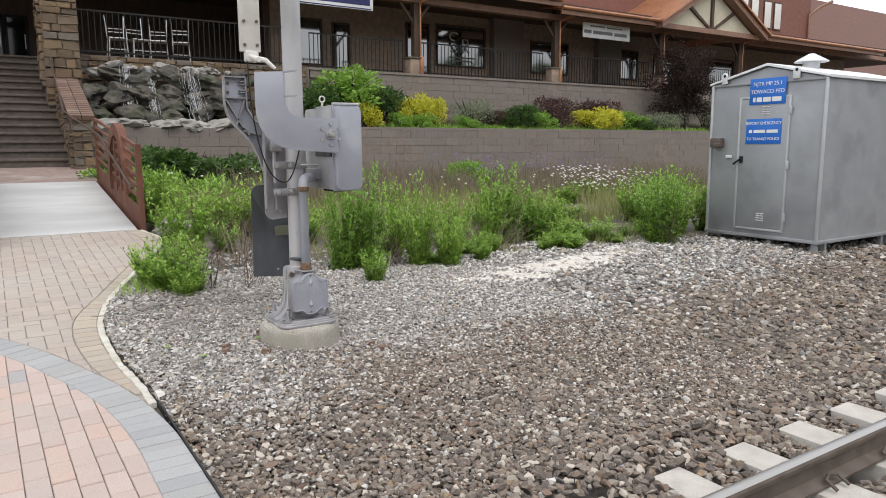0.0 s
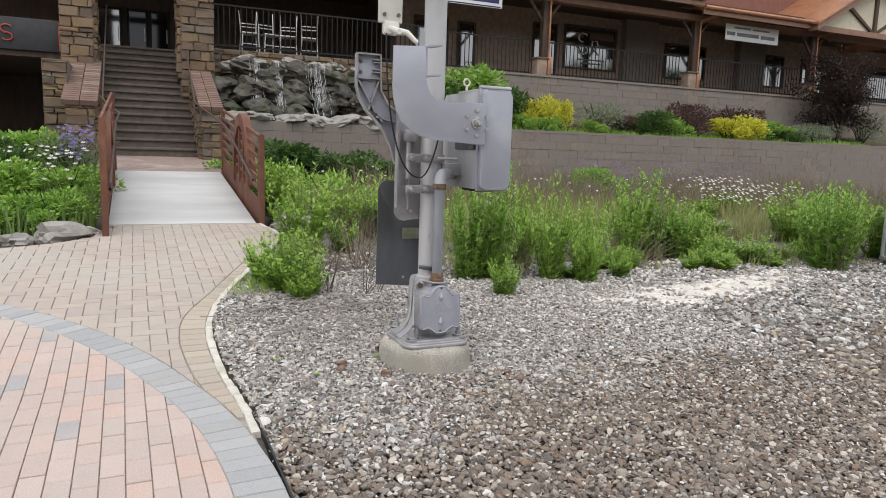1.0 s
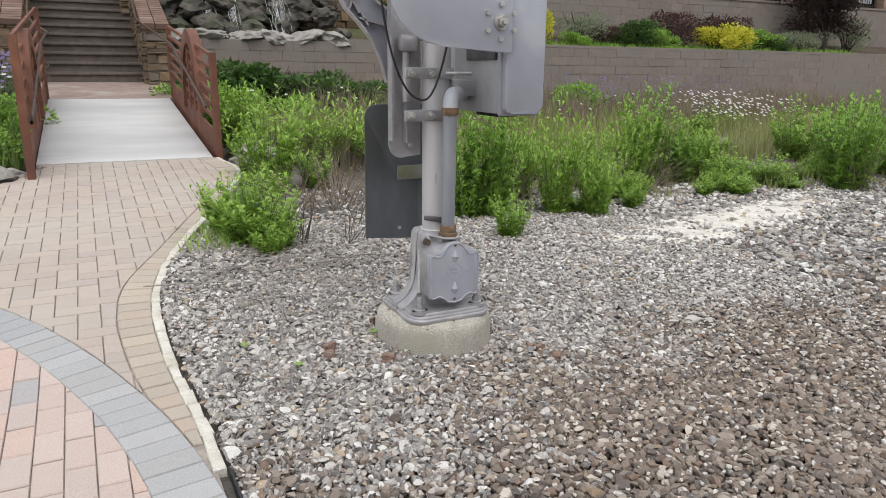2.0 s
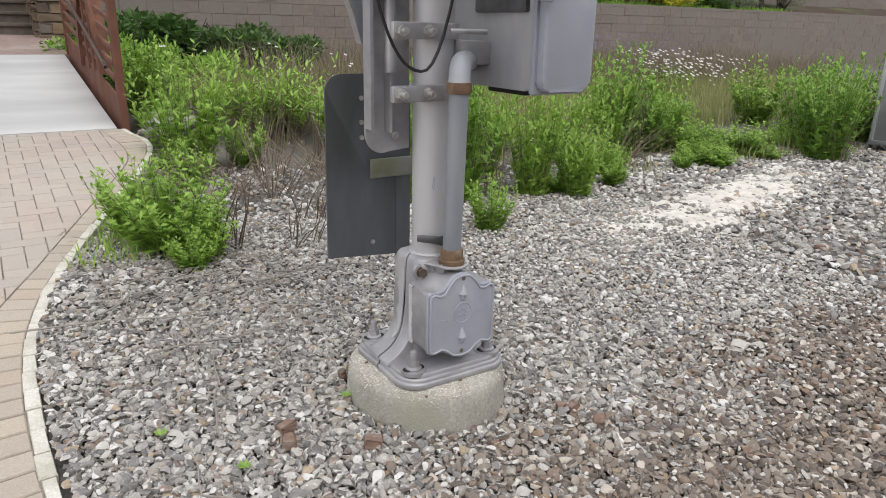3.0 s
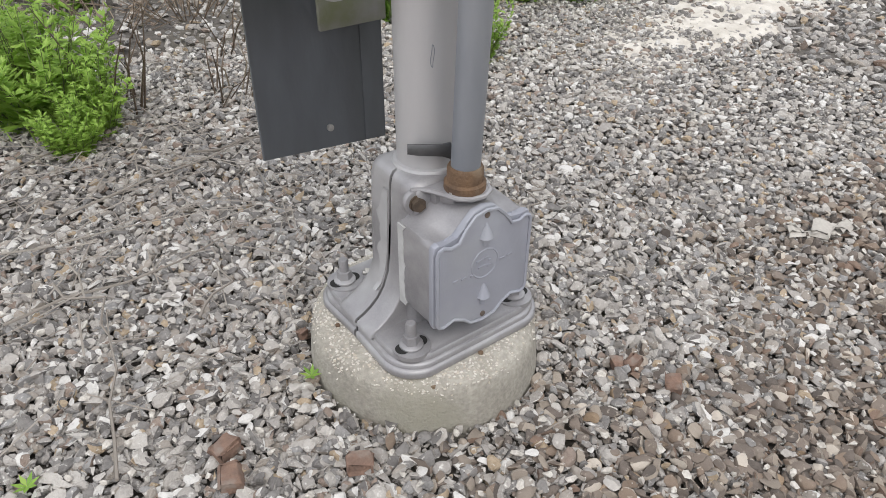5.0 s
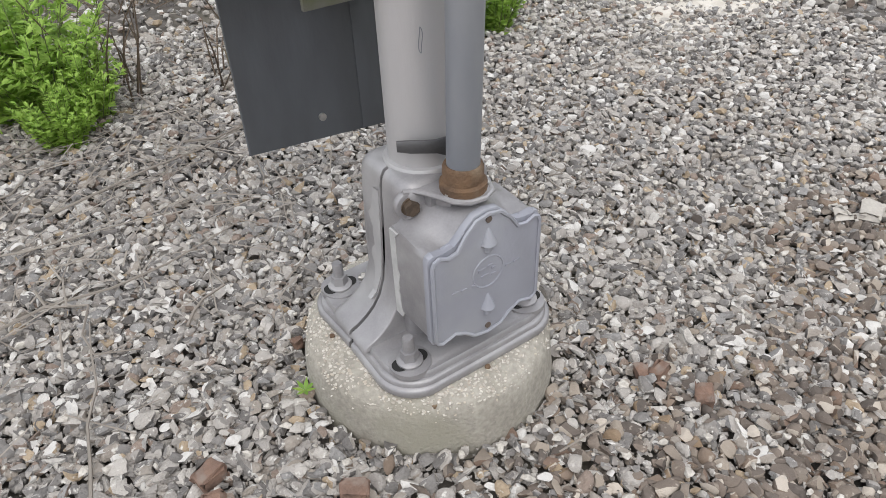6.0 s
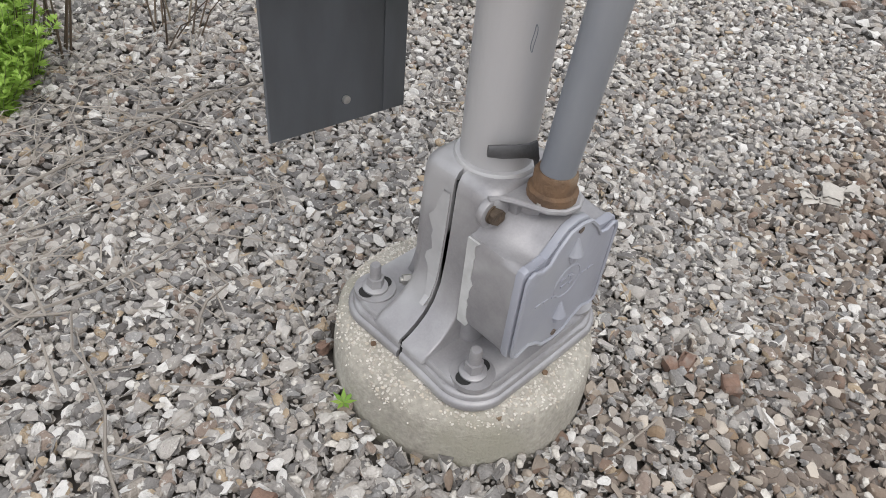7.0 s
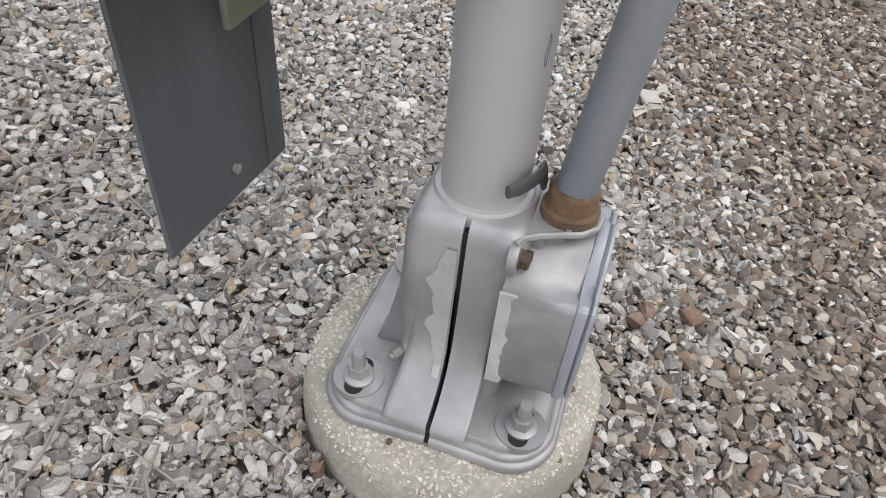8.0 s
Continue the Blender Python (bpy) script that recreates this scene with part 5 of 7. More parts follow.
def roofs():
    # gutter beam along the porch front
    core("beam_porch", (-1.2, 17.95, 5.44), (44, 18.25, 5.62), M_FASCIA, "dark timber beam along the porch", "beam")
    for x0, x1 in ((9.4, 15.75), (15.75, 20.7), (26.2, 36.5)):
        r = thing("porch_roof", ((x0 + x1) / 2, 18, 5.6), "copper-coloured metal porch roof with a brown fascia", "roof", "roofs over the porch", "structure")
        bm = nb()
        dz = 0.22 if x0 < 10 else 0.0
        box(bm, ((x0 + x1) / 2, 17.32, 5.62 + dz), (x1 - x0, 0.06, 0.24), bevel=0.01)
        part("fascia", bm, M_FASCIA, r)
        bm = nb()
        slab(bm, [(17.30, 5.68 + dz), (21.5, 6.55 + dz), (21.5, 6.50 + dz), (17.30, 5.63 + dz)], "x", x0, x1)
        part("roof_sheet", bm, M_COPPER, r)
        bm = nb()
        tube(bm, [(x0, 17.24, 5.70 + dz), (x1, 17.24, 5.70 + dz)], 0.06, 8)
        part("gutter", bm, M_COPPER, r, "orange-brown half-round gutter")
        for k in range(int((x1 - x0) / 0.5)):
            x = x0 + 0.25 + 0.5 * k
            bm = nb()
            slab(bm, [(17.32, 5.69 + dz), (21.4, 6.545 + dz), (21.4, 6.58 + dz), (17.32, 5.72 + dz)], "x", x - 0.012, x + 0.012)
            part("seam_rib", bm, M_COPPER, r, "", 0)
    # raised stucco part over the first bay
    core("wall_stucco", (9.4, 18.3, 6.1), (15.2, 18.5, 7.4), M_STUCCO, "cream stucco wall above the porch", "wall")
    core("wall_upper_storey", (14.5, 20.0, 6.0), (34.6, 20.4, 9.6), M_SIDING, "red-brown siding of the upper storey", "wall")
    core("wall_brick_far", (34.0, 24.5, 3.4), (64, 24.9, 9.98), M_BRICKFAR, "long red brick wall under the open sky", "wall")
    # gable
    g = thing("gable", (23.4, 17.3, 5.5), "cream stucco gable with dark timber and copper edges", "gable", kind="structure")
    bm = nb()
    slab(bm, [(20.7, 5.60), (26.2, 5.60), (23.45, 7.15)], "y", 17.42, 17.55)
    part("gable_wall", bm, M_STUCCO, g)
    bm = nb()
    box(bm, (23.45, 17.38, 5.58), (5.6, 0.12, 0.18))
    part("tie_beam", bm, M_FASCIA, g)
    bm = nb()
    box(bm, (23.45, 17.38, 6.3), (0.14, 0.08, 1.4))
    part("king_post", bm, M_TIMBER_SHADE, g)
    for s in (-1, 1):
        bm = nb()
        slab(bm, [(23.45 + s * 0.05, 5.68), (23.45 + s * 0.2, 5.68), (23.45 + s * 1.35, 6.32), (23.45 + s * 1.28, 6.42)], "y", 17.34, 17.42)
        part("strut", bm, M_TIMBER_SHADE, g)
        bm = nb()
        slab(bm, [(23.45, 7.20), (23.45, 7.42), (23.45 + s * 3.15, 5.66), (23.45 + s * 3.15, 5.44)], "y", 17.05, 17.42)
        part("barge_board", bm, M_FASCIA, g)
        bm = nb()
        slab(bm, [(23.45, 7.43), (23.45, 7.50), (23.45 + s * 3.25, 5.69), (23.45 + s * 3.25, 5.62)], "y", 16.95, 22.0)
        part("gable_roof", bm, M_COPPER, g, "bright copper roof slope")
    for k, x in enumerate((29.2, 30.0, 31.0, 31.8)):
        w = thing("window_%d" % (20 + k), (x, 19.95, 6.9), "narrow upstairs window with white curtains", "window", "upstairs windows", "structure")
        bm = nb()
        box(bm, (x, 19.97, 7.3), (0.5, 0.04, 1.15), bevel=0.01)
        part("curtain", bm, M_CURTAIN, w)
        bm = nb()
        box(bm, (x, 19.98, 7.3), (0.62, 0.05, 1.28), bevel=0.01)
        part("window_frame", bm, M_TIMBER_SHADE, w)
    bm = nb()
    tube(bm, [(34.4, 19.9, 6.2), (34.4, 19.9, 7.6), (34.9, 19.7, 8.0), (35.6, 19.5, 8.3)], 0.07, 8)
    solid("downpipe", bm, M_FASCIA, "brown rainwater pipe on the upper wall", "pipe")


roofs()


def banner(name, x0, x1, y, z0, z1, strips, label):
    b = thing(name, ((x0 + x1) / 2, y, z1), label, "banner")
    bm = nb()
    box(bm, ((x0 + x1) / 2, y, (z0 + z1) / 2), (x1 - x0, 0.012, z1 - z0), bevel=0.002)
    part("cloth", bm, M_WHITE, b)
    for u, v, l, h, m in strips:
        bm = nb()
        box(bm, (x0 + u + l / 2, y - 0.009, z1 - v), (l, 0.004, h))
        part("lettering_bar", bm, m, b, "", 0)


banner("shop_banner", 17.3, 19.6, 17.942, 4.99, 5.48, [(0.35, 0.10, 0.7, 0.05, M_GREYPRINT), (1.15, 0.11, 0.75, 0.05, M_GREYPRINT), (0.06, 0.29, 0.35, 0.11, M_GREYPRINT), (0.48, 0.30, 0.95, 0.11, M_GREYPRINT), (1.52, 0.31, 0.62, 0.11, M_GREYPRINT)], "white cloth shop banner with grey lettering under the eave")
banner("shop_banner", 6.9, 9.3, 17.942, 5.06, 5.78, [(0.7, 0.5, 1.6, 0.20, M_NAVY), (0.25, 0.5, 0.3, 0.25, M_GREYLEAF), (0.05, 0.69, 2.3, 0.03, M_NAVY)], "white and navy shop banner under the eave")
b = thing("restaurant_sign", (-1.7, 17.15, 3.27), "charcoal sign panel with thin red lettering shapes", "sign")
bm = nb()
box(bm, (-2.6, 17.15, 3.27), (2.9, 0.08, 0.62), bevel=0.01)
part("panel", bm, M_DARKSIGN, b)
bm = nb()
tube(bm, [(-2.10 + 0.10 * math.cos(a), 17.09, 3.35 + 0.075 * math.sin(a)) for a in [radians(30 + 24 * q) for q in range(11)]], 0.014, 6)
tube(bm, [(-2.10 + 0.10 * math.cos(a), 17.09, 3.20 + 0.075 * math.sin(a)) for a in [radians(120 - 26 * q) for q in range(11)]], 0.014, 6)
tube(bm, [(-2.46, 17.09, 3.44), (-2.46, 17.09, 3.14), (-2.30, 17.09, 3.14)], 0.014, 6)
part("lettering_shape", bm, M_RED_SIGN, b)
for s in ((-1.16, 0.02, 0.58), (-4.0, 0.02, 0.58)):
    bm = nb()
    box(bm, (s[0] - 0.03, 17.10, 3.27), (0.02, 0.01, 0.56))
    part("border", bm, M_RED_SIGN, b)


# ---- chairs on the terrace ----
def terrace_chair():
    c = thing("terrace_chair", (0, 0, 0), "bright metal terrace chair with a slatted back", "chair", "chairs on the terrace")
    for sx in (-1, 1):
        bm = nb()
        tube(bm, [(sx * 0.21, -0.20, 0), (sx * 0.18, -0.17, 0.45)], 0.016, 6)
        part("leg", bm, M_CHROME, c)
        bm = nb()
        tube(bm, [(sx * 0.21, 0.24, 0), (sx * 0.18, 0.19, 0.45), (sx * 0.19, 0.22, 0.70), (sx * 0.21, 0.28, 1.02)], 0.016, 6)
        part("leg", bm, M_CHROME, c)
    bm = nb()
    box(bm, (0, 0, 0.455), (0.40, 0.40, 0.035), bevel=0.012)
    part("seat", bm, M_CHROME, c)
    for z, y in ((0.64, 0.213), (0.72, 0.225)):
        bm = nb()
        box(bm, (0, y, z), (0.34, 0.016, 0.022), bevel=0.005)
        part("back_slat", bm, M_CHROME, c)
    bm = nb()
    box(bm, (0, -0.18, 0.20), (0.38, 0.02, 0.02))
    part("stretcher", bm, M_CHROME, c)
    return c


ch = terrace_chair()
ch.location = (2.75, 18.5, 3.42)
for x, a in ((3.22, 14), (3.68, -12), (4.2, 168)):
    copy_thing(ch, pose(x, 18.5, 3.42, 0, 0, a))


# ---- waterfall ----
def rock_mesh(name, seed, flat=0.7):
    random.seed(seed)
    bm = nb()
    bmesh.ops.create_icosphere(bm, subdivisions=3, radius=1)
    for v in bm.verts:
        n1 = noise.noise(v.co * 1.1 + Vector((seed * 7.3, 0, 0)))
        cell = noise.cell(v.co * 1.4 + Vector((seed * 3.1, 0, 0)))
        v.co *= 0.85 + 0.35 * n1 + 0.22 * cell + 0.10 * noise.noise(v.co * 3.5 + Vector((0, seed * 2.7, 0)))
        v.co.z *= flat
    bmesh.ops.recalc_face_normals(bm, faces=bm.faces)
    me = bpy.data.meshes.new(name)
    bm.to_mesh(me)
    bm.free()
    me.shade_smooth()
    me.set_sharp_from_angle(angle=radians(28))
    return me


def waterfall():
    w = thing("rock_waterfall", (3.3, 16.6, 1.5), "tiered grey rock waterfall wall with thin falls of water", "waterfall")
    rocks = [rock_mesh("rock", k, 0.65) for k in range(5)]
    rims = [rock_mesh("rim_rock", 10 + k, 0.45) for k in range(4)]
    for me in rocks:
        me.materials.append(M_ROCK)
    for me in rims:
        me.materials.append(M_RIMROCK)
    random.seed(11)

    def put(me, p, s, nm):
        o = new(nm, me)
        o.parent = w
        o.location = Vector(p) - w.location
        o.rotation_euler = (random.uniform(-0.3, 0.3), random.uniform(-0.3, 0.3), random.uniform(0, 6.3))
        o.scale = s
    for r in range(5):
        z = 1.64 + 0.295 * r
        y = 16.25 + 0.22 * r
        for k in range(7):
            x = 1.95 + 0.53 * k + random.uniform(-0.16, 0.16)
            if r > 3 and k == 0:
                continue
            put(random.choice(rocks), (x, y + random.uniform(-0.14, 0.12), z + random.uniform(-0.09, 0.09)), [random.uniform(0.22, 0.44), random.uniform(0.3, 0.4), random.uniform(0.24, 0.38)], "rock")
    for k in range(9):
        put(random.choice(rims), (2.1 + 0.37 * k + random.uniform(-0.1, 0.1), 17.42 + random.uniform(-0.1, 0.1), 3.07 - 0.12 * (abs(k - 4) > 3) + random.uniform(-0.07, 0.07)), [random.uniform(0.2, 0.36), 0.25, random.uniform(0.22, 0.36)], "rim_rock")
    for k in range(6):
        put(random.choice(rims), (2.0 + 0.58 * k + random.uniform(-0.05, 0.05), 15.70, 1.78 + random.uniform(-0.02, 0.03)), [random.uniform(0.36, 0.44), random.uniform(0.26, 0.32), random.uniform(0.30, 0.42)], "rim_rock")
    for x0, ww, n in ((2.62, 0.13, 26), (3.12, 0.06, 16), (3.98, 0.19, 26)):
        bm = nb()
        for k in range(n):
            u = x0 + random.gauss(0, ww * 0.5)
            z, end = random.uniform(2.2, 3.10), 0
            end = max(1.72, z - random.uniform(0.25, 0.9))
            if k % 3 == 0:
                z = 3.10
            pts = []
            while z > end:
                f = (3.10 - z) / 1.56
                pts.append((u + random.gauss(0, 0.012) + (u - x0) * f * 0.7, 17.05 - 0.42 * f - 0.75 * f * f - 0.10, z))
                z -= random.uniform(0.10, 0.2)
            if len(pts) > 2:
                tube(bm, pts, [random.uniform(0.001, 0.0042) for q in pts], 4)
        part("water_fall", bm, M_WATER, w, "thin broken fall of white water")


waterfall()


KERB_Y = [-1.0, 3.1, 3.756, 4.109, 4.559, 5.028, 5.477, 6.004, 6.649, 7.5, 8.2, 8.6, 8.95, 9.25]
KERB_X = [0.622, 0.622, 0.622, 0.612, 0.575, 0.562, 0.590, 0.71, 0.950, 1.285, 1.53, 1.60, 1.55, 1.50]


def smooth_curve(ys, xs, n=12):
    """A soft line through the given places, as two lists."""
    oy, ox = [], []
    for i in range(len(ys) - 1):
        p0, p1, p2, p3 = [(ys[k], xs[k]) for k in (max(i - 1, 0), i, i + 1, min(i + 2, len(ys) - 1))]
        m1 = (p2[1] - p0[1]) / (p2[0] - p0[0])
        m2 = (p3[1] - p1[1]) / (p3[0] - p1[0])
        h = p2[0] - p1[0]
        for q in range(n):
            t = q / n
            oy.append(p1[0] + h * t)
            ox.append((2 * t**3 - 3 * t**2 + 1) * p1[1] + (t**3 - 2 * t**2 + t) * h * m1 + (3 * t**2 - 2 * t**3) * p2[1] + (t**3 - t**2) * h * m2)
    return oy + [ys[-1]], ox + [xs[-1]]


KERB_Y, KERB_X = smooth_curve(KERB_Y, KERB_X)


# ---- planting ----
def leaf_quads(out_v, out_f, p, d, up, ln, wd):
    """A pointed leaf of four corners, lightly folded, from p along d."""
    side = d.cross(up)
    if side.length < 1e-4:
        side = Vector((1, 0, 0))
    side.normalize()
    i = len(out_v)
    mid = p + d * ln * 0.45
    out_v += [p[:], (mid + side * wd)[:], (p + d * ln)[:], (mid - side * wd)[:]]
    out_f += [(i, i + 1, i + 2), (i, i + 2, i + 3)]


def weed_meshes(name, seed, n, h, spread, leaf, per, leaf_m, stem_m, lobes=3, lean=0.25, bare=0.0):
    """Stems and leaves of a many-stemmed weed, as two meshes."""
    rnd = random.Random(seed)
    lv, lf, sbm = [], [], nb()
    for k in range(n):
        a, r = rnd.uniform(0, 6.283), spread * math.sqrt(rnd.random())
        base = Vector((r * math.cos(a) * 0.55, r * math.sin(a) * 0.55, -0.03))
        hh = h * rnd.uniform(0.5, 1.08) * (1 - 0.35 * (r / spread) ** 2)
        tip = Vector((r * math.cos(a) * (1 + lean), r * math.sin(a) * (1 + lean), hh)) + Vector((rnd.gauss(0, 0.085), rnd.gauss(0, 0.085), 0))
        midp = (base + tip) / 2 + Vector((rnd.gauss(0, 0.02), rnd.gauss(0, 0.02), 0.04))
        tube(sbm, [base, midp, tip], [0.004, 0.003, 0.0015], 4)
        for j in range(per):
            t = bare + (1 - bare) * (j + rnd.random()) / per
            p = base.lerp(midp, t * 2) if t < 0.5 else midp.lerp(tip, t * 2 - 1)
            b = rnd.uniform(0, 6.283)
            el = rnd.uniform(-0.1, 0.75) + 0.5 * max(0, t - 0.85) / 0.15
            d = Vector((math.cos(b) * math.cos(el), math.sin(b) * math.cos(el), math.sin(el)))
            ln = leaf * rnd.uniform(0.6, 1.1) * (1.15 - 0.55 * t)
            leaf_quads(lv, lf, p, d, Vector((0, 0, 1)), ln, ln * 0.17)
            for q in range(lobes - 1):
                s = -1 if q % 2 else 1
                root = p + d * ln * (0.25 + 0.2 * (q // 2))
                dd = (d + Vector((-d.y, d.x, 0.1)) * s * 0.9).normalized()
                leaf_quads(lv, lf, root, dd, Vector((0, 0, 1)), ln * 0.62, ln * 0.115)
    me = bpy.data.meshes.new(name + "_leaf")
    me.from_pydata(lv, [], lf)
    me.materials.append(leaf_m)
    sm_ = bpy.data.meshes.new(name + "_stem")
    sbm.to_mesh(sm_)
    sbm.free()
    sm_.materials.append(stem_m)
    return me, sm_


def plant(name, meshes, loc, s, rz, label, category="weed", group=""):
    t = thing(name, loc, label, category, group)
    t.rotation_euler = (0, 0, rz)
    t.scale = s
    for nm, me in zip(("foliage", "stem_growth"), meshes):
        o = new(nm, me)
        o.parent = t
        o["kind"] = "stuff"
    return t


MUG = [weed_meshes("mugwort", 20 + k, 52, 0.75, 0.34, 0.125, 25, M_LEAF, M_STEM, 5, 0.45) for k in range(3)]
MUGD = [weed_meshes("tall_mugwort", 30 + k, 56, 0.95, 0.38, 0.125, 26, M_LEAFDARK, M_STEM, 5, 0.3) for k in range(2)]
REED = weed_meshes("reedy", 40, 60, 0.9, 0.45, 0.16, 9, M_LEAF, M_STRAW, 1, 0.3, 0.35)
DRY = weed_meshes("dry_stalk", 41, 34, 0.6, 0.35, 0.05, 4, M_STRAW, M_STRAW, 1, 0.8, 0.4)
random.seed(3)
WEEDS = (
    (1.24, 6.22, 0.50, 0.62, 0), (1.36, 6.02, 0.30, 0.35, 0), (1.12, 6.5, 0.42, 0.5, 0), (1.80, 8.25, 0.86, 0.78, 0), (1.66, 7.7, 0.36, 0.42, 0), (2.24, 8.25, 0.46, 0.45, 0),
    (3.36, 6.8, 1.2, 0.74, 1), (3.10, 6.78, 1.0, 0.55, 1), (3.06, 5.98, 0.36, 0.34, 0), (4.02, 6.72, 0.95, 0.55, 0), (4.32, 6.55, 0.75, 0.5, 0), (4.62, 6.95, 0.45, 0.4, 0),
    (4.10, 7.5, 0.95, 0.6, 0), (6.15, 7.95, 1.2, 0.95, 1), (5.75, 7.75, 0.9, 0.6, 0), (6.7, 7.95, 0.85, 0.7, 1), (7.15, 8.05, 0.72, 0.6, 0), (5.3, 7.9, 0.7, 0.6, 0),
    (7.4, 7.3, 0.40, 0.7, 0), (7.0, 7.5, 0.42, 0.6, 0), (8.15, 6.75, 1.15, 0.85, 1), (8.6, 7.05, 1.1, 0.9, 1), (9.15, 7.3, 0.95, 0.75, 0), (9.3, 7.7, 1.15, 0.9, 1), (3.4, 8.8, 0.6, 0.8, 0),
    (10.2, 9.0, 0.9, 1.0, 0), (2.0, 10.9, 0.8, 0.9, 0), (3.2, 9.9, 0.6, 0.7, 0), (10.5, 7.6, 1.0, 1.0, 0), (7.5, 9.4, 0.45, 0.8, 0), (5.0, 8.6, 0.45, 0.7, 0), (8.6, 9.3, 0.45, 0.8, 0),
    (10.8, 11.6, 0.45, 0.9, 0), (12.3, 12.4, 0.45, 1.1, 0), (5.2, 7.2, 0.28, 0.4, 0), (1.25, 5.86, 0.2, 0.25, 0), (4.9, 6.7, 0.22, 0.3, 0), (2.45, 6.5, 0.2, 0.3, 0))
for k, (x, y, h, w_, kind) in enumerate(WEEDS):
    ms = random.choice(MUGD if kind else MUG)
    f = h * (1.06 if h > 0.65 else 1.0) / (0.95 if kind else 0.75)
    plant("mugwort", ms, (x, y, ground_z(x, y)), (w_, w_, f), random.uniform(0, 6.28), "dense dark green mugwort clump at the gravel's edge" if kind else "bright green feathery mugwort growing out of the gravel", "weed", "weeds along the gravel")
for k in range(22):
    x = random.uniform(2.7, 9.2)
    y = 6.45 + 0.13 * (x - 3) + random.uniform(0.0, 0.75)
    ms = random.choice(MUG)
    plant("small_weed", ms, (x, y, ground_z(x, y)), (random.uniform(0.25, 0.5),) * 2 + (random.uniform(0.2, 0.5),), random.uniform(0, 6.28), "small green weed at the thin edge of the gravel", "weed", "small weeds")
for x, y, h in ((2.6, 9.5, 1.05), (2.95, 9.4, 1.0), (2.3, 9.8, 0.95), (3.3, 9.7, 1.0)):
    plant("reed_clump", REED, (x, y, ground_z(x, y)), (0.9, 0.9, h), random.uniform(0, 6.28), "tall thin green reedy weeds with dry stalks", "weed", "reedy weeds")
for x, y in ((1.75, 7.2), (2.15, 7.3), (2.85, 7.6), (5.0, 7.6), (5.6, 7.5), (7.2, 7.9), (8.0, 8.0), (3.7, 7.2), (6.0, 8.2)):
    plant("dry_weed", DRY, (x, y, ground_z(x, y)), (1, 1, random.uniform(0.5, 0.95)), random.uniform(0, 6.28), "thin dry brown weed stalks", "dry weed", "dry stalks")
STALK = weed_meshes("bare_stalk", 43, 11, 0.5, 0.22, 0.03, 1, M_STRAW, M_STALK, 1, 0.1, 0.5)
for x, y, h in ((1.47, 6.14, 0.95), (1.30, 6.42, 1.0), (1.85, 6.05, 0.6), (1.72, 7.55, 1.0), (2.0, 8.0, 1.1), (2.1, 6.55, 0.7), (2.45, 8.3, 1.1), (2.75, 8.0, 1.0), (2.3, 7.8, 0.9), (2.6, 8.7, 1.3), (3.0, 8.5, 1.2), (6.1, 7.7, 1.7), (3.75, 6.8, 1.5), (8.1, 6.6, 1.4)):
    plant("bare_stalks", STALK, (x, y, ground_z(x, y)), (1, 1, h), random.uniform(0, 6.28), "thin upright bare brown stalks of last year", "dry weed", "bare stalks")


def blades(name, n, area, hts, material, label, seed, zf, lean=0.35, wd=0.006, clump=0.0):
    """Loose grass as one mesh of narrow bent blades."""
    rng = np.random.default_rng(seed)
    verts, faces = [], []
    k = 0
    while k < n:
        x, y = rng.uniform(area[0], area[1]), rng.uniform(area[2], area[3])
        if y < 9.2 and x > 0 and x < np.interp(y, KERB_Y, KERB_X) + 0.02:
            continue
        if clump and noise.noise((x * 0.9, y * 0.9, seed)) < clump - 0.35:
            k += 0.25
            continue
        k += 1
        z = zf(x, y) - 0.02
        a, h = rng.uniform(0, 6.283), rng.uniform(*hts)
        b = rng.uniform(0, 6.283)
        l = h * lean * rng.random()
        i = len(verts)
        dx, dy = wd * math.cos(a), wd * math.sin(a)
        verts += [(x - dx, y - dy, z), (x + dx, y + dy, z), (x + l * 0.4 * math.cos(b) - dx * 0.7, y + l * 0.4 * math.sin(b) - dy * 0.7, z + h * 0.6), (x + l * 0.4 * math.cos(b) + dx * 0.7, y + l * 0.4 * math.sin(b) + dy * 0.7, z + h * 0.6), (x + l * math.cos(b), y + l * math.sin(b), z + h)]
        faces += [(i, i + 1, i + 3, i + 2), (i + 2, i + 3, i + 4)]
    raw(name, verts, faces, material, label, "grass", "stuff")


def bed_z(x, y):
    return 1.72 + 0.42 * sm(15.9, 18.0, y)


blades("meadow_grass", 15000, (2.6, 15.5, 8.9, 14.4), (0.14, 0.48), M_GRASS, "rough green and straw meadow grass", 1, ground_z, 0.5, 0.008, 0.25)
blades("edge_grass", 1500, (3.0, 10.0, 6.9, 8.4), (0.08, 0.28), M_GRASS, "thin weedy grass where the gravel ends", 2, ground_z, 0.6, 0.005, 0.3)
blades("dry_grass", 9500, (3.4, 18.0, 11.8, 15.45), (0.3, 0.85), M_DRYGRASS, "tall dry brown grass before the wall", 3, ground_z, 0.6, 0.007, 0.25)
blades("kerb_grass", 420, (0.75, 1.35, 6.0, 7.8), (0.03, 0.13), M_LEAF, "short grass along the kerb", 4, lambda x, y: ground_z(x, y) + 0.02, 0.7, 0.004)
blades("left_grass", 6500, (-6.0, -0.3, 8.9, 15.0), (0.15, 0.5), M_BORDERLEAF, "lush green planting beside the footbridge", 5, lambda x, y: 0.12 + 0.1 * (y - 8.5), 0.5, 0.012)
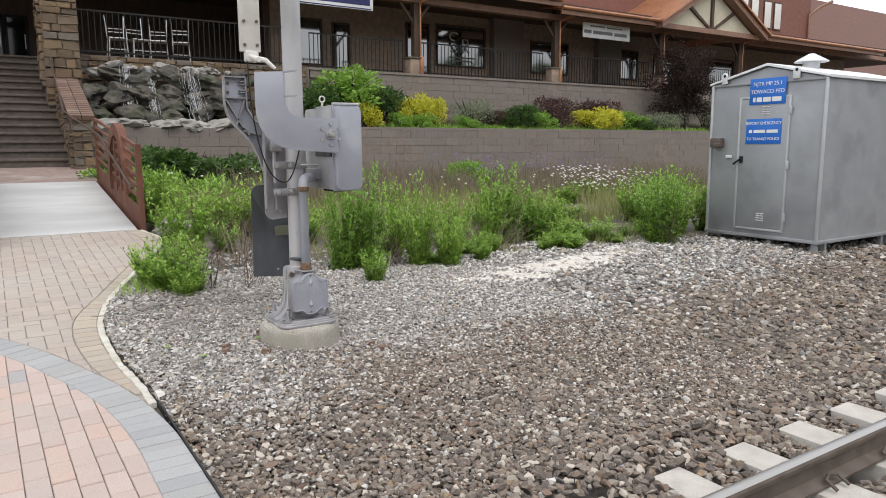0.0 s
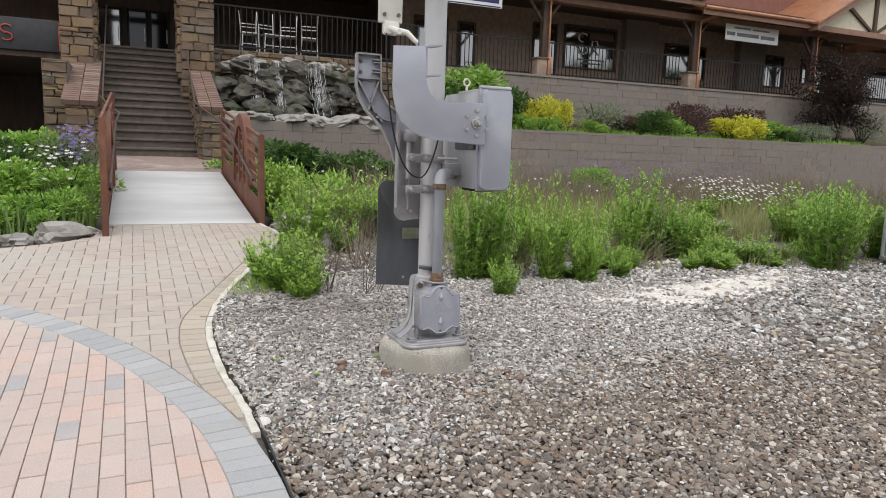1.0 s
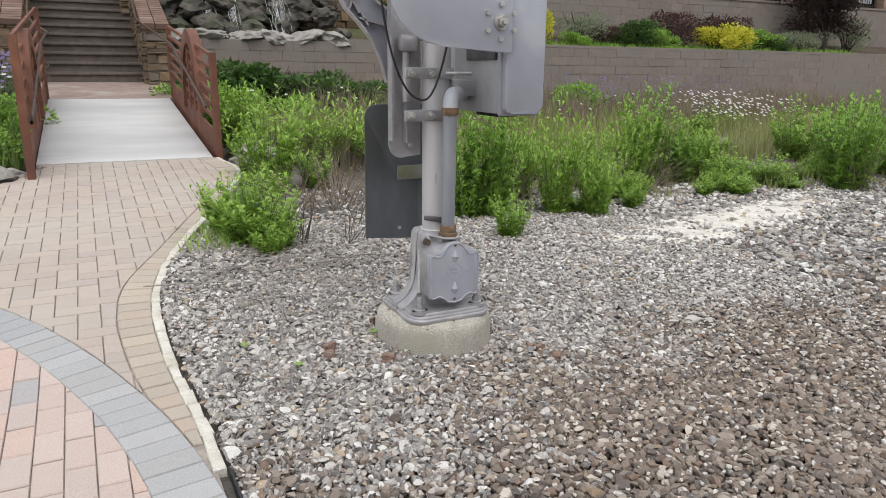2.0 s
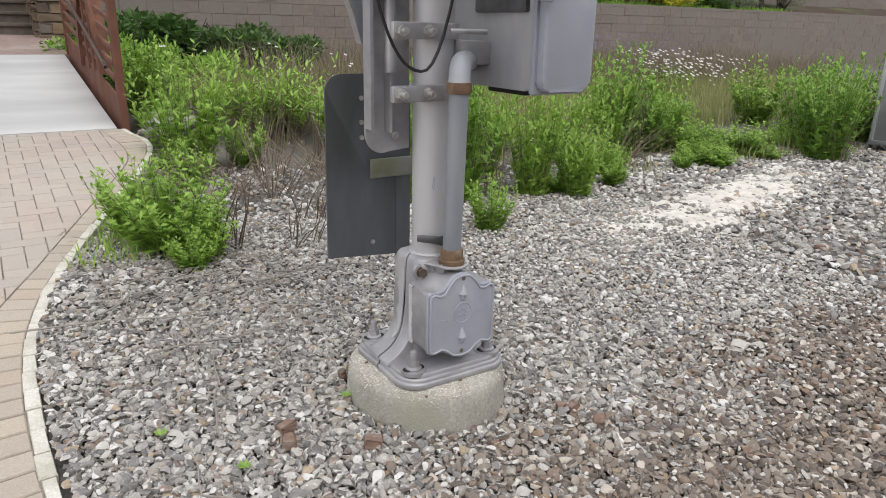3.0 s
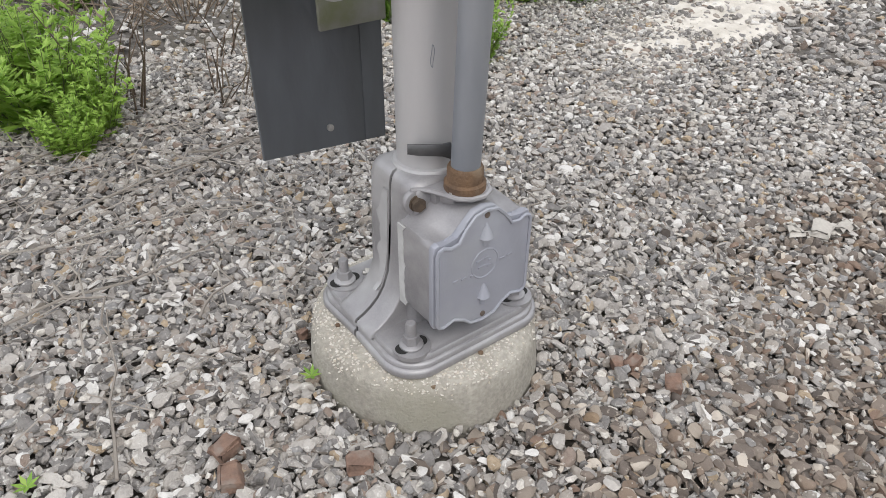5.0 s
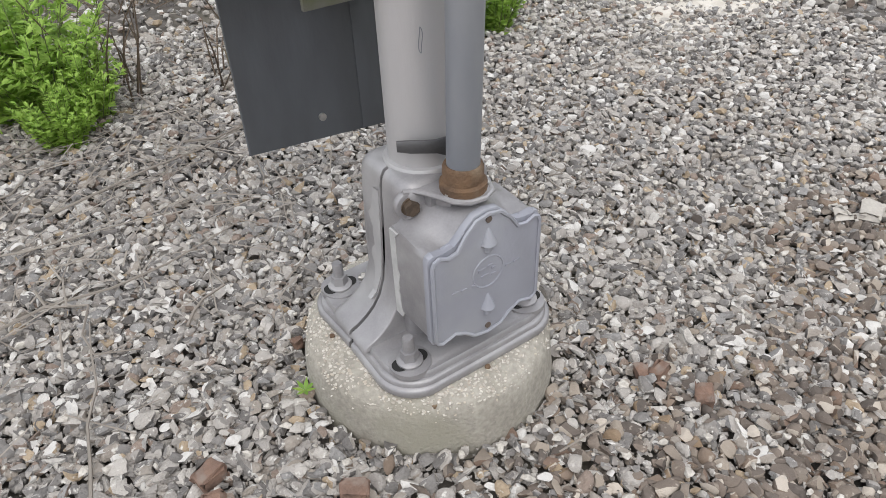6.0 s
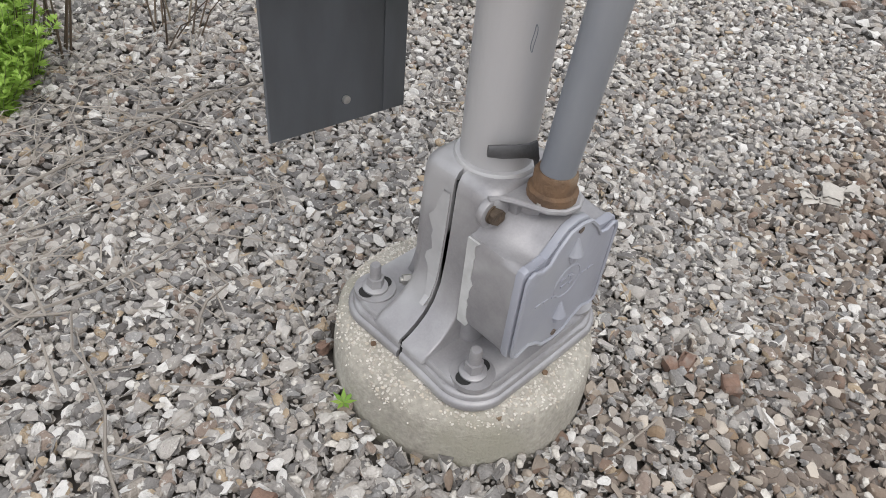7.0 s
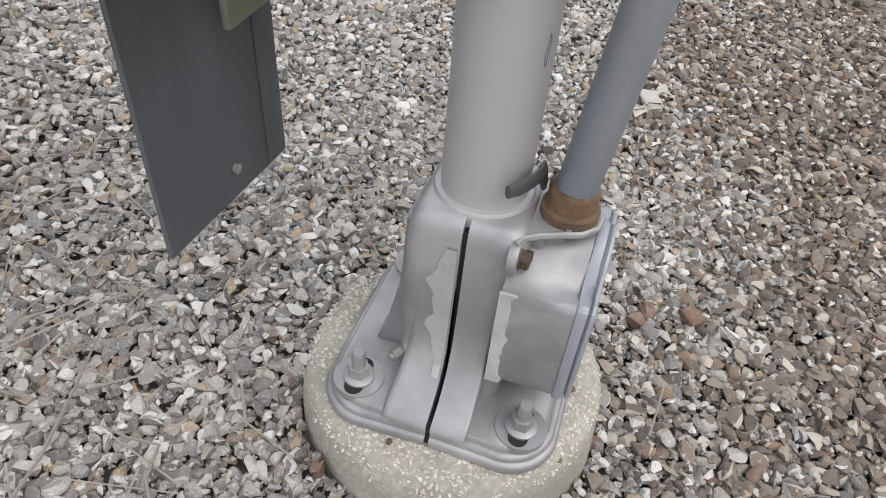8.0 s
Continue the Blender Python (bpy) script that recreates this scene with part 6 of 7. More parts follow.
blades("bed_grass", 2600, (8.5, 22.0, 15.95, 16.6), (0.08, 0.22), M_LEAFDARK, "low green ground cover along the wall top", 6, bed_z, 0.8, 0.02)


def flowers(name, n, area, zr, material, label, seed, size=0.022):
    rng = random.Random(seed)
    v, f = [], []
    for k in range(n):
        x, y = rng.uniform(area[0], area[1]), rng.uniform(area[2], area[3])
        c = Vector((x, y, (ground_z(x, y) if x > 0 else 0.12 + 0.1 * (y - 8.5)) + rng.uniform(*zr)))
        for q in range(7):
            a = 6.283 * q / 7
            leaf_quads(v, f, c, Vector((math.cos(a), math.sin(a) - 0.5, 0.35 * math.sin(a) + 0.15)).normalized(), Vector((0, -0.5, 1)), size, size * 0.3)
    raw(name, v, f, material, label, "flowers", "stuff")


flowers("meadow_daisies", 150, (11.2, 13.2, 11.2, 12.9), (0.34, 0.75), M_PETAL, "scattered white daisies in the meadow", 1, 0.04)
flowers("meadow_daisies", 70, (9.6, 13.8, 10.6, 12.9), (0.3, 0.7), M_PETAL, "thinner white daisies round the thick patch", 6, 0.03)
flowers("meadow_daisies", 30, (2.0, 7.5, 9.5, 12.5), (0.40, 0.7), M_PETAL, "a few white daisies in the meadow", 2, 0.03)
flowers("path_daisies", 42, (-1.5, -0.45, 10.0, 12.2), (0.45, 0.75), M_PETAL, "white daisies beside the footbridge", 3, 0.036)
flowers("lavender", 260, (9.0, 14.0, 12.8, 15.0), (0.55, 0.95), M_LAVENDER, "pale lavender flower spikes before the wall", 4, 0.03)
flowers("salvia", 90, (-0.9, -0.45, 12.0, 13.4), (0.5, 0.9), M_LAVENDER, "small purple flowers by the steps", 5, 0.04)


def shrub_mesh(name, seed, material, leaf, n, up=0.3, spiky=False):
    """A rounded but uneven shrub of many small leaves, one metre across and high."""
    rnd = random.Random(seed)
    v, f = [], []
    lumps = [(Vector((rnd.gauss(0, 0.22), rnd.gauss(0, 0.22), rnd.uniform(0.25, 0.72))), rnd.uniform(0.16, 0.30)) for _ in range(14)]
    for k in range(n):
        c, r = rnd.choice(lumps)
        d = Vector((rnd.gauss(0, 1), rnd.gauss(0, 1), rnd.gauss(0.25, 1))).normalized()
        p = c + d * r * rnd.uniform(0.55, 1.05)
        if p.z < 0.0:
            continue
        dd = (d + Vector((rnd.gauss(0, 0.5), rnd.gauss(0, 0.5), up + rnd.gauss(0, 0.4)))).normalized()
        ln = leaf * rnd.uniform(0.6, 1.2)
        leaf_quads(v, f, p, dd, Vector((rnd.gauss(0, 1), rnd.gauss(0, 1), 1)), ln, ln * (0.10 if spiky else 0.28))
    me = bpy.data.meshes.new(name)
    me.from_pydata(v, [], f)
    me.materials.append(material)
    return me


def branches_mesh(name, seed):
    rnd = random.Random(seed)
    bm = nb()
    for k in range(16):
        tip = Vector((rnd.gauss(0, 0.28), rnd.gauss(0, 0.28), rnd.uniform(0.5, 0.95)))
        tube(bm, [(rnd.gauss(0, 0.04), rnd.gauss(0, 0.04), -0.05), tip * 0.5 + Vector((0, 0, 0.05)), tip], [0.018, 0.012, 0.004], 5)
    me = bpy.data.meshes.new(name)
    bm.to_mesh(me)
    bm.free()
    me.materials.append(M_DARKBARK)
    return me


BR = branches_mesh("shrub_branch", 1)
SH = {k: [shrub_mesh("shrub_" + k, 50 + i, m, lf, nn, u, sp) for i in range(2)] for k, m, lf, nn, u, sp in (
    ("green", M_SHRUB, 0.10, 2600, 0.3, False), ("bright", M_LEAFDARK, 0.09, 2600, 0.3, False), ("gold", M_YELLOW, 0.085, 2600, 0.6, False), ("purple", M_PURPLE, 0.07, 2200, 0.4, False), ("grey", M_GREYLEAF, 0.10, 2000, 0.6, True))}
NAMES = {"green": "dark green leafy shrub", "bright": "fresh green rounded shrub", "gold": "golden yellow evergreen shrub", "purple": "purple-brown barberry shrub", "grey": "grey-green spiky perennial"}
SHRUBS = (
    ("green", 7.3, 17.1, 1.5, 1.05), ("bright", 8.3, 17.2, 2.0, 1.35), ("green", 9.1, 17.3, 1.2, 1.0), ("gold", 8.2, 16.4, 0.8, 0.75), ("gold", 9.9, 16.7, 0.95, 1.0), ("gold", 10.6, 16.7, 0.7, 0.8), ("bright", 9.8, 16.2, 0.55, 0.55), ("bright", 9.2, 16.25, 0.5, 0.5),
    ("grey", 11.8, 16.8, 1.2, 0.9), ("bright", 11.3, 16.2, 0.6, 0.45), ("purple", 12.6, 16.8, 0.9, 0.6), ("green", 13.4, 16.6, 1.1, 0.75), ("bright", 14.1, 16.6, 0.9, 0.65), ("purple", 15.1, 16.9, 1.4, 1.0), ("gold", 16.2, 16.4, 1.15, 0.85), ("gold", 16.9, 16.4, 1.05, 0.75),
    ("purple", 17.2, 17.2, 1.5, 1.0), ("bright", 18.2, 16.6, 1.2, 0.65), ("grey", 19.4, 16.6, 1.2, 0.7), ("green", 18.6, 16.3, 0.7, 0.45), ("grey", 20.3, 16.7, 1.0, 0.7), ("grey", 22.6, 16.8, 1.2, 1.2),
    ("green", 2.3, 14.2, 1.4, 0.95), ("green", 3.2, 14.3, 1.5, 1.0), ("green", 4.1, 14.4, 1.4, 0.95), ("bright", 1.9, 13.4, 0.9, 0.6), ("bright", 2.2, 12.6, 0.8, 0.8), ("green", 4.9, 14.6, 1.0, 0.7), ("bright", 3.2, 12.9, 0.9, 0.6), ("bright", 10.0, 14.2, 1.1, 0.8),
    ("grey", -0.85, 13.2, 0.9, 0.9), ("bright", -1.4, 13.4, 1.0, 0.8), ("bright", -0.7, 11.2, 0.8, 0.6), ("bright", -1.2, 10.6, 0.9, 0.7), ("bright", -0.75, 9.7, 0.7, 0.55), ("green", -1.7, 11.8, 1.1, 0.9), ("bright", -2.1, 10.2, 1.1, 0.8), ("bright", -1.5, 9.4, 0.8, 0.5))
for k, (c, x, y, w_, h) in enumerate(SHRUBS):
    z = bed_z(x, y) if y > 15.5 else (ground_z(x, y) if x > 0 else 0.12 + 0.1 * (y - 8.5))
    plant("shrub", (SH[c][k % 2], BR), (x, y, z - 0.03), (w_, w_, h), random.uniform(0, 6.28), NAMES[c] + (" in the mulched bed" if y > 15.5 else " in the planting"), "shrub", "shrubs round the building")
# bare dark small tree at the bed's end
tr = thing("small_tree", (21.6, 16.9, 1.9), "small dark purple-leaved tree at the end of the planting bed", "tree")
bm = nb()
tube(bm, [(21.6, 16.9, 1.8), (21.65, 16.9, 2.5), (21.55, 16.9, 3.1)], [0.09, 0.07, 0.05], 8)
trunk = part("trunk", bm, M_DARKBARK, tr)
random.seed(9)
lv, lf = [], []
for k in range(36):
    a = random.uniform(0, 6.28)
    tip = Vector((21.6 + random.gauss(0, 0.85), 16.9 + random.gauss(0, 0.5), random.uniform(2.4, 4.9)))
    root = Vector((21.6, 16.9, random.uniform(2.1, 3.1)))
    bm = nb()
    mid = root.lerp(tip, 0.5) + Vector((random.gauss(0, 0.1), random.gauss(0, 0.1), 0.12))
    tube(bm, [root, mid, tip], [0.03, 0.018, 0.006], 5)
    part("limb", bm, M_DARKBARK, tr)
    for j in range(300):
        p = mid.lerp(tip, random.random()) + Vector((random.gauss(0, 0.16), random.gauss(0, 0.16), random.gauss(0, 0.13)))
        d = Vector((random.gauss(0, 1), random.gauss(0, 1), random.gauss(0, 1))).normalized()
        leaf_quads(lv, lf, p, d, Vector((0.3, 0.2, 1)), 0.085, 0.026)
raw("crown", lv, lf, M_TREELEAF, "", "", "", tr)

# far trees and bank behind the camera's right, closing the distance
far_leaf = shrub_mesh("far_tree_leaf", 77, M_SHRUB, 0.12, 3000)
for k in range(6):
    x, y = 44 + 6 * math.sin(k * 2.1), -30 + 6.5 * k
    plant("far_tree", (far_leaf, BR), (x, y, -0.3), (8, 8, 9 + 2 * math.sin(k)), k, "distant green tree in full leaf", "tree", "distant trees")
for k in range(12):
    plant("far_tree", (far_leaf, BR), (-30 + 6 * k, -34 + 4 * math.sin(k * 1.7), -0.3), (9, 9, 10), k, "distant green tree in full leaf", "tree", "distant trees")

# boulders by the footbridge
for k, (x, y, s) in enumerate(((-0.55, 8.62, 0.24), (-0.32, 8.75, 0.13), (1.78, 9.05, 0.17), (1.95, 9.5, 0.2), (-0.9, 8.5, 0.12))):
    o = tagged(new("boulder", rock_mesh("boulder", 30 + k, 0.7)), "pale rounded boulder at the path's edge", "boulder", "boulders by the footbridge")
    o.data.materials.append(M_RIMROCK)
    o.location = (x, y, path_z(y) - 0.02)
    o.scale = (s * 1.3, s, s)

# ---- gravel ----
BALLS = []
for level in (1, 2):
    ICO = nb()
    bmesh.ops.create_icosphere(ICO, subdivisions=level, radius=1)
    BALLS.append((np.array([v.co[:] for v in ICO.verts]), np.array([[v.index for v in f.verts] for f in ICO.faces])))
    ICO.free()


def scatter(name, pts, radii, material, label, seed, flat=(0.55, 0.90), fine=0):
    """Broken stones, one mesh: each a lump with broken faces and its own turn; fine ones are split along six planes."""
    ball_v, ball_f = BALLS[fine]
    q = len(ball_v)
    rng = np.random.default_rng(seed)
    n = len(pts)
    v = np.repeat(ball_v[None], n, 0)
    if fine:
        v = v * 1.3
        for k in range(6):
            nr = rng.normal(0, 1, (n, 3))
            nr /= np.linalg.norm(nr, axis=1)[:, None]
            over = np.einsum("nqc,nc->nq", v, nr) - rng.uniform(0.22, 0.78, n)[:, None]
            v = v - np.clip(over, 0, None)[..., None] * nr[:, None]
    else:
        v = v * rng.uniform(0.85, 1.35, (n, q, 1))
        for k in range(3):
            nr = rng.normal(0, 1, (n, 3))
            nr /= np.linalg.norm(nr, axis=1)[:, None]
            over = np.einsum("nqc,nc->nq", v, nr) - rng.uniform(0.15, 0.6, n)[:, None]
            v = v - np.clip(over, 0, None)[..., None] * nr[:, None]
    v = v * np.stack([rng.uniform(0.9, 1.35, n), rng.uniform(0.72, 1.05, n), rng.uniform(*flat, n)], -1)[:, None]
    a, b = rng.uniform(0, 6.283, n), rng.normal(0, 0.42, n)
    cb, sb, ca, sa = np.cos(b), np.sin(b), np.cos(a), np.sin(a)
    y2, z2 = v[..., 1] * cb[:, None] - v[..., 2] * sb[:, None], v[..., 1] * sb[:, None] + v[..., 2] * cb[:, None]
    x3, y3 = v[..., 0] * ca[:, None] - y2 * sa[:, None], v[..., 0] * sa[:, None] + y2 * ca[:, None]
    v = np.stack([x3, y3, z2], -1) * radii[:, None, None] + pts[:, None]
    f = (ball_f[None] + q * np.arange(n)[:, None, None]).reshape(-1, 3)
    me = bpy.data.meshes.new(name)
    me.vertices.add(n * q)
    me.vertices.foreach_set("co", v.reshape(-1).astype(np.float32))
    me.loops.add(len(f) * 3)
    me.loops.foreach_set("vertex_index", f.reshape(-1).astype(np.int32))
    me.polygons.add(len(f))
    me.polygons.foreach_set("loop_start", np.arange(0, len(f) * 3, 3, dtype=np.int32))
    me.update(calc_edges=True)
    if fine:
        me.shade_smooth()
        me.set_sharp_from_angle(angle=radians(34))
    else:
        me.shade_flat()
    me.materials.append(material)
    return tagged(new(name, me), label, "gravel", "", "stuff")


INNER_Y = [3.9, 4.2, 4.643, 5.176, 5.639, 6.177, 7.389, 8.029, 8.45, 8.841, 9.25]
INNER_X = [0.50, 0.46, 0.395, 0.368, 0.425, 0.631, 1.098, 1.333, 1.385, 1.36, 1.30]


INNER_Y, INNER_X = smooth_curve(INNER_Y, INNER_X)


def gravel_pts(area, step, rng):
    xs = np.arange(area[0], area[1], step)
    ys = np.arange(area[2], area[3], step)
    g = np.stack(np.meshgrid(xs, ys), -1).reshape(-1, 2) + rng.uniform(-0.5, 0.5, (len(xs) * len(ys), 2)) * step * 1.0
    ok = g[:, 0] > np.interp(g[:, 1], KERB_Y, KERB_X) + 0.012
    ok &= np.hypot(g[:, 0] - MX + 0.008, g[:, 1] - MY - 0.008) > 0.284
    ok &= ~((np.abs(g[:, 1] - 1.60) < 0.085) & (g[:, 0] > 0.75))
    on_tie = (np.abs((g[:, 0] - 2.59 + 0.261) % 0.522 - 0.261) < 0.125) & (g[:, 1] < 2.07) & (g[:, 0] > 1.9)
    ok &= ~on_tie
    return g[ok]


rng = np.random.default_rng(8)
core_pts = gravel_pts((0.55, 2.95, 3.45, 5.5), 0.0196, rng)
near = gravel_pts((0.55, 4.6, 2.3, 6.7), 0.0225, rng)
near = near[(near[:, 0] > 2.95) | (near[:, 1] < 3.45) | (near[:, 1] > 5.5)]
mid1 = gravel_pts((0.55, 4.6, 0.6, 2.3), 0.032, rng)
mid2 = gravel_pts((4.6, 9.6, 1.0, 7.6), 0.045, rng)
far1 = gravel_pts((9.6, 14, 1.5, 7.2), 0.075, rng)
back = gravel_pts((0.9, 4.6, 6.7, 8.2), 0.055, rng)
allp = np.concatenate([core_pts, near, mid1, mid2, far1, back])
rad = np.concatenate([rng.uniform(0.0088, 0.0172, len(core_pts)), rng.uniform(0.0105, 0.0215, len(near)), rng.uniform(0.016, 0.028, len(mid1)), rng.uniform(0.019, 0.034, len(mid2)), rng.uniform(0.03, 0.05, len(far1)), rng.uniform(0.014, 0.028, len(back))])
rad *= np.where(rng.random(len(rad)) < 0.04, 1.35, 1.0)
zz = np.array([ground_z(x, y) for x, y in allp])
zz -= 0.018 * (allp[:, 0] > 1.6) * np.clip((2.25 - allp[:, 1]) / 0.3, 0, 1)
zz += rng.uniform(-0.45, 0.6, len(rad)) * rad
wob = np.array([noise.noise((x * 1.3, y * 1.3, 5.0)) for x, y in allp])
brown = np.clip((4.22 + 0.26 * np.exp(-((allp[:, 0] - 2.4) / 0.5) ** 2) - (allp[:, 1] - 0.16 * (allp[:, 0] - 2)) + 0.5 * wob) / 0.8, 0, 1)
is_b = rng.random(len(rad)) < brown * 0.93
p3 = np.column_stack([allp, zz])
close = np.arange(len(allp)) < len(core_pts)
for nm, ok, fine, k in (("gravel", close, 1, 1), ("wider_gravel", ~close, 0, 11)):
    scatter(nm, p3[ok & ~is_b], rad[ok & ~is_b] * (1.06 if fine else 1), M_STONE, "loose pale grey crushed stone gravel", k, fine=fine)
for nm, ok, fine, k in (("track_ballast", close, 1, 2), ("wider_ballast", ~close, 0, 12)):
    scatter(nm, p3[ok & is_b], rad[ok & is_b] * (1.15 if fine else 1.12), M_BALLAST, "darker brown crushed ballast beside the track", k, fine=fine)
low = gravel_pts((0.55, 4.6, 2.3, 6.7), 0.035, rng)
lr = rng.uniform(0.014, 0.022, len(low))
lz = np.array([ground_z(x, y) - 0.010 for x, y in low])
lb = rng.random(len(low)) < np.clip((4.22 - (low[:, 1] - 0.16 * (low[:, 0] - 2))) / 0.9, 0, 1) * 0.93
l3 = np.column_stack([low, lz])
scatter("under_gravel", l3[~lb], lr[~lb], M_STONE, "lower layer of grey crushed stone", 3)
scatter("under_ballast", l3[lb], lr[lb], M_BALLAST, "lower layer of brown ballast", 4)


grit = gravel_pts((0.62, 2.75, 3.6, 5.4), 0.015, rng)
scatter("grit", np.column_stack([grit, [ground_z(x, y) - 0.001 for x, y in grit] + rng.uniform(-0.006, 0.006, len(grit))]), rng.uniform(0.003, 0.0085, len(grit)), M_GRIT, "fine grit and stone dust between the larger stones", 7)
chips = gravel_pts((0.6, 4.6, 2.6, 6.6), 0.075, rng)
scatter("pale_chips", np.column_stack([chips, [ground_z(x, y) + 0.016 for x, y in chips]]), rng.uniform(0.005, 0.013, len(chips)), M_PEBBLE, "small whitish chips lying on the gravel", 5)
track = gravel_pts((0.75, 16.0, -0.9, 0.6), 0.075, rng)
track = track[np.abs(track[:, 1] - 0.14) > 0.09]
scatter("track_bed", np.column_stack([track, np.full(len(track), -0.235)]), rng.uniform(0.03, 0.05, len(track)), M_BALLAST, "coarse brown ballast between the rails", 6)


def straw_litter():
    rng2 = random.Random(31)
    v, f = [], []
    for k in range(520):
        x, y = rng2.gauss(1.3, 0.42), rng2.gauss(5.7, 0.42)
        if x < 0.75 or math.hypot(x - MX, y - MY) < 0.35:
            continue
        a, l, w2 = rng2.uniform(0, 3.14), rng2.uniform(0.03, 0.2), rng2.uniform(0.0012, 0.0028)
        z = ground_z(x, y) + rng2.uniform(0.024, 0.036)
        dx, dy, t = l / 2 * math.cos(a), l / 2 * math.sin(a), rng2.gauss(0, 0.006)
        i = len(v)
        v += [(x - dx - w2 * math.sin(a), y - dy + w2 * math.cos(a), z - t), (x + dx - w2 * math.sin(a), y + dy + w2 * math.cos(a), z + t), (x + dx + w2 * math.sin(a), y + dy - w2 * math.cos(a), z + t), (x - dx + w2 * math.sin(a), y - dy - w2 * math.cos(a), z - t), (x, y, z + 0.002)]
        f += [(i, i + 1, i + 4), (i + 1, i + 2, i + 4), (i + 2, i + 3, i + 4), (i + 3, i, i + 4)]
    raw("straw_litter", v, f, M_TWIG, "bits of dry straw and stalk on the gravel", "litter", "stuff")


straw_litter()


def dust_patch():
    verts, faces = [], []
    nx, ny = 90, 50
    for j in range(ny):
        for i in range(nx):
            u, v = i / (nx - 1), j / (ny - 1)
            x = 3.3 + 4.6 * u + 0.5 * (v - 0.5)
            y = 5.45 + 0.42 * 4.0 * u * 0.55 + 1.0 * (v - 0.4)
            e = 1 - ((2 * u - 1) ** 2 + (2 * v - 1) ** 2)
            z = ground_z(x, y) - 0.014 + 0.036 * max(-0.6, e) + 0.030 * noise.noise((x * 4, y * 6, 1)) + 0.014 * noise.noise((x * 16, y * 16, 2))
            verts.append((x, y, z))
    for j in range(ny - 1):
        for i in range(nx - 1):
            a = j * nx + i
            faces.append((a, a + 1, a + nx + 1, a + nx))
    raw("stone_dust", verts, faces, M_POWDER, "pale patch of spilled stone dust on the gravel", "stone dust", "stuff", smooth=60)


dust_patch()

# twigs and litter on the gravel
random.seed(21)
for k, (x, y, l, a) in enumerate(((1.25, 5.1, 0.7, 8), (1.05, 4.75, 0.5, 75), (0.95, 5.35, 0.9, -10), (1.5, 5.55, 0.8, 15), (1.2, 5.85, 0.6, 30), (1.35, 4.95, 0.22, 60), (2.4, 4.85, 0.2, 35), (1.1, 5.0, 0.35, -70), (1.8, 5.6, 0.5, -5), (1.0, 5.6, 0.5, 40), (2.3, 6.05, 0.6, 70), (0.9, 4.3, 0.3, 100))):
    bm = nb()
    d = Vector((math.cos(radians(a)), math.sin(radians(a)), 0))
    pts = [Vector((x, y, 0)) + d * l * (q / 5 - 0.5) + Vector((-d.y, d.x, 0)) * random.gauss(0, 0.018) for q in range(6)]
    tube(bm, [(p.x, p.y, ground_z(p.x, p.y) + 0.033 + random.uniform(0, 0.006)) for p in pts], [0.0042, 0.0038, 0.0034, 0.003, 0.0024, 0.0016], 5)
    solid("dry_twig", bm, M_TWIG, "thin dry twig lying on the gravel", "twig", "twigs on the gravel")
for x, y, a, s in ((1.19, 4.48, 20, 0.036), (1.172, 4.41, 70, 0.040), (1.40, 4.30, -30, 0.036), (2.106, 4.18, 10, 0.030), (2.137, 4.08, 40, 0.032), (2.07, 4.20, 65, 0.024), (1.475, 4.69, 0, 0.016)):
    bm = nb()
    box(bm, (x, y, ground_z(x, y) + 0.018), (s * 1.5, s * 1.1, 0.03), a, bevel=0.006)
    for v in bm.verts:
        v.co += Vector((random.gauss(0, 0.003), random.gauss(0, 0.003), random.gauss(0, 0.003)))
    solid("brick_fragment", bm, M_BRICKBIT, "broken red-brown brick fragment among the gravel", "brick fragment", "brick bits")
for x, y, a, q in ((3.15, 4.26, 25, 0.052), (3.24, 4.22, -10, 0.034), (3.07, 4.31, 60, 0.024)):
    bm = nb()
    box(bm, (x, y, ground_z(x, y) + 0.026), (q * 1.7, q, 0.022), a, bevel=0.006)
    for v in bm.verts:
        v.co += Vector((random.gauss(0, 0.011), random.gauss(0, 0.011), random.gauss(0, 0.003)))
    solid("mortar_chunk", bm, M_TIE, "pale flat broken mortar chunk on the gravel", "mortar chunk", "mortar bits")
for k, (x, y) in enumerate(((1.43, 4.56), (1.02, 4.35), (0.85, 4.6))):
    v, f = [], []
    for q in range(7):
        a = q * 0.9
        leaf_quads(v, f, Vector((x, y, ground_z(x, y) + 0.02)), Vector((math.cos(a), math.sin(a), 0.5)).normalized(), Vector((0, 0, 1)), 0.03, 0.005)
    raw("seedling", v, f, M_LEAFDARK, "tiny green seedling between the stones", "seedling")

# ---- masonry pieces ----
CUBE_ME = {}


def piece_mesh(key, s, bevel, material):
    if key not in CUBE_ME:
        bm = nb()
        box(bm, (0, 0, 0), s)
        top = [f for f in bm.faces if f.normal.y < -0.9]
        if bevel:
            bmesh.ops.inset_region(bm, faces=top, thickness=bevel, depth=bevel * 0.8)
        me = bpy.data.meshes.new(key)
        bm.to_mesh(me)
        bm.free()
        me.materials.append(material)
        CUBE_ME[key] = me
    return CUBE_ME[key]


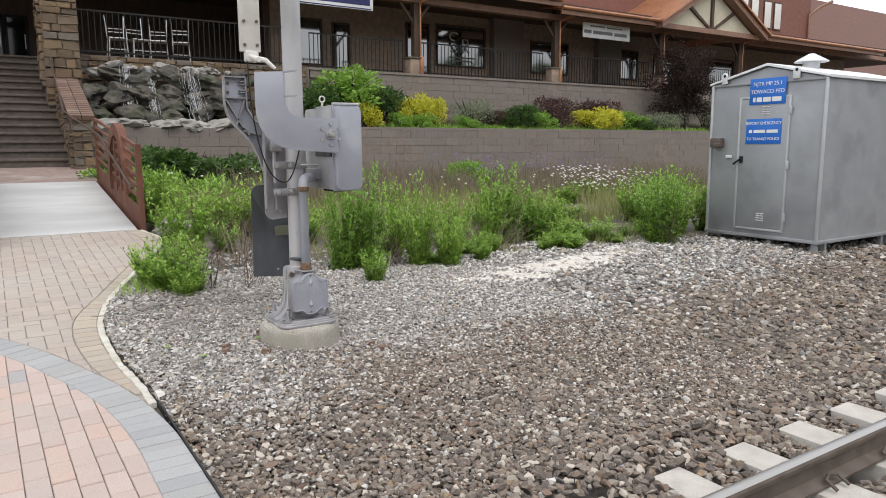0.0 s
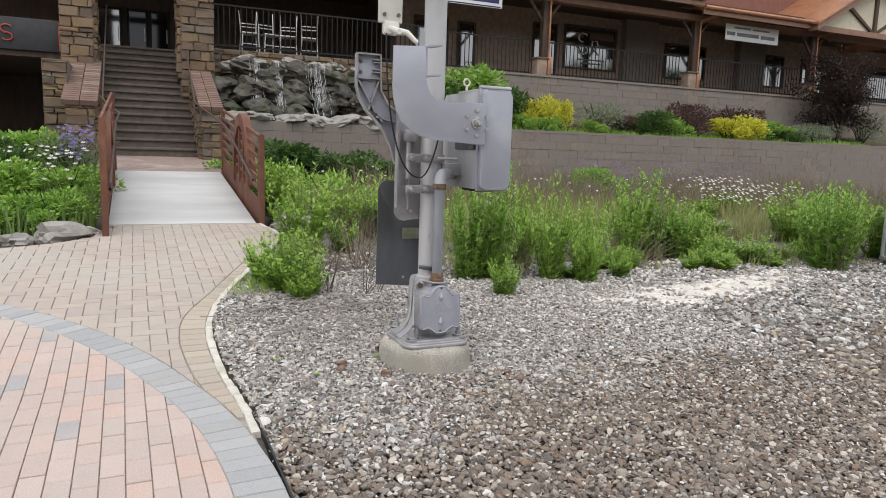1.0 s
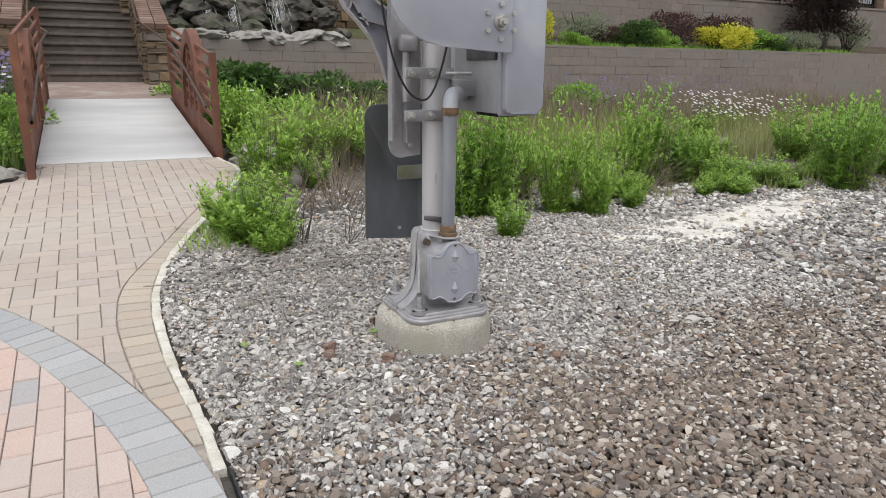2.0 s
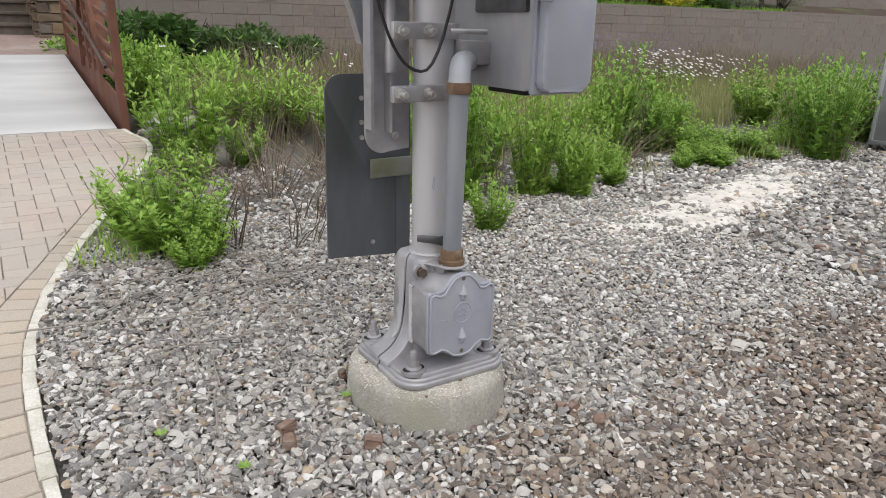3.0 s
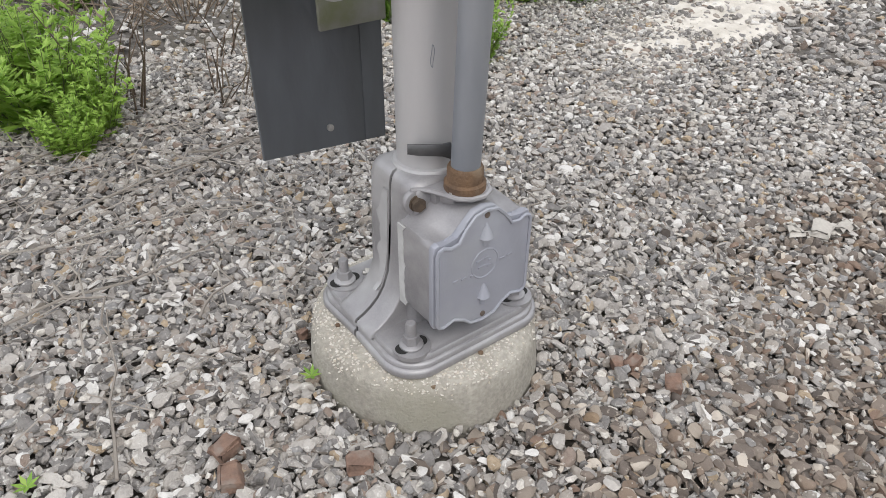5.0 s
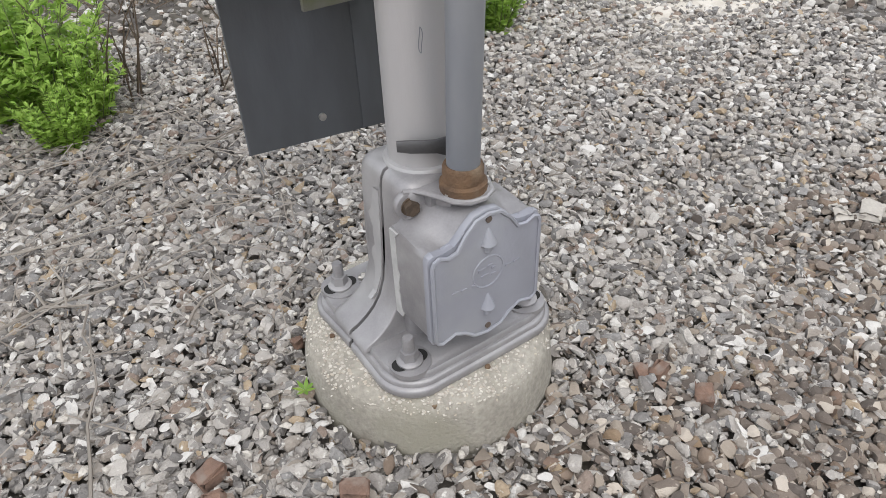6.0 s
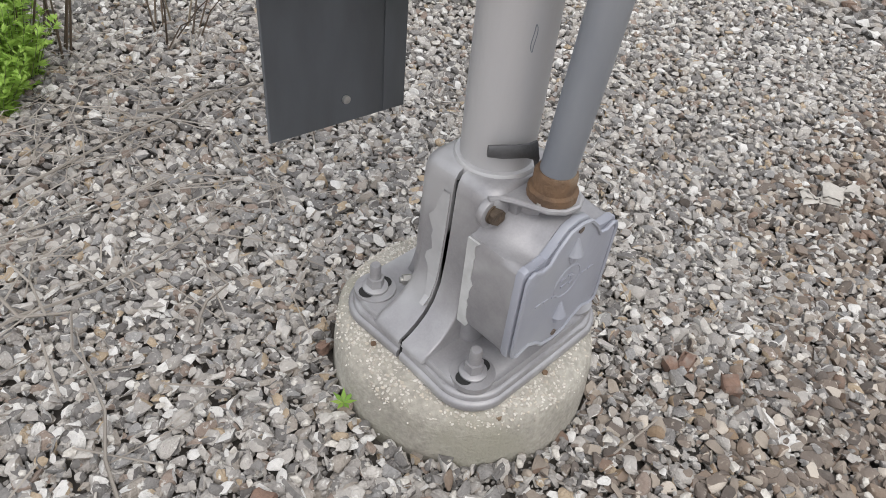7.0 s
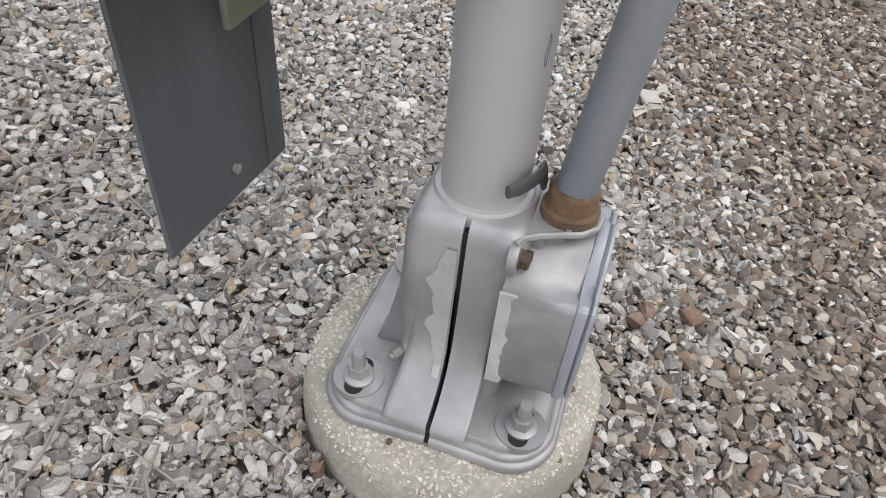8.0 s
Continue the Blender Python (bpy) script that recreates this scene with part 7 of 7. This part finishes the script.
def block_face(parent, x0, x1, z0, z1, y, bw, bh, material, limit, seed):
    """Courses of blocks on a wall that faces -y; the first ones single pieces, the rest in one mesh."""
    rnd = random.Random(seed)
    keys = [piece_mesh("block_%d_%d" % (seed, q), (bw - 0.003, 0.09, bh - 0.003), 0.004, material) for q in range(3)]
    rows = int(round((z1 - z0) / bh))
    count, rest = 0, nb()
    cols = []
    for c in range(int((x1 - x0) / bw)):
        for r in range(rows):
            cols.append((x0 + bw * (c + 0.5 + (0.5 if r % 2 else 0)), z0 + bh * (r + 0.5)))
    for x, z in cols:
        if x + bw / 2 > x1:
            continue
        d = rnd.uniform(-0.006, 0.006)
        if count < limit:
            o = new("block", rnd.choice(keys))
            o.parent = parent
            o.location = (x, y + d, z)
            count += 1
        else:
            box(rest, (x, y + d, z), (bw - 0.003, 0.09, bh - 0.003))
    if rest.verts:
        o = part("block_courses", rest, material, parent, "", 0)
        o["kind"] = "stuff"
    else:
        rest.free()


block_face(LOW_WALL, 1.7, 33.9, 0.14, 1.74, 15.55, 0.42, 0.20, M_BLOCK, 300, 1)
block_face(UP_WALL, 7.35, 33.9, 1.96, 3.36, 17.94, 0.42, 0.20, M_BLOCK, 200, 2)


def ashlar(parent, p, u, width, z0, z1, nrm, material, seed, small=0.85):
    """Uneven squared stones over a flat face: p its lower corner, u along it, nrm out of it."""
    rnd = random.Random(seed)
    z = z0
    p, u, nrm = Vector(p), Vector(u), Vector(nrm)
    while z < z1 - 0.05:
        h = min(rnd.choice((0.11, 0.15, 0.19, 0.24)) * small, z1 - z)
        s = 0.0
        while s < width - 0.02:
            w_ = min(rnd.uniform(0.18, 0.46) * small, width - s)
            if width - s - w_ < 0.08:
                w_ = width - s
            c = p + u * (s + w_ / 2) + Vector((0, 0, z + h / 2)) + nrm * rnd.uniform(0.0, 0.035)
            bm = nb()
            sz = (w_ - 0.018, 0.10, h - 0.018) if abs(nrm.y) > 0.5 else (0.10, w_ - 0.018, h - 0.018)
            box(bm, c, sz, bevel=0.012)
            for v in bm.verts:
                v.co += Vector((rnd.gauss(0, 0.009), rnd.gauss(0, 0.009), rnd.gauss(0, 0.009)))
            part("stone", bm, material, parent, "", 0)
            s += w_
        z += h


S_, W_, E_ = (0, -1, 0), (-1, 0, 0), (1, 0, 0)
ashlar(PIER_R, (1.10, 17.0, 0), (1, 0, 0), 0.68, 2.2, 6.1, S_, M_ASHLAR, 1)
ashlar(PIER_L, (-1.17, 17.0, 0), (1, 0, 0), 0.61, 1.9, 6.1, S_, M_ASHLAR, 2)
ashlar(PIER_R, (1.10, 17.0, 0), (0, 1, 0), 0.7, 2.6, 6.1, W_, M_ASHLAR, 3)
ashlar(PIER_L, (-0.56, 17.0, 0), (0, 1, 0), 0.7, 2.6, 6.1, E_, M_ASHLAR, 4)
ashlar(LOW_L, (-1.36, 15.5, 0), (1, 0, 0), 0.41, 0.7, 2.66, S_, M_ASHLAR, 5)
ashlar(DECK_WALL, (1.80, 17.85, 0), (1, 0, 0), 5.4, 1.9, 3.38, S_, M_ASHLAR, 6)
ashlar(SIDE_R, (1.30, 14.68, 0), (1, 0, 0), 0.34, 0.7, 1.84, S_, M_ASHLAR, 7)
ashlar(SIDE_L, (-0.95, 14.68, 0), (1, 0, 0), 0.46, 0.7, 1.84, S_, M_ASHLAR, 8)
for s_, x_, n_ in ((SIDE_R, 1.31, W_), (SIDE_L, -0.49, E_)):
    for q in range(6):
        ashlar(s_, (x_, 14.7 + 0.4 * q, 0), (0, 1, 0), 0.4, 0.9, 1.80 + 0.145 * q, n_, M_ASHLAR, 20 + q)

# ---- paving ----
CX, CY, R_IN, R_OUT = -3.718, 3.06, 4.158, 4.342


def sd_ring(x, y, r):
    """How far outside the circle (or, south of its middle, the straight edge) a point lies."""
    return math.hypot(x - CX, y - CY) - r if y > CY else x - CX - r


def sd_tan(x, y):
    edge = float(np.interp(x, [-4, -1.6, -1.0, -0.566, -0.263, -0.10, 1.4], [7.75, 7.85, 8.07, 8.27, 8.52, 9.19, 9.19]))
    return y - edge


def sd_border(x, y):
    return x - float(np.interp(y, INNER_Y, INNER_X)) + 0.006


def sd_outside(x, y):
    return -sd_ring(x, y, R_OUT) + 0.004


def cut(poly, f):
    """What is left of a piece where f is below nought: cut along f's tangent."""
    vals = [f(*p) for p in poly]
    if max(vals) <= 0:
        return poly, True
    if min(vals) >= 0:
        return [], False
    out = []
    for (p, a), (q, c) in zip(zip(poly, vals), zip(poly[1:] + poly[:1], vals[1:] + vals[:1])):
        if a <= 0:
            out.append(p)
        if (a < 0) != (c < 0):
            t = a / (a - c)
            out.append((p[0] + (q[0] - p[0]) * t, p[1] + (q[1] - p[1]) * t))
    return out, False


def prism(verts, faces, poly, rise=0.0, depth=0.05, bev=0.0045):
    """A paver with worn top edges, its top following the path's slope."""
    cx, cy = sum(p[0] for p in poly) / len(poly), sum(p[1] for p in poly) / len(poly)
    n, i = len(poly), len(verts)
    for dz, k in ((-depth, 0.0), (-bev, 0.0), (0.0, bev)):
        for x, y in poly:
            d = math.hypot(x - cx, y - cy) or 1
            verts.append((x - (x - cx) / d * k, y - (y - cy) / d * k, path_z(y) + rise + dz))
    for r in range(2):
        for k in range(n):
            faces.append((i + r * n + k, i + r * n + (k + 1) % n, i + (r + 1) * n + (k + 1) % n, i + (r + 1) * n + k))
    faces.append(tuple(i + 2 * n + k for k in range(n)))


def paving():
    base_v, base_f = [], []
    rows = list(np.linspace(-1.2, 9.2, 60))
    for y in rows:
        x1 = float(np.interp(y, KERB_Y, KERB_X)) - 0.03
        x0 = -4.3
        for x in np.linspace(x0, x1, 12):
            base_v.append((x, y, path_z(y) - 0.010 - (0.35 if y > 7.75 and x < -0.3 - 0.3 * max(0, 8.6 - y) else 0)))
    for j in range(59):
        for i in range(11):
            a = j * 12 + i
            base_f.append((a, a + 1, a + 13, a + 12))
    pave = raw("pavement", base_v, base_f, M_JOINT, "paver walk of red, tan and grey blocks leading to a footbridge", "pavement", "structure")
    rnd = random.Random(4)
    g = 0.0019
    gl, gc = 0.0015, 0.0042
    # red field, stretcher bond along the walk
    v, f = [], []
    me = bpy.data.meshes.new("paver")
    pv, pf = [], []
    prism(pv, pf, [(-0.0449 + gl, -0.1 + gc), (0.0449 - gl, -0.1 + gc), (0.0449 - gl, 0.1 - gc), (-0.0449 + gl, 0.1 - gc)])
    me.from_pydata([(x, y, z - 0.03) for x, y, z in pv], [], pf)
    me.materials.append(M_PAVER_RED)
    singles = 0
    pw, lean = 0.0898, 0.016
    for c in range(-50, 9):
        off = 0.1 * (c % 2) + 0.02 * ((c * 7) % 3 - 1)
        for r in range(-6, 40):
            y = r * 0.2 + off
            x = 0.038 + pw * c - lean * (y - 3.55)
            poly = []
            for u, q in ((-1, -1), (1, -1), (1, 1), (-1, 1)):
                py = y + q * (0.1 - gc)
                poly.append((x + u * (pw / 2 - gl) - lean * (py - y), py))
            q, whole = cut(poly, lambda a, b: sd_ring(a, b, R_IN))
            if len(q) < 3 or (not whole and abs(sum(q[k][0] * q[(k + 1) % len(q)][1] - q[(k + 1) % len(q)][0] * q[k][1] for k in range(len(q)))) < 0.0003):
                continue
            lift = rnd.uniform(-0.0018, 0.0018)
            if whole and singles < 300 and -1.25 < x and 2.3 < y < 4.4:
                o = new("paver", me)
                o.parent = pave
                o.location = (x, y, 0.03 + lift)
                o.rotation_euler = (rnd.gauss(0, 0.006), rnd.gauss(0, 0.008), lean + rnd.gauss(0, 0.004))
                singles += 1
            else:
                prism(v, f, q, lift)
    raw("paver_field", v, f, M_PAVER_RED, "", "", "stuff", pave)
    # tan herringbone
    v, f = [], []
    for i in range(-32, 18):
        for j in range(36, 96):
            m = (i - j) % 4
            if m == 0:
                b = (i * 0.1, j * 0.1, i * 0.1 + 0.2, j * 0.1 + 0.1)
            elif m == 3:
                b = (i * 0.1, j * 0.1, i * 0.1 + 0.1, j * 0.1 + 0.2)
            else:
                continue
            poly = [(b[0] + g, b[1] + g), (b[2] - g, b[1] + g), (b[2] - g, b[3] - g), (b[0] + g, b[3] - g)]
            q = poly
            for edge_line in (sd_border, sd_outside, sd_tan):
                q = cut(q, edge_line)[0] if len(q) > 2 else q
            if len(q) > 2 and abs(sum(q[k][0] * q[(k + 1) % len(q)][1] - q[(k + 1) % len(q)][0] * q[k][1] for k in range(len(q)))) > 0.0003:
                prism(v, f, q, rnd.uniform(-0.0015, 0.0015))
    raw("herringbone_field", v, f, M_PAVER_TAN, "tan herringbone pavers", "", "stuff", pave)
    # grey ring
    ring = []
    y = -1.1
    while y < CY:
        ring.append([(CX + R_IN, y + g), (CX + R_OUT, y + g), (CX + R_OUT, y + 0.105 - g), (CX + R_IN, y + 0.105 - g)])
        y += 0.105
    st = 0.105 / R_OUT
    for k in range(64):
        a, b = st * k + g / R_OUT, st * (k + 1) - g / R_OUT
        ring.append([(CX + R_IN * math.cos(a), CY + R_IN * math.sin(a)), (CX + R_OUT * math.cos(a), CY + R_OUT * math.sin(a)), (CX + R_OUT * math.cos(b), CY + R_OUT * math.sin(b)), (CX + R_IN * math.cos(b), CY + R_IN * math.sin(b))])
    for poly in ring:
        v, f = [], []
        prism(v, f, poly, 0.001 + rnd.uniform(-0.0015, 0.0015))
        raw("band_paver", v, f, M_PAVER_GREY, "", "", "", pave)
    # border course along the kerb
    ys = np.linspace(3.9, 9.2, 400)
    inn = np.column_stack([np.interp(ys, INNER_Y, INNER_X), ys])
    ln = np.concatenate([[0], np.cumsum(np.hypot(*np.diff(inn, axis=0).T))])
    n = int(ln[-1] / 0.105)

    def at(s):
        yy = float(np.interp(s, ln, ys))
        e = 0.05
        tx, ty = float(np.interp(yy + e, INNER_Y, INNER_X) - np.interp(yy - e, INNER_Y, INNER_X)), 2 * e
        l = math.hypot(tx, ty)
        nx, ny = ty / l, -tx / l
        x = float(np.interp(yy, INNER_Y, INNER_X))
        w_ = 0.0
        while w_ < 0.30 and x + nx * w_ < float(np.interp(yy + ny * w_, KERB_Y, KERB_X)) - 0.047:
            w_ += 0.004
        return (x, yy), (x + nx * w_, yy + ny * w_), w_
    for k in range(n):
        (a, b, w1), (c, d, w2) = at(0.105 * k + 0.005), at(0.105 * (k + 1) - 0.005)
        if min(w1, w2) < 0.02:
            continue
        poly, whole = cut([a, b, d, c], lambda x, y: -sd_ring(x, y, R_OUT) + 0.004)
        if len(poly) < 3:
            continue
        v, f = [], []
        prism(v, f, poly, rnd.uniform(-0.0015, 0.0015))
        raw("border_paver", v, f, M_PAVER_SOLDIER, "", "", "", pave)
    # kerb of pale concrete, then a black edging strip
    yk = np.linspace(3.72, 9.2, 45)
    for k in range(44):
        a, b = yk[k] + 0.004, yk[k + 1] - 0.004
        xa, xb = float(np.interp(a, KERB_Y, KERB_X)), float(np.interp(b, KERB_Y, KERB_X))
        t = Vector((xb - xa, b - a)).normalized()
        nx, ny = t.y, -t.x
        wi = 0.044 + rnd.uniform(-0.004, 0.003)
        poly = [(xa - nx * wi, a - ny * wi), (xa + rnd.uniform(-0.006, 0.006), a), (xb + rnd.uniform(-0.006, 0.006), b), (xb - nx * wi, b - ny * wi)]
        v, f = [], []
        prism(v, f, poly, 0.002 + rnd.uniform(-0.003, 0.003), 0.12, 0.007)
        raw("kerb_piece", v, f, M_KERB, "pale chipped concrete edging", "", "", pave)
    bm = nb()
    box(bm, (0.629, 1.3, 0.0), (0.008, 4.84, 0.07))
    part("edging_strip", bm, M_BLACK, pave, "black plastic edging")


paving()
